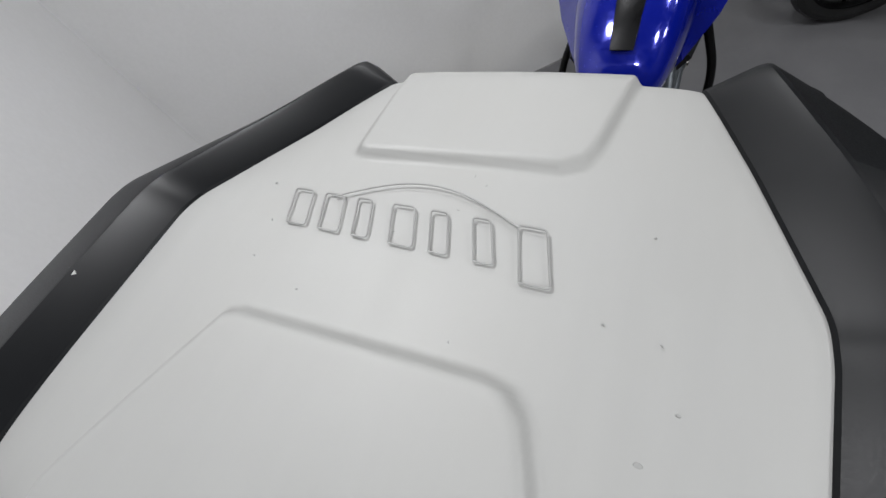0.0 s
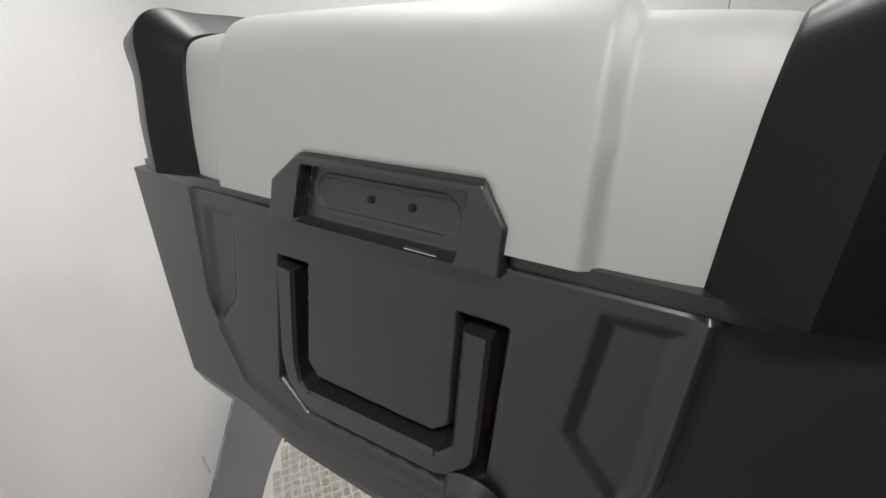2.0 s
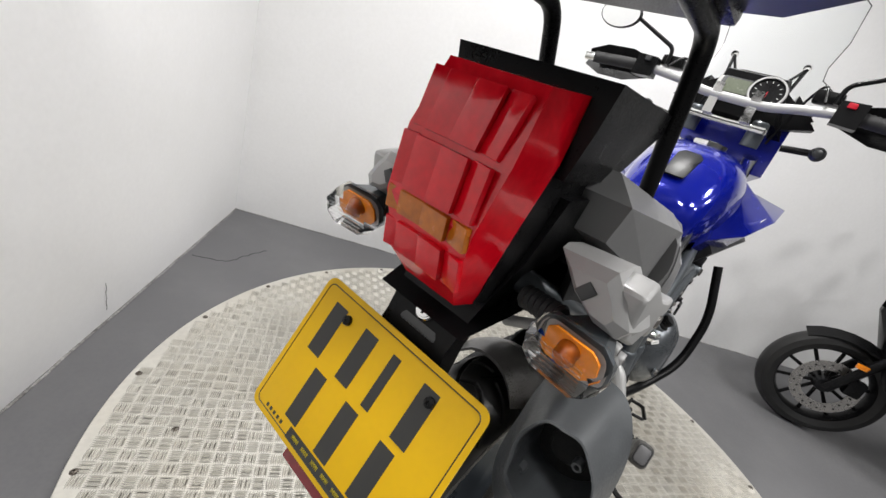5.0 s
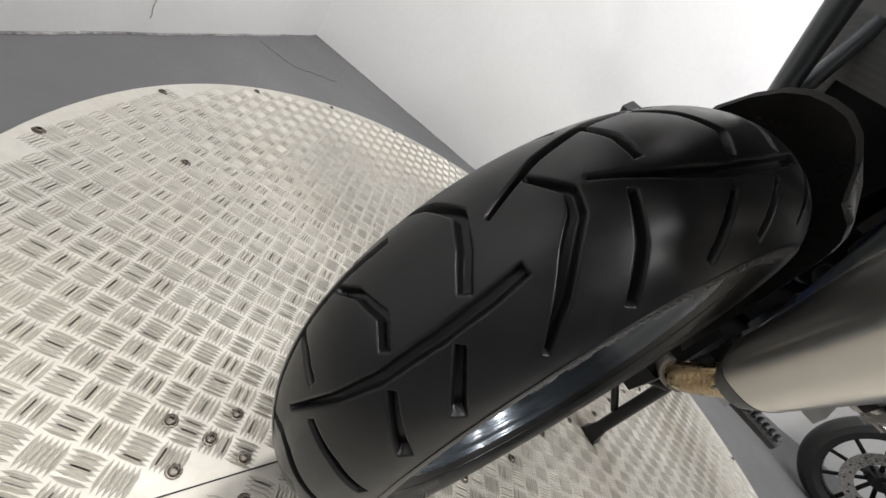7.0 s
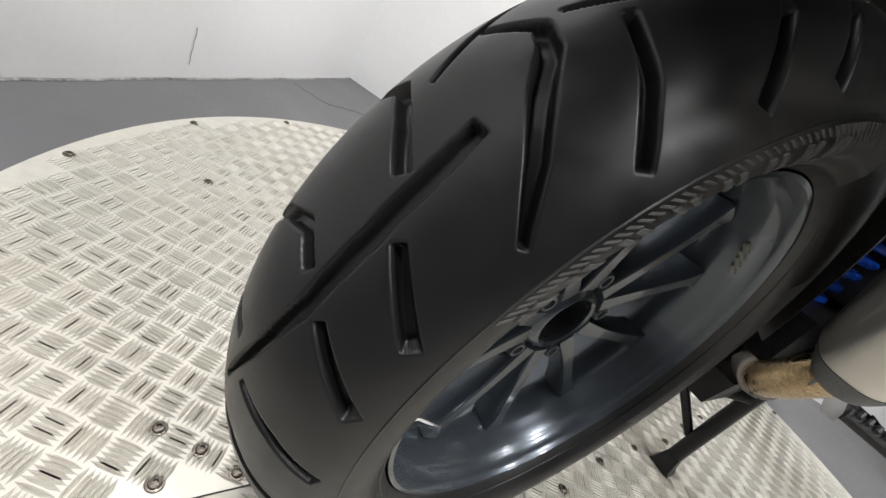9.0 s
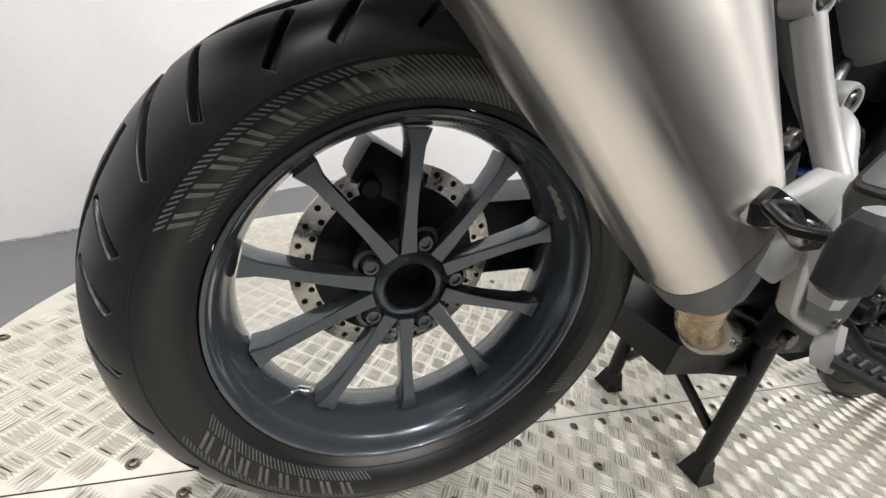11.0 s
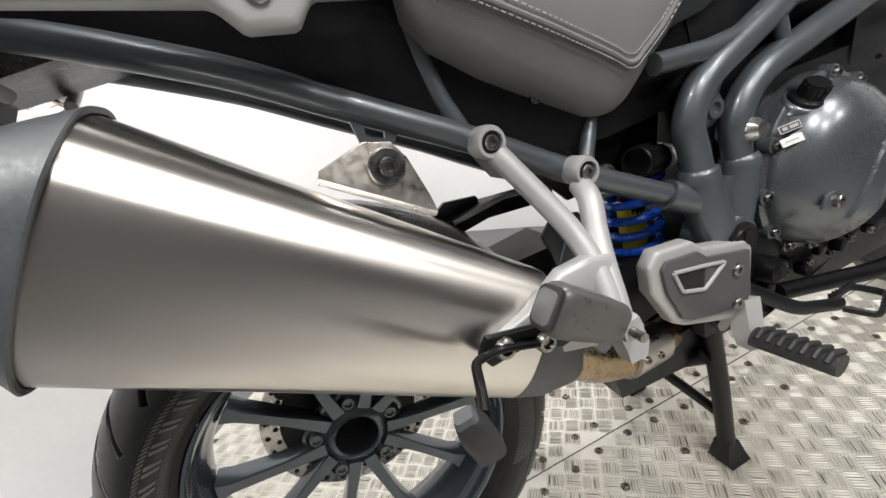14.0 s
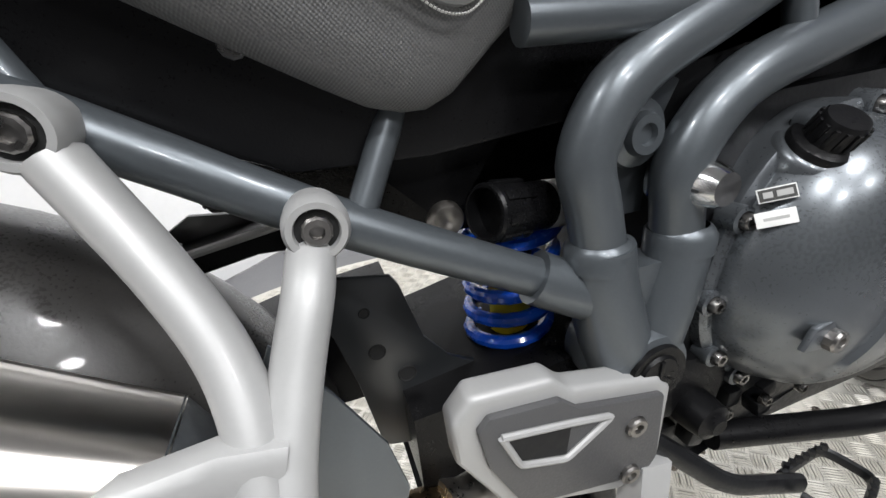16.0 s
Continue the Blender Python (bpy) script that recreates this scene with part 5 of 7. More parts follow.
part("rail_socket", tube([(0.503, -0.123, 0.572), (0.512, -0.125, 0.567), (0.555, -0.132, 0.545)], 0.0215, 18), FRAME, lug)
part("pivot_boss", lathe([(0.026, 0.016), (0.034, 0.014), (0.038, 0.006), (0.041, -0.012), (0.041, -0.05)], wheel_pose((0.591, -0.150, 0.480)), 36), FRAME, lug)
cap_ob = part("pivot_cap", lathe([(0, 0.010), (0.018, 0.010), (0.020, 0.0075), (0.024, 0.0085), (0.0275, 0.0085), (0.0285, 0.004), (0.0285, -0.006)], wheel_pose((0.591, -0.161, 0.480)), 32), BLACK, lug, "round dark pivot cap")
for k in range(3):
    part("cap_rib", box((0.016, 0.004, 0.0025), wheel_pose((0.591, -0.1715, 0.480)) @ Matrix.Rotation(radians(90 + 120 * k), 4, "Z") @ pose(0.008, 0, 0), 0.0008), BLACK, cap_ob)
fb_m = wheel_pose((0.585, -0.120, 0.668))
part("frame_boss", lathe([(0, 0.012), (0.007, 0.012), (0.008, 0.016), (0.014, 0.016), (0.016, 0.010), (0.024, 0.006), (0.026, 0.0)], fb_m, 24), FRAME, bike, "bolt in a grey frame plate")
part("gusset_plate", side_prism([(0.555, 0.60), (0.56, 0.68), (0.60, 0.715), (0.635, 0.70), (0.615, 0.66), (0.612, 0.60)], -0.100, 0.010, 0.002), FRAME, bike)
part("head_lug", lathe([(0.010, 0.03), (0.020, 0.03), (0.024, 0.024), (0.024, -0.02)], wheel_pose((0.945, -0.135, 0.778)), 24), FRAME, bike)
part("head_bolt", screw((0.945, -0.166, 0.778), (0, -1, 0), 0.012, 0.006), STEEL_BOLT, bike)

# silencer tab welded below the rail
bm = bmesh.new()
for quad in ([(0.113, 0.790), (0.128, 0.7655), (0.129, 0.749), (0.121, 0.742)], [(0.113, 0.790), (0.172, 0.760), (0.150, 0.7575), (0.128, 0.7655)], [(0.172, 0.760), (0.166, 0.752), (0.152, 0.732), (0.147, 0.7435), (0.150, 0.7575)], [(0.152, 0.732), (0.121, 0.742), (0.129, 0.749), (0.147, 0.7435)]):
    side_prism(quad, -0.101, 0.006, 0.0, bm)
part("silencer_tab", bm, FRAME, bike, "small welded frame tab with a window")
# passenger footrest hanger: two silver arms meeting in a cast foot
A1, A2 = Vector((0.248, -0.132, 0.712)), Vector((0.357, -0.140, 0.649))
arm1 = [A1 + Vector((0.0068, -0.001, -0.0136)), Vector((0.284, -0.154, 0.645)), Vector((0.303, -0.175, 0.604)), Vector((0.310, -0.197, 0.570)), Vector((0.309, -0.216, 0.538)), Vector((0.305, -0.234, 0.505))]
arm2 = [A2 + Vector((-0.0055, -0.001, -0.0145)), Vector((0.346, -0.162, 0.620)), Vector((0.333, -0.182, 0.588)), Vector((0.322, -0.203, 0.556)), Vector((0.316, -0.219, 0.530)), Vector((0.309, -0.236, 0.500))]
arm = part("footrest_hanger", tube(smooth_line(arm1, 6), 0.0142, 18, None, True, 0.9, 0.0142), SILVER, bike, "silver painted passenger footrest hanger")
part("hanger_arm", tube(smooth_line(arm2, 6), 0.0138, 18, None, True, 0.9, 0.0138), SILVER, arm)
for q in (A1, A2):
    part("hanger_boss", lathe([(0.0105, 0.003), (0.0125, 0.012), (0.0160, 0.012), (0.0180, 0.008), (0.0185, 0.0), (0.0175, -0.016), (0.010, -0.018)], wheel_pose(q), 32, closed=True), SILVER, arm)
    part("bolt_well", lathe([(0.0124, 0.0085), (0, 0.0084)], wheel_pose(q), 24), SOOT_SHADE, arm)
    part("hanger_bolt", screw(q + Vector((0, -0.0078, 0)), (0, -1, 0), 0.0085, 0.0055), STEEL_BOLT, arm)
# the foot: a tapered arm that runs back to the footrest's carrier
foot_rows = [((0.316, -0.205, 0.545), 0.027, 0.010), ((0.288, -0.205, 0.552), 0.027, 0.011), ((0.250, -0.208, 0.553), 0.025, 0.010), ((0.205, -0.216, 0.538), 0.016, 0.008), ((0.170, -0.222, 0.535), 0.012, 0.006), ((0.158, -0.224, 0.533), 0.006, 0.004)]
rings = []
for (x, y, z), hz, hy in foot_rows:
    rings.append([Vector((x + a * hz * 0.35, y + b * hy, z + a * hz)) for a, b in ((-1, -0.6), (-0.8, -1), (0.8, -1), (1, -0.6), (1, 0.6), (0.8, 1), (-0.8, 1), (-1, 0.6))])
part("hanger_foot", loft(rings), SILVER, arm, sharp=50)
part("hanger_web", side_prism([(0.250, 0.525), (0.305, 0.525), (0.322, 0.482), (0.300, 0.462), (0.250, 0.476)], -0.196, 0.008, 0.003), SILVER, arm, "flat lower web of the hanger")
part("hanger_toe", bevelled(loft([[(x, y, 0.510) for x, y in ((0.296, -0.212), (0.326, -0.212), (0.326, -0.240), (0.296, -0.240))], [(x, y, 0.480) for x, y in ((0.300, -0.226), (0.330, -0.226), (0.330, -0.250), (0.300, -0.250))], [(x, y, 0.462) for x, y in ((0.304, -0.232), (0.326, -0.232), (0.326, -0.250), (0.304, -0.250))]]), 0.004, 2), SILVER, arm)
part("heel_guard", side_prism([(0.318, 0.590), (0.345, 0.545), (0.372, 0.49), (0.382, 0.44), (0.374, 0.412), (0.33, 0.390), (0.27, 0.395), (0.225, 0.415), (0.20, 0.445), (0.22, 0.50), (0.29, 0.53)], -0.150, 0.004, 0.0015), FRAME, arm, "dark grey heel guard plate")
part("inner_cover", side_prism([(0.37, 0.63), (0.42, 0.575), (0.60, 0.585), (0.62, 0.72), (0.36, 0.76)], -0.010, 0.010, 0.003), BLACK, bike, "black cover behind the shock absorber")
link = [(0.158, 0.556), (0.147, 0.540), (0.156, 0.524), (0.190, 0.528), (0.235, 0.510), (0.262, 0.514), (0.262, 0.534), (0.225, 0.542)]
part("footrest_link", side_prism(link, -0.226, 0.010, 0.003), BLACK, arm, "black footrest carrier")
for q in ((0.172, -0.237, 0.540), (0.215, -0.237, 0.527)):
    part("carrier_screw", lathe([(0.0115, -0.004), (0.011, 0.003), (0.009, 0.006), (0.006, 0.006), (0.0045, 0.002), (0, 0.002)], wheel_pose(q), 20), STEEL_BOLT, arm)
# folded passenger peg: a rubber block with a grey end
peg_o, peg_d = Vector((0.207, -0.268, 0.582)), Vector((0.080, 0.010, -0.056)).normalized()
pm = frame_of(peg_o, peg_d, (0.45, 0.0, 0.9))
sec = rounded_rect(0.046, 0.033, 0.010, 3)
rings = [[pm @ Vector((t, a * s, b * s)) for a, b in sec] for t, s in ((0.0, 0.88), (0.003, 0.98), (0.010, 1.05), (0.040, 1.02), (0.065, 0.96), (0.088, 0.86), (0.096, 0.70))]
peg = part("passenger_footrest", loft(rings), surface("worn_peg_rubber", (0.075, 0.073, 0.068), 0.38, vary=0.2, coarse=30), bike, "folded passenger footrest with a rubber pad")
end_m = frame_of(peg_o - peg_d * 0.003, pm.to_3x3() @ Vector((0, 1, 0)), pm.to_3x3() @ Vector((0, 0, 1)))
part("peg_end", prism(rounded_rect(0.032, 0.022, 0.006, 3), 0.006, end_m @ pose(0, 0, -0.004), 0.002), surface("peg_pad_grey", (0.12, 0.12, 0.124), 0.4, vary=0.08), peg, "grey insert on the footrest's end")
part("peg_rim", prism(rounded_rect(0.039, 0.027, 0.008, 3), 0.004, end_m @ pose(0, 0, -0.0025), 0.0012), SOFTRUBBER, peg)
part("peg_pin", tube([(0.290, -0.225, 0.522), (0.290, -0.285, 0.520)], 0.005, 12), STEEL_BOLT, peg)
for py_ in (-0.238, -0.266):
    part("peg_clevis", bevelled(loft([[(0.280, py_ + o, 0.530), (0.300, py_ + o, 0.533), (0.305, py_ + o, 0.520), (0.298, py_ + o, 0.509), (0.283, py_ + o, 0.510)] for o in (-0.004, 0.004)]), 0.002, 1), SILVER, peg, "silver cast clevis")
# heel rest on the carrier: a bent bar with a rubber foot
bar = round_line([(0.205, -0.240, 0.531), (0.165, -0.243, 0.546), (0.139, -0.241, 0.543), (0.130, -0.268, 0.534), (0.118, -0.300, 0.540)], 0.008, 4)
part("pedal_bar", tube(bar, 0.0052, 10, None, True, 0.75), BLACK, bike, "bent black bar")
pad_m = frame_of((0.106, -0.311, 0.538), (0.82, -0.2, 0.25), (0.2, 0.95, 0.1))
pad = part("pedal_pad", loft([[pad_m @ Vector((x * k, y * k, h)) for x, y in rounded_rect(0.024, 0.021, 0.006, 3)] for h, k in ((-0.027, 0.62), (-0.022, 1.0), (0.004, 1.06), (0.016, 0.86), (0.020, 0.62))]), SOFTRUBBER, bike, "worn black rubber pad")
part("pad_cap", loft([[pad_m @ Vector((x * k, y * k, h)) for x, y in rounded_rect(0.018, 0.015, 0.004, 3)] for h, k in ((0.018, 1.0), (0.0235, 0.8))]), ENDCAP, pad)

# rider's heel plate with its window
frame_poly = [(0.412, 0.506), (0.428, 0.525), (0.489, 0.519), (0.505, 0.503), (0.588, 0.484), (0.602, 0.470), (0.601, 0.396), (0.588, 0.374), (0.560, 0.366), (0.470, 0.396), (0.450, 0.408), (0.414, 0.470)]
guard = part("heel_plate", side_prism(frame_poly, -0.150, 0.024, 0.006, None, 3), SILVER, bike, "silver heel plate with a grey insert")
insert = [(0.428, 0.500), (0.437, 0.510), (0.492, 0.504), (0.508, 0.490), (0.588, 0.472), (0.591, 0.402), (0.580, 0.384), (0.474, 0.406), (0.460, 0.414), (0.435, 0.464)]
part("insert", side_prism(insert, -0.1735, 0.007, 0.003), surface("insert_plastic", (0.075, 0.075, 0.077), 0.5, vary=0.1, fine=500, bump=0.1), guard, "dark grey insert")
win = [Vector((x, -0.182, z)) for x, z in ((0.444, 0.492), (0.500, 0.482), (0.536, 0.474), (0.497, 0.447), (0.458, 0.459))]
part("window_edge", tube(round_line(win + [win[0]], 0.004, 2), 0.0028, 8), SILVER, guard)
part("window_hole", side_prism([(0.447, 0.489), (0.500, 0.480), (0.497, 0.451), (0.460, 0.462)], -0.1802, 0.0012), SOOT_SHADE, guard)
for q in ((0.561, -0.180, 0.451), (0.561, -0.180, 0.397)):
    part("plate_screw", screw(q, (0, -1, 0), 0.0095, 0.005), STEEL_BOLT, guard)
# rider's peg
part("footrest_bracket", bevelled(loft([[(0.575, -0.16, 0.395), (0.608, -0.16, 0.388), (0.608, -0.182, 0.388), (0.575, -0.182, 0.395)], [(0.556, -0.175, 0.350), (0.586, -0.175, 0.344), (0.586, -0.204, 0.344), (0.556, -0.204, 0.350)], [(0.555, -0.185, 0.330), (0.578, -0.185, 0.326), (0.578, -0.206, 0.326), (0.555, -0.206, 0.330)]]), 0.006, 2), SILVER, bike, "silver footrest bracket")
pd = Vector((0.10, -0.86, 0.0)).normalized()
p0 = Vector((0.562, -0.205, 0.352))
rider_peg = part("rider_footrest", tube([p0, p0 + pd * 0.095], 0.018, 12, None, True, 0.75), SOFTRUBBER, bike, "black ribbed rubber rider footrest")
for k in range(7):
    o = p0 + pd * (0.012 + 0.0125 * k)
    part("peg_rib", tube([o + Vector((-0.017, 0, 0.010)), o + Vector((-0.006, 0, 0.0175)), o + Vector((0.004, 0, 0.0155)), o + Vector((0.017, 0, 0.010))], 0.0042, 8), SOFTRUBBER, rider_peg)
# brake pedal with its saw-toothed tip
bm = tube(round_line([(0.60, -0.165, 0.40), (0.66, -0.20, 0.352), (0.735, -0.215, 0.335)], 0.02), 0.0075, 10, None, True, 1.5)
pedal = part("brake_pedal", bm, ENGINE_DARK, bike, "dark brake pedal")
bm = tube(round_line([(0.725, -0.205, 0.338), (0.790, -0.200, 0.338), (0.800, -0.240, 0.336), (0.735, -0.262, 0.335), (0.722, -0.225, 0.337)], 0.012, 3), 0.0038, 8, None, True, 1.6)
for k in range(7):
    box((0.005, 0.005, 0.006), pose(0.735 + 0.009 * k, -0.262 + 0.0032 * k, 0.343, 0, 0, 45), 0, bm)
    box((0.005, 0.005, 0.006), pose(0.733 + 0.009 * k, -0.203, 0.345, 0, 0, 45), 0, bm)
part("pedal_tip", bm, ENGINE_DARK, pedal, "serrated pedal tip")
part("pedal_joint", lathe([(0, 0.02), (0.008, 0.02), (0.012, 0.016), (0.018, 0.014), (0.02, 0.0), (0.022, -0.03)], wheel_pose((0.655, -0.165, 0.41)), 24), BLACK, bike, "black pedal pivot")
part("brake_switch", box((0.09, 0.05, 0.07), pose(0.655, -0.13, 0.43, 0, 12, 0), 0.014), BLACK, bike, "black master cylinder body")

# centre stand
for sy in (-1, 1):
    leg = part("stand_leg", tube([(0.585, 0.118 * sy, 0.335), (0.605, 0.119 * sy, 0.20), (0.624, 0.121 * sy, 0.012)], 0.0155, 16), ENGINE_DARK, bike, "black centre stand leg")
    part("stand_foot", bevelled(loft([[(0.602, (0.121 - 0.024) * sy, 0.0015), (0.650, (0.121 - 0.024) * sy, 0.0015), (0.650, (0.121 + 0.026) * sy, 0.0015), (0.602, (0.121 + 0.026) * sy, 0.0015)], [(0.600, (0.121 - 0.020) * sy, 0.014), (0.646, (0.121 - 0.020) * sy, 0.014), (0.646, (0.121 + 0.020) * sy, 0.014), (0.600, (0.121 + 0.020) * sy, 0.014)], [(0.608, (0.121 - 0.014) * sy, 0.048), (0.634, (0.121 - 0.014) * sy, 0.048), (0.634, (0.121 + 0.014) * sy, 0.048), (0.608, (0.121 + 0.014) * sy, 0.048)]]), 0.003, 2), ENGINE_DARK, leg)
part("stand_brace", tube([(0.555, -0.030, 0.195), (0.622, -0.105, 0.100)], 0.0095, 12), ENGINE_DARK, bike, "black stand brace")
part("stand_brace", tube([(0.555, 0.030, 0.195), (0.622, 0.105, 0.100)], 0.0095, 12), ENGINE_DARK, bike, "black stand brace")
part("stand_crossbar", tube([(0.575, -0.118, 0.26), (0.548, -0.03, 0.20), (0.548, 0.03, 0.20), (0.575, 0.118, 0.26)], 0.013, 14), ENGINE_DARK, bike)
part("stand_pivot", tube([(0.585, -0.145, 0.335), (0.585, 0.145, 0.335)], 0.014, 14), STEEL_BOLT, bike)
part("stand_pivot_lug", box((0.05, 0.03, 0.07), pose(0.582, -0.118, 0.345), 0.008), ENGINE_DARK, bike)
# silencer box under the engine
part("exhaust_box", bevelled(loft([[(0.42, y, 0.235) for y in (-0.09, 0.09)] + [(0.62, y, 0.235) for y in (0.10, -0.10)], [(0.40, y, 0.30) for y in (-0.10, 0.10)] + [(0.64, y, 0.33) for y in (0.11, -0.11)]]), 0.015, 2), ENGINE_DARK, bike, "dark exhaust box")

# swing arm and shock absorber
arm_sec = []
for x, z, hy, hz in ((0.61, 0.445, 0.112, 0.036), (0.47, 0.415, 0.106, 0.040), (0.40, 0.400, 0.100, 0.046)):
    arm_sec.append([(x, a, z + b) for a, b in ((-hy, -hz), (hy, -hz), (hy, hz), (-hy, hz))])
part("swing_arm", bevelled(loft(arm_sec), 0.018, 3), BLACK, bike, "black swing arm")
arm_sec = []
for x, z, y0_, y1_, hz in ((0.42, 0.445, 0.01, 0.125, 0.055), (0.30, 0.415, 0.05, 0.15, 0.06), (0.12, 0.365, 0.085, 0.17, 0.06), (0.0, 0.327, 0.095, 0.19, 0.06)):
    arm_sec.append([(x, y0_, z - hz), (x, y1_, z - hz), (x, y1_, z + hz), (x, y0_, z + hz)])
part("swing_arm_beam", bevelled(loft(arm_sec), 0.018, 3), BLACK, bike)
plate_poly = [(0.338, 0.552), (0.360, 0.576), (0.405, 0.568), (0.411, 0.558), (0.427, 0.500), (0.450, 0.470), (0.482, 0.452), (0.470, 0.430), (0.430, 0.372), (0.374, 0.385), (0.362, 0.468), (0.350, 0.520)]
cover_plate = part("swing_arm_cover", side_prism(plate_poly, -0.054, 0.006, 0.0015), CASE, bike, "black cover plate with holes")
for (hx_, hz_), hr_ in (((0.378, 0.539), 0.0035), ((0.383, 0.497), 0.0065), ((0.407, 0.465), 0.0075)):
    part("plate_hole", lathe([(0, 0.0004), (hr_, 0.0004), (hr_ + 0.0008, 0.0016), (hr_ + 0.0016, 0.0004), (hr_ + 0.0016, -0.002)], wheel_pose((hx_, -0.060, hz_)), 18), SOOT_SHADE, cover_plate)
part("chain_guard", bevelled(loft([[(x, y, z) for y, z in ((0.02, z0 - 0.012), (0.060, z0 - 0.012), (0.060, z0 + 0.012), (0.02, z0 + 0.012))] for x, z0 in ((0.20, 0.575), (0.30, 0.592), (0.42, 0.585))]), 0.004, 1), BLACK, bike, "black guard over the swing arm")
part("guard_trim", tube([(0.24, 0.015, 0.592), (0.33, 0.016, 0.606), (0.43, 0.018, 0.596)], 0.004, 8), SILVER, bike, "pale edge of the guard")
far_peg = part("far_footrest", bevelled(loft([[(x, y, z) for x, z in ((0.215, 0.622), (0.262, 0.556), (0.246, 0.545), (0.200, 0.606))] for y in (0.232, 0.262)]), 0.006, 2), SOFTRUBBER, bike, "folded far-side footrest")
for k in range(6):
    part("peg_rib", tube([(0.258 - 0.0085 * k, 0.228, 0.556 + 0.0118 * k), (0.244 - 0.0085 * k, 0.228, 0.547 + 0.0118 * k)], 0.0032, 6), SOFTRUBBER, far_peg)
part("far_bracket", side_prism([(0.215, 0.600), (0.245, 0.618), (0.300, 0.612), (0.312, 0.590), (0.285, 0.572), (0.250, 0.586)], 0.060, 0.008, 0.002), CASE, bike, "dark bracket of the far footrest")
sb, st = Vector((0.530, -0.020, 0.400)), Vector((0.532, -0.035, 0.610))
shock = part("shock_absorber", tube([sb, st], 0.021, 18), ENGINE_DARK, bike, "shock absorber with a blue coil spring")
coil = []
for k in range(6 * 18 + 1):
    t = k / (6 * 18)
    a = 2 * math.pi * 6 * t
    coil.append(sb.lerp(st, 0.10 + 0.78 * t) + Vector((math.cos(a) * 0.042, math.sin(a) * 0.042, 0)))
part("spring", tube(coil, 0.0072, 10), SPRING, shock, "bright blue coil spring")
part("shock_label", lathe([(0.0216, 0.460), (0.0218, 0.545)], Matrix.Translation((0.531, -0.028, 0)), 18), LABEL_YELLOW, shock)
# preload adjuster lying across the shock's top
ad_a, ad_d = Vector((0.474, -0.105, 0.623)), Vector((-0.93, -0.30, 0.15)).normalized()
am = frame_of(ad_a, ad_d.orthogonal(), ad_d.cross(ad_d.orthogonal()))
adj = part("preload_adjuster", lathe([(0.019, -0.095), (0.020, -0.09), (0.020, -0.036), (0.0215, -0.034), (0.0225, 0.0), (0.0210, 0.002), (0.0188, 0.002), (0.0180, -0.010), (0, -0.012)], am, 36), BLACK, shock, "black knurled preload knob")
for k in range(8):
    part("knob_rib", box((0.003, 0.008, 0.030), am @ Matrix.Rotation(2 * math.pi * k / 8, 4, "Z") @ pose(0.0222, 0, -0.018), 0.001), BLACK, adj)
part("adjuster_label", lathe([(0.0203, -0.086), (0.0203, -0.060)], am, 30), LABEL, adj)
part("linkage_bolt", lathe([(0, 0.010), (0.003, 0.012), (0.0125, 0.012), (0.0145, 0.009), (0.0155, 0.0)], wheel_pose((0.456, -0.060, 0.610)), 26), PLATE_STEEL, bike, "round steel bolt head")

# engine: block, clutch cover, oil cap, label, bolts, side details
bm = bevelled(loft([[(0.60, y, 0.30) for y in (-0.13, 0.13)] + [(1.08, y, 0.30) for y in (0.13, -0.13)], [(0.60, y, 0.55) for y in (-0.145, 0.145)] + [(1.10, y, 0.52) for y in (0.145, -0.145)], [(0.66, y, 0.68) for y in (-0.12, 0.12)] + [(1.08, y, 0.70) for y in (0.12, -0.12)]]), 0.02, 2)
engine = part("engine_block", bm, ENGINE_DARK, bike, "dark cast engine block")
bm = bevelled(loft([[(0.88, y, 0.62) for y in (-0.125, 0.125)] + [(1.10, y, 0.60) for y in (0.125, -0.125)], [(0.92, y, 0.86) for y in (-0.12, 0.12)] + [(1.16, y, 0.84) for y in (0.12, -0.12)]]), 0.015, 2)
part("cylinder_block", bm, ENGINE_DARK, engine)
part("crankcase", box((0.36, 0.20, 0.17), pose(0.80, 0, 0.685), 0.02), ENGINE_DARK, engine)
CC = Vector((0.768, -0.142, 0.537))


def cover_rim(a):
    """The cover's outline, slightly uneven round its bolts."""
    return 0.128 + 0.010 * math.cos(a - 0.1) + 0.003 * math.cos(3 * a + 1.0)


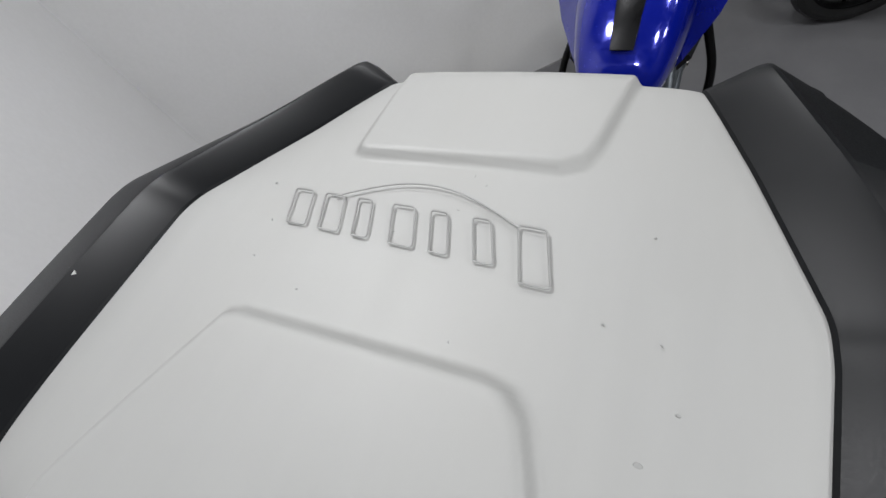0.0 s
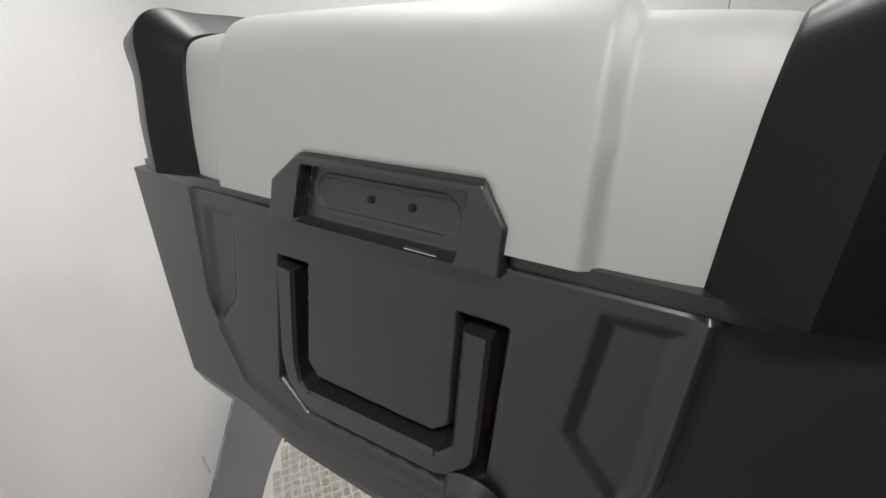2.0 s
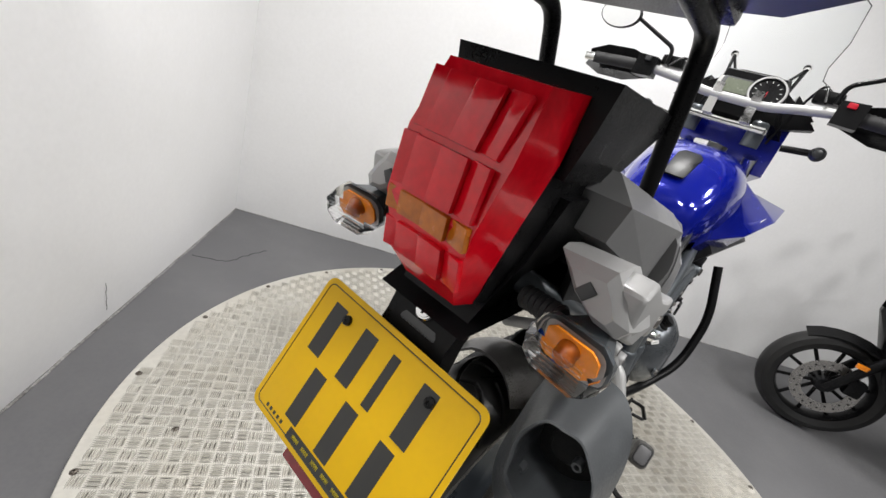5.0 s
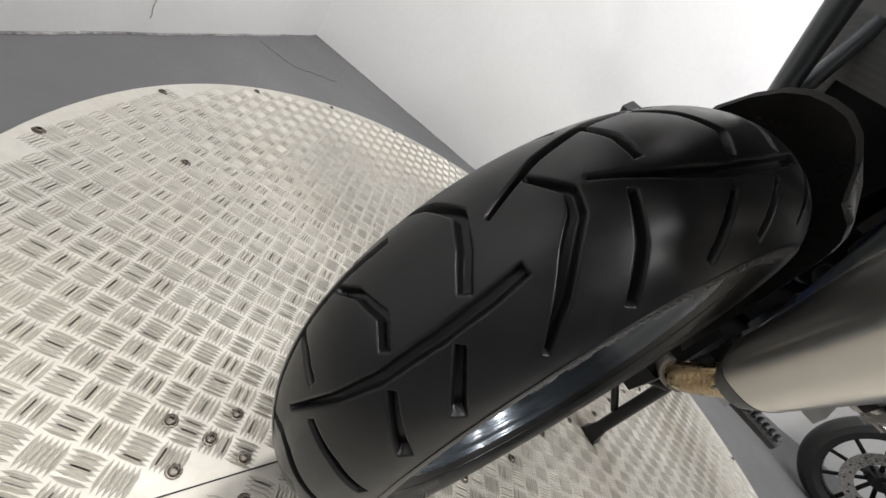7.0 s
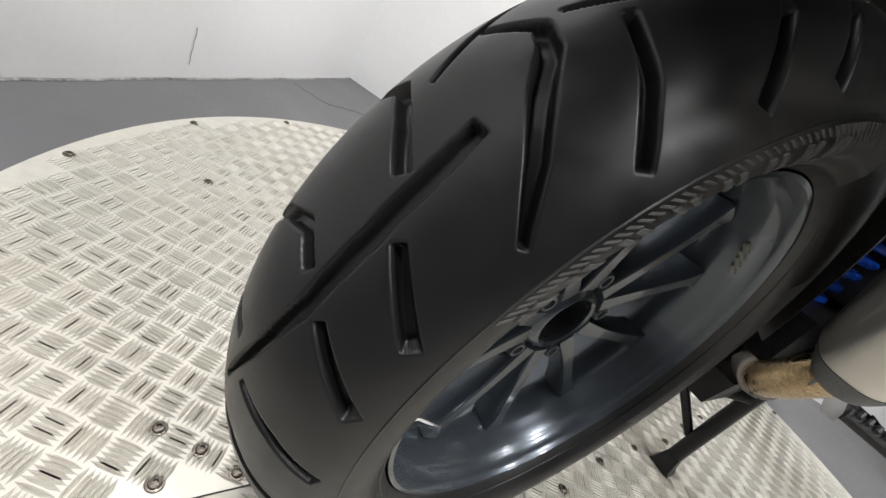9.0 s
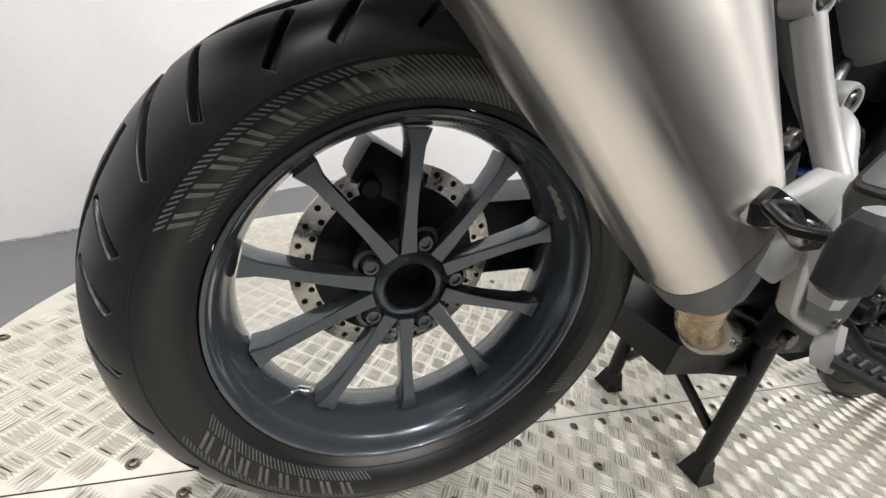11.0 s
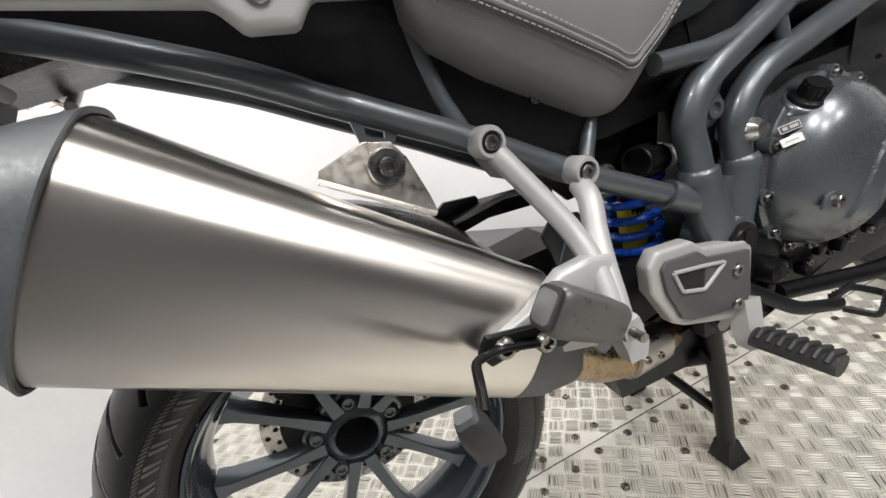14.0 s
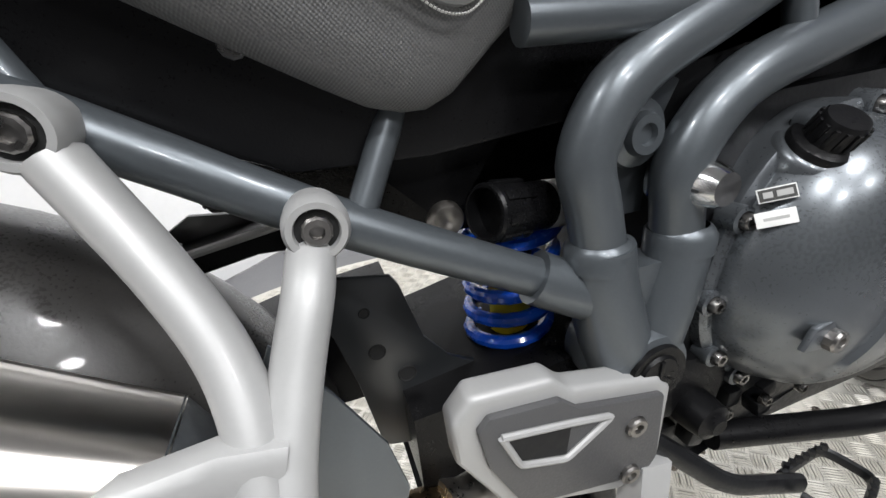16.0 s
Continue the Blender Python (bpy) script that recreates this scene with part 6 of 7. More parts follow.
def cover_dome():
    """A deep dome; its front right part is cut into a flat raised panel."""
    rings, cols = 34, 96
    verts, faces = [], []
    panel = [(-0.045, -0.150), (-0.040, -0.062), (0.000, 0.010), (0.036, 0.060), (0.052, 0.082), (0.095, 0.055), (0.110, 0.0), (0.20, -0.04), (0.15, -0.2)]
    for i in range(rings + 1):
        q = 1 - i / rings
        for k in range(cols):
            a = 2 * math.pi * k / cols
            r = cover_rim(a) * 0.965 * math.sin(q * math.pi / 2) if i else cover_rim(a) * 0.965
            u, v = r * math.cos(a), r * math.sin(a)
            rr = r / (cover_rim(a) * 0.965)
            h = 0.012 + 0.066 * max(0.0, 1 - rr ** 3.4) ** 0.62
            flat = 0.086 - 0.30 * max(0.0, u - 0.005) + 0.10 * min(0.0, v)
            h = min(h, flat) if h < flat + 0.03 else flat
            d = float(inside_distance(np.array([u]), np.array([v]), panel)[0])
            h += 0.0045 * float(ramp(np.array([d]), 0.0, 0.004)[0]) * (1 if rr < 0.97 else 0)
            verts.append(CC + Vector((u, -h, v)))
    for i in range(rings):
        for k in range(cols):
            j = (k + 1) % cols
            faces.append((i * cols + k, i * cols + j, (i + 1) * cols + j, (i + 1) * cols + k))
    return verts, faces


cover = part("clutch_cover", bm_of(*cover_dome()), ENGINE, engine, "dark metallic grey clutch cover", sharp=30)
flange = [[CC + Vector((cover_rim(a) * s * math.cos(a), -h, cover_rim(a) * s * math.sin(a))) for a in [2 * math.pi * k / 64 for k in range(64)]] for s, h in ((1.03, -0.03), (1.045, 0.004), (1.04, 0.009), (1.0, 0.013), (0.955, 0.013))]
part("cover_flange", loft(flange), ENGINE, cover, sharp=40)
for a in (20, 55, 82, 108, 150, 186, 216, 240, 270, 300, 335):
    ra = radians(a)
    q = CC + Vector((cover_rim(ra) * math.cos(ra), -0.006, cover_rim(ra) * math.sin(ra)))
    part("bolt_boss", lathe([(0.0125, -0.006), (0.0115, 0.010), (0.008, 0.011)], wheel_pose(q), 16), ENGINE, cover)
    part("cover_bolt", screw(q + Vector((0, -0.011, 0)), (0, -1, 0), 0.0070, 0.006), STEEL_BOLT, cover)
for u, v, h, r in ((-0.064, -0.026, 0.0735, 0.0095), (0.060, 0.066, 0.050, 0.007)):
    part("inner_bolt", screw(CC + Vector((u, -h, v)), (0, -1, 0), r, 0.006), STEEL_BOLT, cover)
part("bolt_ear", bevelled(prism([(-0.026, -0.006), (-0.018, 0.012), (0.0, 0.016), (0.016, 0.008), (0.016, -0.012)], 0.006, Matrix.Translation(CC + Vector((-0.064, -0.066, -0.026))) @ SIDE), 0.002, 2), ENGINE, cover)
cap_c, cap_d = CC + Vector((-0.046, -0.020, 0.108)), Vector((-0.10, -0.55, 0.83)).normalized()
cm = frame_of(cap_c, cap_d.orthogonal(), cap_d.cross(cap_d.orthogonal()))
part("cap_seat", lathe([(0.032, -0.02), (0.029, -0.004), (0.025, 0.0), (0.020, 0.001)], cm, 28), ENGINE, cover)
oil_cap = part("oil_cap", lathe([(0.024, -0.010), (0.024, 0.003), (0.0225, 0.0055), (0.0165, 0.008), (0.0155, 0.024), (0.0140, 0.027), (0, 0.027)], cm, 28), BLACK, cover, "black plastic oil filler cap")
for k in range(14):
    part("cap_grip", box((0.0025, 0.0035, 0.015), cm @ Matrix.Rotation(radians(k * 360 / 14), 4, "Z") @ pose(0.0162, 0, 0.0165), 0.0008), BLACK, oil_cap)
label_n = Vector((-0.58, -0.72, 0.38)).normalized()
label_x = Vector((0.95, -0.30, 0.12))
label_x = (label_x - label_n * label_x.dot(label_n)).normalized()
lm = frame_of((0.6770, -0.1730, 0.6100), label_x, label_n.cross(label_x))
sticker = part("engine_label", box((0.025, 0.0105, 0.0012), lm @ pose(0, 0.009, 0.0), 0.0004), LABEL, cover, "small black and white oil label")
part("label_panel", box((0.0232, 0.0088, 0.0006), lm @ pose(0, 0.009, 0.0006)), INK, sticker)
for lx_, lw_ in ((-0.006, 0.006), (0.0045, 0.010)):
    part("label_bar", box((lw_, 0.0045, 0.0006), lm @ pose(lx_, 0.009, 0.0010)), GROOVE, sticker)
sticker = part("engine_label", box((0.026, 0.0115, 0.0012), lm @ pose(-0.004, -0.0085, 0.0), 0.0004), LABEL, cover, "small white label with a dark bar")
part("label_bar", box((0.016, 0.0022, 0.0006), lm @ pose(-0.004, -0.0085, 0.0006)), GROOVE, sticker)
part("breather_pipe", tube(round_line([(0.86, -0.17, 0.672), (0.93, -0.17, 0.668), (0.94, -0.17, 0.615)], 0.015), 0.004, 8), ENGINE_DARK, engine)
part("starter_boss", lathe([(0, 0.02), (0.012, 0.02), (0.016, 0.012), (0.02, 0.0), (0.024, -0.03)], wheel_pose((0.625, -0.15, 0.630)), 20), CHROME, engine)
bm = bmesh.new()
rng = random.Random(4)
for k in range(26):
    x, z = 0.95 + rng.random() * 0.16, 0.42 + rng.random() * 0.40
    box((0.03 + 0.04 * rng.random(), 0.02 + 0.03 * rng.random(), 0.012 + 0.02 * rng.random()), pose(x, -0.125 - 0.02 * rng.random(), z, 0, rng.uniform(-15, 15), 0), 0.004, bm)
part("casting_rib", bm, ENGINE_DARK, engine)["kind"] = "stuff"
bm = bmesh.new()
for k in range(16):
    x = 0.64 + 0.03 * k
    box((0.02, 0.02, 0.022), pose(x, -0.14 - 0.01 * math.sin(k * 2.0), 0.372 - 0.008 * math.sin(k * 1.7), 0, 20 * math.sin(k), 0), 0.004, bm)
part("sump_rib", bm, ENGINE_DARK, engine)["kind"] = "stuff"
for k in range(6):
    part("sump_bolt", screw((0.70 + 0.055 * k, -0.158, 0.385 - 0.004 * (k % 3)), (0, -1, 0), 0.006, 0.006), STEEL_BOLT, engine)
for k in range(5):
    part("head_screw", screw((0.985 + 0.012 * (k % 2), -0.150, 0.58 + 0.05 * k), (0, -1, 0), 0.007, 0.007), STEEL_BOLT, engine)
# crash bar
for sy in (1, -1):
    bar = round_line([(0.70, -0.15 * sy, 0.345), (0.92, -0.20 * sy, 0.325), (1.06, -0.265 * sy, 0.42), (1.13, -0.265 * sy, 0.60), (1.16, -0.20 * sy, 0.78)], 0.07, 8)
    part("crash_bar", tube(bar, 0.0145, 16), BLACK, bike, "black tubular engine bar")
part("skid_plate", bevelled(loft([[(0.72, y, 0.26) for y in (-0.11, 0.11)] + [(1.12, y, 0.33) for y in (0.10, -0.10)], [(0.70, y, 0.30) for y in (-0.14, 0.14)] + [(1.16, y, 0.40) for y in (0.12, -0.12)]]), 0.01, 2), ENGINE_DARK, bike, "dark engine guard")

# seat: vinyl top with a textured skirt
def seat_section(x, low, top, half_low, half_top, crown):
    ring = [(x, -(half_low - 0.018), low), (x, -(half_low - 0.006), low + 0.003)]
    for t in np.linspace(0.06, 1, 8):
        y = half_low + (half_top - half_low) * t + 0.016 * math.sin(math.pi * t)
        ring.append((x, -y, low + (top - low) * t))
    for a in np.linspace(0.12, 0.88, 7):
        ring.append((x, -half_top * math.cos(math.pi * a), top + crown * math.sin(math.pi * a)))
    for t in np.linspace(1, 0.06, 8):
        y = half_low + (half_top - half_low) * t + 0.016 * math.sin(math.pi * t)
        ring.append((x, y, low + (top - low) * t))
    return ring + [(x, half_low - 0.006, low + 0.003), (x, half_low - 0.018, low)]


seat_rows = [(0.195, 0.845, 0.960, 0.124, 0.140, 0.03), (0.215, 0.815, 0.955, 0.126, 0.142, 0.03), (0.27, 0.776, 0.930, 0.126, 0.145, 0.03), (0.33, 0.742, 0.905, 0.125, 0.146, 0.03), (0.375, 0.717, 0.895, 0.122, 0.145, 0.028), (0.400, 0.704, 0.890, 0.120, 0.144, 0.027), (0.420, 0.6985, 0.888, 0.119, 0.143, 0.026), (0.438, 0.6985, 0.886, 0.117, 0.140, 0.026), (0.453, 0.705, 0.886, 0.117, 0.138, 0.026), (0.466, 0.716, 0.886, 0.116, 0.135, 0.026), (0.482, 0.730, 0.887, 0.115, 0.131, 0.026), (0.51, 0.752, 0.890, 0.112, 0.124, 0.026), (0.57, 0.793, 0.902, 0.100, 0.108, 0.026), (0.635, 0.832, 0.925, 0.085, 0.090, 0.024)]
part("rider_seat", loft([seat_section(*r) for r in seat_rows]), SEAT_SIDE, bike, "dark grey seat with a textured skirt", sharp=50)


def seat_panel():
    """The smooth side panel of the seat, bounded below by its piping."""
    rows = []
    for x, low, top, hl, ht, cr in seat_rows[1:-1]:
        edge = float(np.interp(x, [0.21, 0.30, 0.40, 0.447, 0.50, 0.56, 0.64], [0.872, 0.826, 0.775, 0.751, 0.782, 0.832, 0.888]))
        row = []
        for t in np.linspace(max(0, min(0.93, (edge - low) / (top - low))), 1, 7):
            y = hl + (ht - hl) * t + 0.016 * math.sin(math.pi * t) + 0.0022
            row.append((x, -y, low + (top - low) * t))
        rows.append(row)
    return rows


pan = seat_panel()
part("seat_panel", loft([[*r, *[(q[0], q[1] + 0.004, q[2]) for q in r[::-1]]] for r in pan]), SEAT, bike, "smooth grey vinyl side panel", sharp=50)
edge_line = smooth_line([(r[0][0], r[0][1] - 0.001, r[0][2]) for r in pan], 8)
part("piping", tube([q + Vector((0, 0.0, -0.0015)) for q in edge_line], 0.0030, 8), SEAT, bike)
bm = bmesh.new()
for off in (0.007, -0.008):
    for a, b in zip(edge_line[::1], edge_line[1::1]):
        n = max(1, int((b - a).length / 0.006))
        for k in range(n):
            p0_, p1_ = a.lerp(b, (k + 0.15) / n), a.lerp(b, (k + 0.75) / n)
            tube([p0_ + Vector((0, -0.0016, off)), p1_ + Vector((0, -0.0016, off))], 0.0007, 5, bm, False)
part("stitching", bm, THREAD, bike, "pale double stitching")
part("pillion_seat", bevelled(loft([[(-0.12, y, 0.985) for y in (-0.11, 0.11)] + [(0.22, y, 0.87) for y in (0.125, -0.125)], [(-0.13, y, 1.03) for y in (-0.12, 0.12)] + [(0.23, y, 0.975) for y in (0.135, -0.135)], [(-0.11, y, 1.055) for y in (-0.09, 0.09)] + [(0.21, y, 1.00) for y in (0.11, -0.11)]]), 0.018, 3), SEAT, bike, "dark grey pillion seat")
# dark panels behind the seat and frame
part("side_panel", side_prism([(-0.13, 0.955), (-0.12, 0.898), (0.04, 0.826), (0.17, 0.752), (0.35, 0.670), (0.44, 0.668), (0.56, 0.680), (0.62, 0.74), (0.66, 0.83)], -0.088, 0.010, 0.004), BLACK, bike, "black inner side panel")
part("battery_box", bevelled(loft([[(0.34, y, 0.63) for y in (-0.03, 0.07)] + [(0.46, y, 0.60) for y in (0.07, -0.06)], [(0.22, y, 0.84) for y in (-0.085, 0.085)] + [(0.62, y, 0.84) for y in (0.085, -0.085)]]), 0.02, 2), BLACK, bike, "black airbox and battery housing")
for q in ((0.335, -0.102, 0.742), (0.360, -0.102, 0.736)):
    part("panel_screw", screw(q, (0, -1, 0), 0.0075, 0.004), STEEL_BOLT, bike)
part("tank_panel", side_prism([(0.52, 0.775), (0.60, 0.79), (0.72, 0.86), (0.80, 0.93), (0.70, 0.93), (0.60, 0.855)], -0.100, 0.012, 0.005), CASE, bike, "dark grey plastic tank panel")
part("airbox", bevelled(loft([[(0.60, y, 0.70) for y in (-0.10, 0.10)] + [(0.92, y, 0.76) for y in (0.10, -0.10)], [(0.56, y, 0.86) for y in (-0.10, 0.10)] + [(1.0, y, 0.92) for y in (0.12, -0.12)]]), 0.02, 2), ENGINE_DARK, bike, "black airbox")
# silver grab rail with its bolt, both sides
for sy in (1, -1):
    y = -0.150 * sy
    poly = [(-0.20, 0.978), (-0.19, 0.930), (-0.10, 0.890), (0.035, 0.868), (0.052, 0.846), (0.092, 0.842), (0.108, 0.862), (0.165, 0.856), (0.168, 0.885), (0.10, 0.895), (-0.02, 0.930), (-0.16, 0.985)]
    bm = prism(poly, 0.030, Matrix.Translation((0, y if sy > 0 else y + 0.030, 0)) @ SIDE, 0.008, None, 3)
    rail = part("grab_rail", bm, SILVER, bike, "silver painted grab rail")
    part("rail_bolt", screw((0.070, y - 0.030 * sy if sy > 0 else y, 0.871), (0, -sy, 0), 0.011, 0.004), STEEL_BOLT, rail)
    face = [(-0.094, 0.984), (-0.122, 0.952), (-0.150, 0.934), (-0.174, 0.931), (-0.181, 0.944), (-0.168, 0.966), (-0.150, 0.988)]
    rings = [[(x, sy * (-0.140 + (yy + 0.140) * k), 0.957 + (zz - 0.957) * k + dz) for yy, zz in face] for x, k, dz in ((-0.206, 0.60, 0.0), (-0.198, 0.96, 0.0), (-0.170, 1.08, -0.004), (-0.120, 1.12, -0.012))]
    end = part("pannier_lug", loft(rings), SILVER, rail, sharp=20)
    # no hollow here: a dark block on the face gives the recess's shade
    part("lug_recess_shade", box((0.004, 0.013, 0.016), pose(-0.2060, -0.134 * sy, 0.960, 35 * sy, 0, 0), 0.001), CASE, end, "dark patch as the shade of a recess in the rail's end")


# ---- tank, bars, screen, front wheel ----
def tank_ring(x, zc, hw, hz, low, n=28, power=2.6):
    out = []
    for k in range(n):
        a = 2 * math.pi * k / n
        c, s = math.cos(a), math.sin(a)
        y = math.copysign(abs(c) ** (2 / power), c) * hw
        z = math.copysign(abs(s) ** (2 / power), s) * (hz if s > 0 else low)
        out.append((x, y, zc + z))
    return out


tank = part("fuel_tank", loft([tank_ring(0.635, 0.93, 0.085, 0.045, 0.06), tank_ring(0.66, 0.94, 0.105, 0.070, 0.09), tank_ring(0.74, 0.96, 0.130, 0.115, 0.12), tank_ring(0.84, 0.98, 0.150, 0.145, 0.15), tank_ring(0.94, 0.98, 0.162, 0.160, 0.16), tank_ring(1.04, 0.97, 0.160, 0.165, 0.15), tank_ring(1.12, 0.96, 0.140, 0.150, 0.13), tank_ring(1.16, 0.95, 0.10, 0.10, 0.09)]), BLUE, bike, "glossy blue fuel tank", sharp=60)
part("tank_pad", bevelled(prism([(-0.05, -0.028), (0.075, -0.034), (0.095, -0.020), (0.095, 0.020), (0.075, 0.034), (-0.05, 0.028)], 0.005, frame_of((0.715, 0, 1.056), (0.85, 0, 0.46), (0, 1, 0))), 0.003, 2), BLACK, tank, "black ribbed tank pad")
for sy in (1, -1):
    wing = [[(0.80, -0.12 * sy, 0.86), (0.80, -0.145 * sy, 0.90), (0.80, -0.12 * sy, 1.02)], [(0.95, -0.14 * sy, 0.80), (0.95, -0.215 * sy, 0.93), (0.95, -0.13 * sy, 1.06)], [(1.08, -0.15 * sy, 0.82), (1.08, -0.262 * sy, 0.99), (1.08, -0.12 * sy, 1.085)], [(1.20, -0.12 * sy, 0.88), (1.20, -0.27 * sy, 1.03), (1.20, -0.10 * sy, 1.06)], [(1.30, -0.09 * sy, 0.95), (1.30, -0.20 * sy, 1.03), (1.30, -0.08 * sy, 1.04)]]
    wg = part("tank_wing", bevelled(loft(wing), 0.008, 2, 20), BLUE, tank, "blue side fairing")
    part("wing_mark", box((0.05, 0.002, 0.012), pose(1.055, -0.235 * sy, 0.985, 0, -18, -14 * sy), 0.0005), LABEL, wg, "small white bar")
    part("fairing_inner", bevelled(loft([[(0.86, -0.10 * sy, 0.76), (0.86, -0.17 * sy, 0.86), (0.86, -0.10 * sy, 0.95)], [(1.12, -0.10 * sy, 0.72), (1.12, -0.225 * sy, 0.90), (1.12, -0.10 * sy, 1.0)], [(1.24, -0.08 * sy, 0.84), (1.24, -0.18 * sy, 0.95), (1.24, -0.08 * sy, 1.0)]]), 0.006, 2), ENGINE_DARK, bike, "dark inner fairing")
part("filler_cap", lathe([(0.05, -0.01), (0.05, 0.006), (0.045, 0.009), (0, 0.009)], pose(1.0, 0, 1.142, 0, 3, 0), 32), CHROME, tank, "polished filler cap")
part("top_yoke", bevelled(prism([(-0.05, -0.12), (0.03, -0.13), (0.06, -0.05), (0.06, 0.05), (0.03, 0.13), (-0.05, 0.12), (-0.02, 0)], 0.022, pose(1.095, 0.012, 1.215)), 0.006, 2), CHROME, bike, "bright top yoke")
for y in (-0.045, 0.065):
    part("bar_clamp", bevelled(loft([[(1.03, y - 0.014, 1.235), (1.075, y - 0.014, 1.235), (1.075, y + 0.014, 1.235), (1.03, y + 0.014, 1.235)], [(1.02, y - 0.012, 1.325), (1.06, y - 0.012, 1.325), (1.06, y + 0.012, 1.325), (1.02, y + 0.012, 1.325)]]), 0.005, 2), CHROME, bike, "bright handlebar clamp")
for y in (0.105, -0.085):
    part("fork_top", lathe([(0, 0.03), (0.018, 0.03), (0.024, 0.024), (0.026, 0.0), (0.026, -0.05)], pose(1.10, y, 1.225), 24), FRAME, bike)
BAR = [(0.965, 0.455, 1.300), (1.005, 0.30, 1.315), (1.03, 0.17, 1.305), (1.035, 0.10, 1.290), (1.035, -0.08, 1.288), (1.03, -0.15, 1.303), (1.005, -0.265, 1.315), (0.965, -0.425, 1.300)]
handlebar = part("handlebar", tube(round_line(BAR, 0.06, 6), 0.0135, 16), SILVER, bike, "silver tapered handlebar")
for sy, x0, y0_, y1_ in ((1, 0.98, 0.325, 0.465), (-1, 0.98, -0.290, -0.435)):
    a0, a1 = Vector((1.0, y0_, 1.312)), Vector((0.963, y1_, 1.299))
    rings = []
    for k in range(26):
        q = a0.lerp(a1, k / 25)
        m2 = frame_of(q, (0, 0, 1), (a1 - a0).cross(Vector((0, 0, 1))))
        r = 0.0190 if k % 2 else 0.0172
        rings.append([m2 @ Vector((r * math.cos(j * math.pi / 9), r * math.sin(j * math.pi / 9), 0)) for j in range(18)])
    gm = loft(rings)
    grip = part("grip", gm, SOFTRUBBER, bike, "ribbed black rubber grip")
    part("bar_end", tube([(0.963, y1_, 1.299), (0.958, y1_ + 0.03 * sy, 1.297)], 0.013, 14), CHROME, grip)
    part("switch_housing", bevelled(loft([[(0.985, y0_ - 0.060 * sy, 1.285), (1.04, y0_ - 0.060 * sy, 1.285), (1.04, y0_ - 0.06 * sy, 1.345), (0.985, y0_ - 0.060 * sy, 1.345)], [(0.97, y0_, 1.28), (1.03, y0_, 1.28), (1.03, y0_, 1.345), (0.97, y0_, 1.345)]]), 0.010, 2), BLACK, bike, "black switch housing")
    part("switch_button", box((0.012, 0.02, 0.014), pose(0.972, y0_ - 0.035 * sy, 1.334), 0.003), REDBTN if sy < 0 else CASE, bike)
    guard_rings = []
    for t, hz in ((0.0, 0.03), (0.35, 0.052), (0.75, 0.050), (1.0, 0.026)):
        cx, cy, cz = 1.06 - 0.045 * t, y0_ - 0.03 * sy + (y1_ - y0_ + 0.075 * sy) * t, 1.315 - 0.012 * t
        guard_rings.append([(cx, cy, cz - hz), (cx + 0.022, cy, cz - hz * 0.5), (cx + 0.024, cy, cz + hz * 0.6), (cx, cy, cz + hz), (cx - 0.006, cy, cz + hz), (cx + 0.012, cy, cz), (cx - 0.006, cy, cz - hz)])
    part("hand_protector", loft(guard_rings), BLACK, bike, "black plastic lever protector")
    part("lever", tube(round_line([(1.03, y0_ - 0.03 * sy, 1.31), (1.045, y0_ + 0.03 * sy, 1.312), (1.02, y1_, 1.300)], 0.02), 0.006, 10, None, True, 0.6), ENGINE_DARK, bike, "dark lever")
    part("reservoir", box((0.06, 0.07, 0.035), pose(1.065, y0_ - 0.09 * sy, 1.352), 0.010), BLACK, bike, "black fluid reservoir")
# mirrors
for sy, c, root, rx, rz in ((1, (1.00, 0.455, 1.453), (1.02, 0.243, 1.335), 0.072, 0.045), (-1, (1.00, -0.405, 1.472), (1.02, -0.222, 1.335), 0.072, 0.045)):
    c = Vector(c)
    m = frame_of(c, (0, 1, 0.0) if sy > 0 else (-0.16, 1, -0.33), (-0.05, 0, 1))
    shell = lambda s, h: [m @ Vector((rx * s * math.cos(2 * math.pi * k / 36), rz * s * math.sin(2 * math.pi * k / 36), h)) for k in range(36)]
    body = part("mirror", loft([shell(0.97, 0.0), shell(1.0, -0.003), shell(1.02, -0.010), shell(0.9, -0.028), shell(0.5, -0.040)] if m.col[2].x < 0 else [shell(0.97, 0.0), shell(1.0, 0.003), shell(1.02, 0.010), shell(0.9, 0.028), shell(0.5, 0.040)]), BLACK, bike, "oval rear-view mirror")
    part("mirror_glass", loft([shell(0.93, -0.0015 if m.col[2].x > 0 else 0.0015), shell(0.93, 0.0002 if m.col[2].x > 0 else -0.0002)]), MIRROR, body, "mirror glass")
    stem_end = c + Vector((0.012, -sy * rx * 0.95, -0.004 if sy > 0 else -0.03))
    part("mirror_stem", tube(round_line([root, (1.02, root[1], 1.385), stem_end], 0.02, 5), 0.0065, 12), BLACK, body)
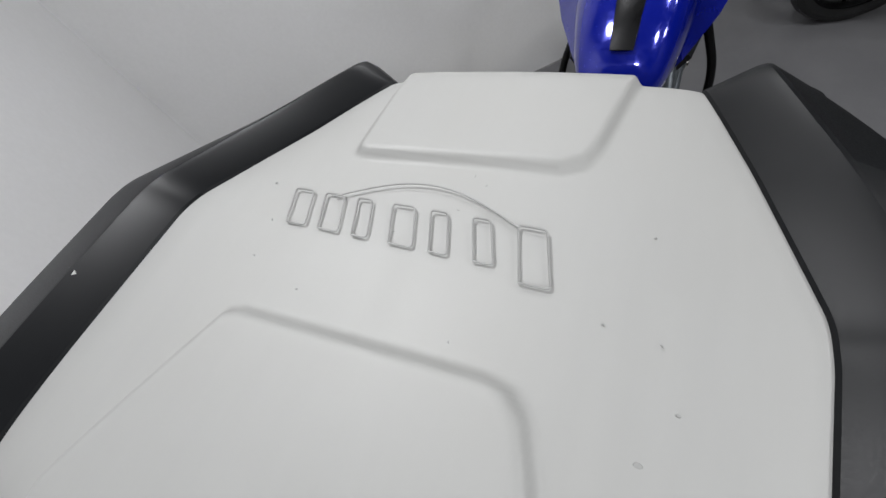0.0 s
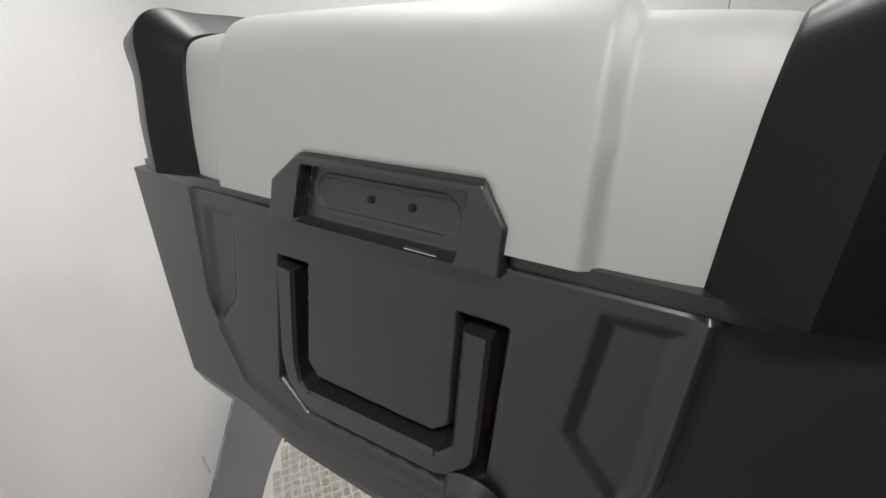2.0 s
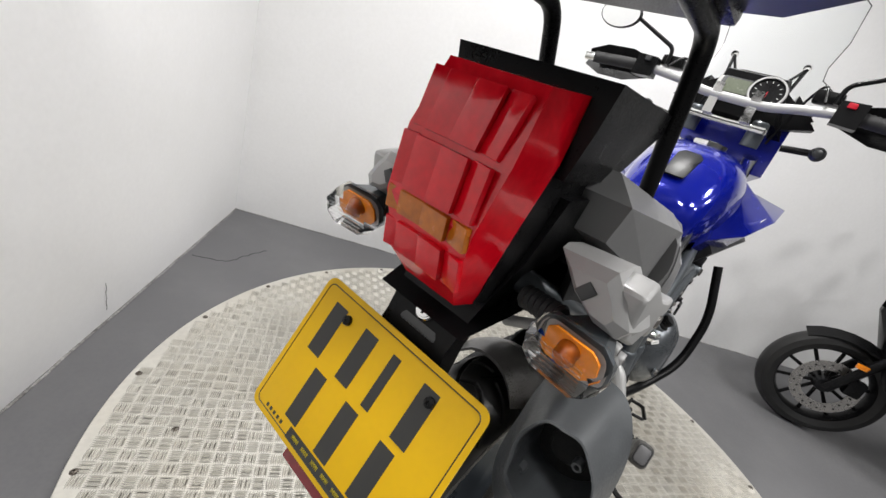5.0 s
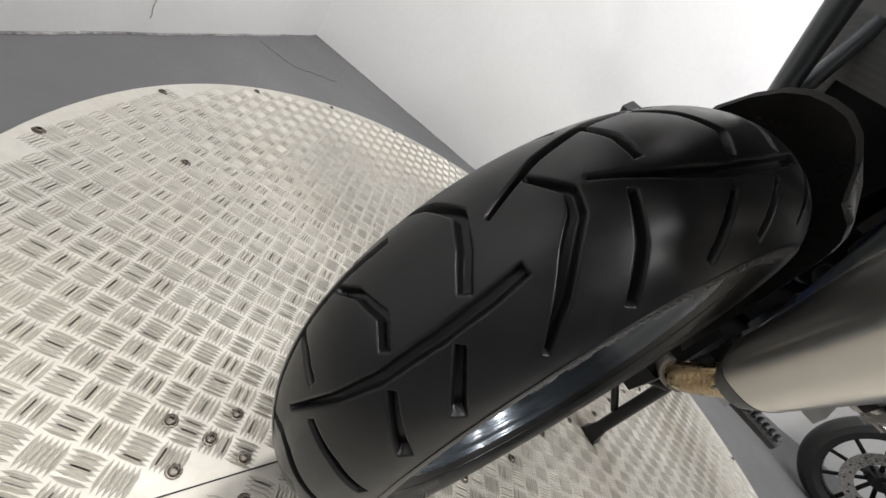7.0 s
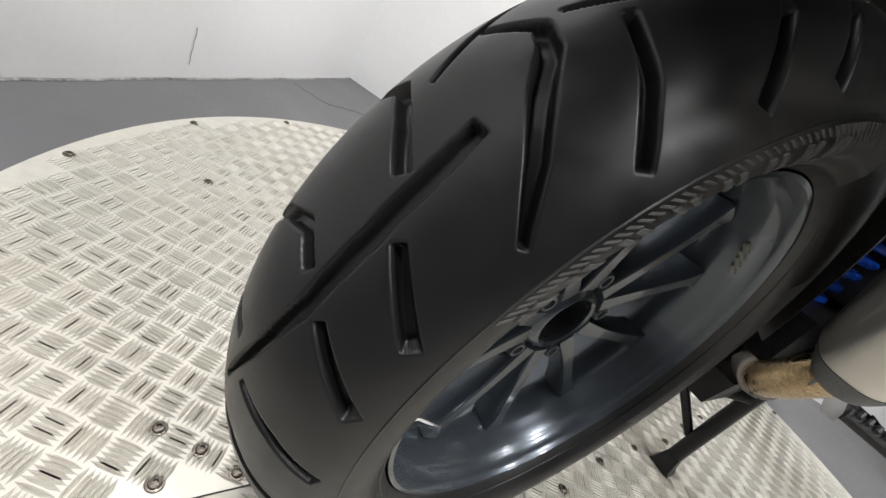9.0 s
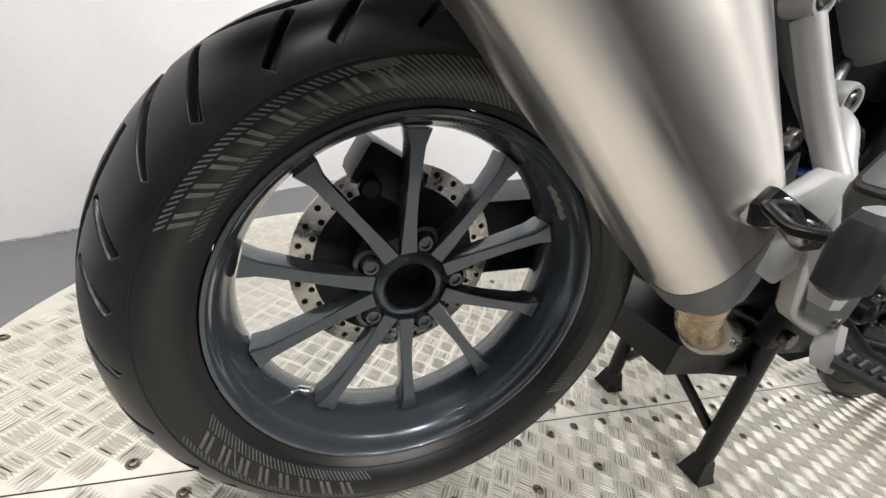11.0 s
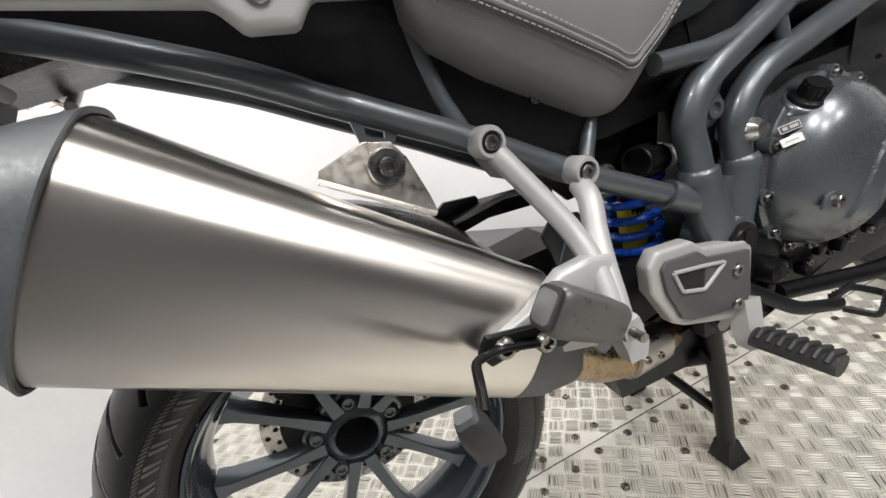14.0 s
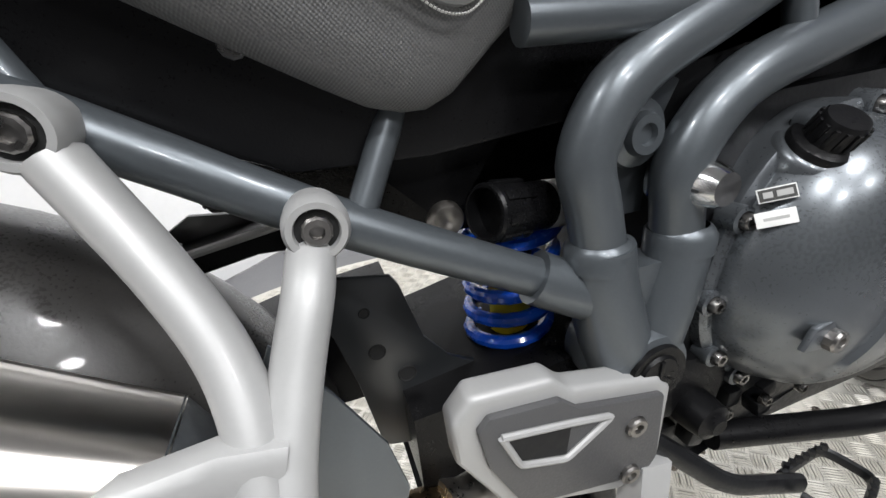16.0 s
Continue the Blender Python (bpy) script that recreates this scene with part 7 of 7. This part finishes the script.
# dash, screen and its stays
part("dash_body", bevelled(loft([[(1.13, -0.115, 1.255), (1.13, 0.115, 1.255), (1.13, 0.085, 1.385), (1.13, -0.085, 1.385)], [(1.19, -0.150, 1.22), (1.19, 0.155, 1.22), (1.19, 0.095, 1.398), (1.19, -0.090, 1.398)]]), 0.014, 3), BLACK, bike, "black instrument housing")
for sy in (1, -1):
    part("dash_wing", bevelled(loft([[(1.16, 0.09 * sy, 1.24), (1.16, 0.215 * sy, 1.275), (1.16, 0.20 * sy, 1.29), (1.16, 0.09 * sy, 1.365)], [(1.20, 0.09 * sy, 1.24), (1.20, 0.21 * sy, 1.27), (1.20, 0.20 * sy, 1.285), (1.20, 0.09 * sy, 1.36)]]), 0.004, 1), BLACK, bike, "black sloping dash panel")
dm = frame_of((1.128, 0.0, 1.335), (0, -1, 0), (0.30, 0, 0.95))
inst = part("instrument_bezel", prism(rounded_rect(0.195, 0.092, 0.030, 5), 0.010, dm @ pose(0, 0, -0.004), 0.003), SILVER, bike, "silver instrument bezel")
part("bezel_inset", prism(rounded_rect(0.172, 0.070, 0.022, 5), 0.0025, dm @ pose(0, 0, 0.0042)), CASE, inst)
part("lcd", prism(rounded_rect(0.075, 0.046, 0.005), 0.002, dm @ pose(-0.035, 0, 0.0065)), DISPLAY, inst, "grey-green display")
part("dial", lathe([(0.046, 0.0), (0.047, 0.010), (0.042, 0.012), (0.041, 0.009), (0, 0.009)], dm @ pose(0.052, 0, 0.002), 40), BLACK, inst, "round rev counter")
part("dial_ring", lathe([(0.046, 0.009), (0.046, 0.0150), (0.051, 0.0150), (0.053, 0.009)], dm @ pose(0.052, 0, 0.002), 40), SILVER, inst, "bright ring round the dial")
bm = bmesh.new()
for k in range(11):
    a = radians(225 - 27 * k)
    box((0.006, 0.0018, 0.0006), dm @ pose(0.052, 0, 0.0115) @ Matrix.Rotation(a, 4, "Z") @ pose(0.035, 0, 0), 0, bm)
part("dial_mark", bm, LABEL, inst)
part("needle", box((0.0018, 0.034, 0.0008), dm @ pose(0.052, -0.014, 0.0125)), REDBTN, inst, "red needle")
for sy in (1, -1):
    st_ = [(1.20, 0.095 * sy, 1.36), (1.235, 0.106 * sy, 1.445)]
    part("screen_stay", tube(st_, 0.0055, 10), BLACK, bike, "black screen stay")
    part("screen_stay", tube([(1.20, 0.065 * sy, 1.375), (1.235, 0.106 * sy, 1.445)], 0.0045, 10), BLACK, bike, "black screen stay")
    part("stay_knob", lathe([(0, 0.01), (0.009, 0.01), (0.011, 0.006), (0.011, -0.008)], frame_of((1.232, 0.106 * sy, 1.447), (0, 1, 0), (0, 0, 1)), 16), CHROME, bike)
part("stay_bridge", tube(round_line([(1.19, 0.085, 1.375), (1.195, 0.06, 1.395), (1.195, -0.06, 1.395), (1.19, -0.085, 1.375)], 0.02), 0.007, 10), BLACK, bike)
half = [(0.0, 1.25), (0.150, 1.29), (0.190, 1.315), (0.222, 1.378), (0.205, 1.405), (0.165, 1.432), (0.158, 1.47), (0.172, 1.55), (0.165, 1.66), (0.12, 1.70), (0.0, 1.712)]
ol = half + [(-y, z) for y, z in half[-2:0:-1]]
sx = lambda y, z: 1.255 + 0.06 * (z - 1.25) / 0.46 - 0.9 * y * y + 0.02
sv = [(sx(y, z), y + 0.006, z) for y, z in ol]
cen = [(sx(y * 0.5, z) - 0.0, y * 0.5 + 0.006, z) for y, z in ol]
n = len(ol)
bm = bmesh.new()
for off in (0.0, 0.004):
    o = [bm.verts.new((x + off, y, z)) for x, y, z in sv]
    c = [bm.verts.new((x + off, y, z)) for x, y, z in cen]
    for k in range(n):
        bm.faces.new((o[k], o[(k + 1) % n], c[(k + 1) % n], c[k]))
    for k in range(n // 2):
        a, b = k, (n - k) % n
        a2, b2 = k + 1, (n - k - 1) % n
        vs = []
        for q in (c[a], c[a2], c[b2], c[b]):
            if q not in vs:
                vs.append(q)
        if len(vs) > 2:
            bm.faces.new(vs)
    if off == 0.0:
        first = o
for k in range(n):
    bm.faces.new((first[k], first[(k + 1) % n], o[(k + 1) % n], o[k]))
screen = part("windscreen", bm, SCREEN, bike, "clear plastic windscreen", sharp=30)
screen.visible_shadow = False
part("screen_rim", tube([(x + 0.002, y, z) for x, y, z in sv], 0.0016, 6, closed=True), CASE, screen, "darker polished edge")
part("front_fairing", bevelled(loft([[(1.19, y, 1.10) for y in (-0.16, 0.17)] + [(1.19, y, 1.30) for y in (0.17, -0.16)], [(1.40, y, 1.05) for y in (-0.10, 0.10)] + [(1.34, y, 1.25) for y in (0.13, -0.13)], [(1.52, y, 1.02) for y in (-0.04, 0.04)] + [(1.44, y, 1.15) for y in (0.06, -0.06)]]), 0.02, 3), BLUE, bike, "blue nose fairing")
for sy in (1, -1):
    part("fairing_ear", bevelled(loft([[(1.17, 0.13 * sy, 1.26), (1.17, 0.20 * sy, 1.30), (1.17, 0.13 * sy, 1.36)], [(1.27, 0.12 * sy, 1.24), (1.27, 0.17 * sy, 1.28), (1.27, 0.12 * sy, 1.36)]]), 0.004, 1), BLACK, bike, "black fairing wing")
    ind = part("front_indicator", tube([(1.05, 0.165 * sy, 1.195), (1.05, 0.24 * sy, 1.205)], 0.010, 12), BLACK, bike, "small front indicator")
    part("indicator_lens", lathe([(0, 0.03), (0.012, 0.026), (0.02, 0.012), (0.02, -0.01), (0.012, -0.018), (0, -0.02)], frame_of((1.045, 0.252 * sy, 1.206), (0, 0, 1), (0, 1, 0)), 16), CASE, ind)
    fork = part("fork_leg", tube([(1.165, 0.105 * sy, 1.15), (1.36, 0.105 * sy, 0.72)], 0.023, 16), CHROME, bike, "polished fork leg")
    part("fork_slider", tube([(1.34, 0.105 * sy, 0.76), (1.53, 0.105 * sy, 0.335)], 0.030, 16), ENGINE_DARK, fork)
part("cable", tube(smooth_line([(1.0, 0.23, 1.33), (1.05, 0.20, 1.37), (1.12, 0.16, 1.33), (1.15, 0.12, 1.22)], 6), 0.004, 8), BLACK, bike)
part("cable", tube(smooth_line([(1.0, -0.20, 1.33), (1.06, -0.18, 1.38), (1.13, -0.15, 1.33), (1.15, -0.12, 1.20)], 6), 0.004, 8), BLACK, bike)
FA = Vector((1.53, 0, 0.331))
FW = wheel_pose(FA)
front_wheel = part("front_wheel", lathe([(0.246, 0.040), (0.249, 0.042), (0.244, 0.044), (0.236, 0.036), (0.222, 0.008), (0.222, -0.008), (0.236, -0.036), (0.244, -0.044), (0.249, -0.042), (0.240, -0.030), (0.240, 0.030)], FW, 90, closed=True), WHEEL, bike, "dark cast front wheel")
for k in range(10):
    a = radians(36 * k)
    c, s = math.cos(a), math.sin(a)
    part("spoke", tube([FW @ Vector((0.035 * c, 0.035 * s, 0)), FW @ Vector((0.224 * c, 0.224 * s, 0))], 0.011, 8), WHEEL, front_wheel)
part("hub", lathe([(0, 0.05), (0.03, 0.05), (0.042, 0.03), (0.042, -0.03), (0.03, -0.05), (0, -0.05)], FW, 30), WHEEL, front_wheel)
fg = []
for sgn, ph in ((1, 0.0), (-1, 15.0)):
    fg.append(([(ph, sgn * 4, 5), (ph + 8.7, sgn * 30, 7), (ph + 10.5, sgn * 60, 7)], 0.005))
    fg.append(([(ph + 15.7, sgn * 12, 5), (ph + 21, sgn * 30, 7), (ph + 21.8, sgn * 60, 7)], 0.005))
verts, faces = tyre(0.329, 0.112, 0.245, 0.040, fg, [30 * k for k in range(12)], 60, 720)
raw("tyre", place(verts, FW), faces, RUBBER, front_wheel, "black front tyre", sharp=40)
for sy in (1, -1):
    part("front_disc", lathe([(0.11, 0), (0.152, 0), (0.152, 0.005), (0.11, 0.005)], wheel_pose(FA + Vector((0, 0.078 * sy, 0))), 60, closed=True), BRAKE, front_wheel)
part("front_mudguard", loft([[FA + Vector(((0.345 - 0.04 * abs(t) ** 2 + d) * math.cos(radians(a)), t * 0.07, (0.345 - 0.04 * abs(t) ** 2 + d) * math.sin(radians(a)))) for t, d in [(-1, 0), (-0.5, 0), (0, 0), (0.5, 0), (1, 0), (1, -0.004), (0.5, -0.004), (0, -0.004), (-0.5, -0.004), (-1, -0.004)]] for a in range(40, 175, 9)]), BLUE, bike, "blue front mudguard")
part("radiator", box((0.05, 0.30, 0.30), pose(1.19, 0, 0.72, 0, -18, 0), 0.01), ENGINE_DARK, bike, "black radiator")
for k in range(3):
    part("exhaust_header", tube(smooth_line([(1.10, -0.07 + 0.07 * k, 0.66), (1.16, -0.07 + 0.07 * k, 0.55), (1.08, -0.06 + 0.06 * k, 0.32), (0.90, -0.03 + 0.03 * k, 0.27), (0.62, -0.02 + 0.02 * k, 0.28)], 5), 0.020, 12), GOLD, bike, "heat-tinted header pipe")


# ---- the parked motorcycle behind ----
parked = thing("parked_motorcycle", "black motorcycle parked on the floor beside the wall", "motorcycle", at=(2.27, -0.87, FLOOR_Z))


def at_parked(ob):
    if ob.parent is parked:
        ob.matrix_parent_inverse = Matrix.Translation((-2.27, 0.87, -FLOOR_Z))
    return ob


H = Vector((2.27, -0.87, 0.262))
HM = Matrix.Translation(H) @ Matrix.Rotation(radians(12), 4, "Z") @ Matrix.Rotation(radians(90), 4, "Y")
fw2 = at_parked(part("front_wheel", lathe([(0.205, 0.035), (0.21, 0.04), (0.20, 0.04), (0.19, 0.02), (0.19, -0.02), (0.20, -0.04), (0.21, -0.04)], HM, 60, closed=True), BLACK, parked))
at_parked(part("tyre", lathe([(0.205, 0.045), (0.235, 0.058), (0.262, 0.050), (0.278, 0.020), (0.282, 0), (0.278, -0.020), (0.262, -0.050), (0.235, -0.058), (0.205, -0.045)], HM, 72), RUBBER, fw2, "black tyre"))
for k in range(10):
    a = radians(36 * k)
    at_parked(part("spoke", tube([HM @ Vector((0.03 * math.cos(a), 0.03 * math.sin(a), 0)), HM @ Vector((0.195 * math.cos(a), 0.195 * math.sin(a), 0))], 0.009, 8), BLACK, fw2))
at_parked(part("hub", lathe([(0, -0.05), (0.035, -0.05), (0.04, -0.02), (0.04, 0.05), (0, 0.05)], HM, 24), ENGINE_DARK, fw2))
at_parked(part("brake_disc", lathe([(0.095, -0.062), (0.145, -0.062), (0.145, -0.057), (0.095, -0.057)], HM, 60, closed=True), BRAKE, fw2, "drilled steel disc"))
bm = bmesh.new()
for k in range(24):
    a = 2 * math.pi * k / 24
    lathe([(0, -0.0630), (0.005, -0.0630), (0.005, -0.060)], HM @ Matrix.Translation(((0.112 + 0.014 * (k % 2)) * math.cos(a), (0.112 + 0.014 * (k % 2)) * math.sin(a), 0)), 8, bm)
at_parked(part("disc_drilling", bm, SOOT_SHADE, fw2))["kind"] = "stuff"
at_parked(part("caliper", box((0.05, 0.07, 0.09), pose(2.20, -0.965, 0.33, 0, 0, 12), 0.012), BLACK, parked))
for o in (-0.085, 0.085):
    at_parked(part("fork_leg", tube([H + Vector((o, -0.01, 0)), H + Vector((o, -0.22, 0.50))], 0.022, 14), BLACK, parked))
at_parked(part("amber_reflector", box((0.012, 0.05, 0.025), pose(2.165, -0.93, 0.45, 0, 0, 12), 0.003), AMBER, parked, "amber side reflector"))
at_parked(part("mudguard", loft([[H + Vector((t * 0.07, (0.30 - 0.03 * t * t + d) * math.cos(radians(a)), (0.30 - 0.03 * t * t + d) * math.sin(radians(a)))) for t, d in [(-1, 0), (0, 0), (1, 0), (1, -0.006), (0, -0.006), (-1, -0.006)]] for a in range(50, 175, 12)]), BLACK, parked))


def body_ring(y, zl, zh, hw):
    return [(2.27 - hw, y, zl + 0.06), (2.27 - hw * 0.6, y, zl), (2.27 + hw * 0.6, y, zl), (2.27 + hw, y, zl + 0.06), (2.27 + hw * 0.9, y, zh - 0.06), (2.27 + hw * 0.4, y, zh), (2.27 - hw * 0.4, y, zh), (2.27 - hw * 0.9, y, zh - 0.06)]


at_parked(part("fairing", bevelled(loft([body_ring(-0.86, 0.72, 0.80, 0.03), body_ring(-0.92, 0.62, 0.93, 0.12), body_ring(-1.04, 0.40, 1.02, 0.20), body_ring(-1.25, 0.28, 0.96, 0.22), body_ring(-1.5, 0.28, 0.86, 0.20), body_ring(-1.8, 0.40, 0.84, 0.17), body_ring(-2.15, 0.62, 0.88, 0.11), body_ring(-2.35, 0.75, 0.88, 0.05)]), 0.015, 2, 20), BLACK, parked, "black angular fairing", sharp=25))
at_parked(part("fairing_blade", bevelled(loft([[(2.045, -0.95, 0.66), (2.055, -0.95, 0.72), (2.075, -0.95, 0.69)], [(2.035, -1.15, 0.74), (2.045, -1.15, 0.80), (2.075, -1.15, 0.77)], [(2.06, -1.42, 0.62), (2.07, -1.42, 0.66), (2.08, -1.42, 0.64)]]), 0.004, 1), SILVER, parked, "silver fairing blade"))
at_parked(part("screen", bevelled(loft([[(2.17, -0.95, 0.92), (2.37, -0.95, 0.92), (2.37, -0.96, 0.93), (2.17, -0.96, 0.93)], [(2.20, -1.12, 1.16), (2.34, -1.12, 1.16), (2.34, -1.13, 1.17), (2.20, -1.13, 1.17)]]), 0.003, 1), BLACK, parked, "dark tinted screen"))
for sx_ in (-1, 1):
    at_parked(part("mirror", bevelled(loft([[(2.27 + sx_ * 0.22, -1.0, 1.17), (2.27 + sx_ * 0.34, -1.0, 1.19), (2.27 + sx_ * 0.34, -1.0, 1.25), (2.27 + sx_ * 0.22, -1.0, 1.24)], [(2.27 + sx_ * 0.23, -0.95, 1.18), (2.27 + sx_ * 0.32, -0.95, 1.20), (2.27 + sx_ * 0.32, -0.95, 1.24), (2.27 + sx_ * 0.23, -0.95, 1.23)]]), 0.010, 2), BLACK, parked, "black mirror"))
    at_parked(part("mirror_stem", tube([(2.27 + sx_ * 0.16, -1.10, 1.02), (2.27 + sx_ * 0.25, -1.0, 1.18)], 0.009, 10), BLACK, parked))
    at_parked(part("handlebar", tube([(2.27 + sx_ * 0.05, -1.15, 1.0), (2.27 + sx_ * 0.38, -1.25, 0.98)], 0.014, 12), BLACK, parked))
at_parked(part("rear_tyre", lathe([(0.20, 0.06), (0.235, 0.075), (0.27, 0.05), (0.283, 0), (0.27, -0.05), (0.235, -0.075), (0.20, -0.06)], Matrix.Translation((2.27, -2.25, 0.264)) @ Matrix.Rotation(radians(90), 4, "Y"), 60), RUBBER, parked))
at_parked(part("rear_rim", lathe([(0, 0.04), (0.20, 0.05), (0.205, -0.05), (0, -0.04)], Matrix.Translation((2.27, -2.25, 0.264)) @ Matrix.Rotation(radians(90), 4, "Y"), 40), BLACK, parked))
at_parked(part("seat", bevelled(loft([body_ring(-1.5, 0.80, 0.90, 0.15), body_ring(-1.8, 0.80, 0.88, 0.16), body_ring(-2.2, 0.86, 0.96, 0.12)]), 0.015, 2), SEAT, parked))
at_parked(part("side_stand", tube([(2.15, -1.6, 0.32), (2.06, -1.62, FLOOR_Z + 0.006)], 0.012, 10), BLACK, parked))
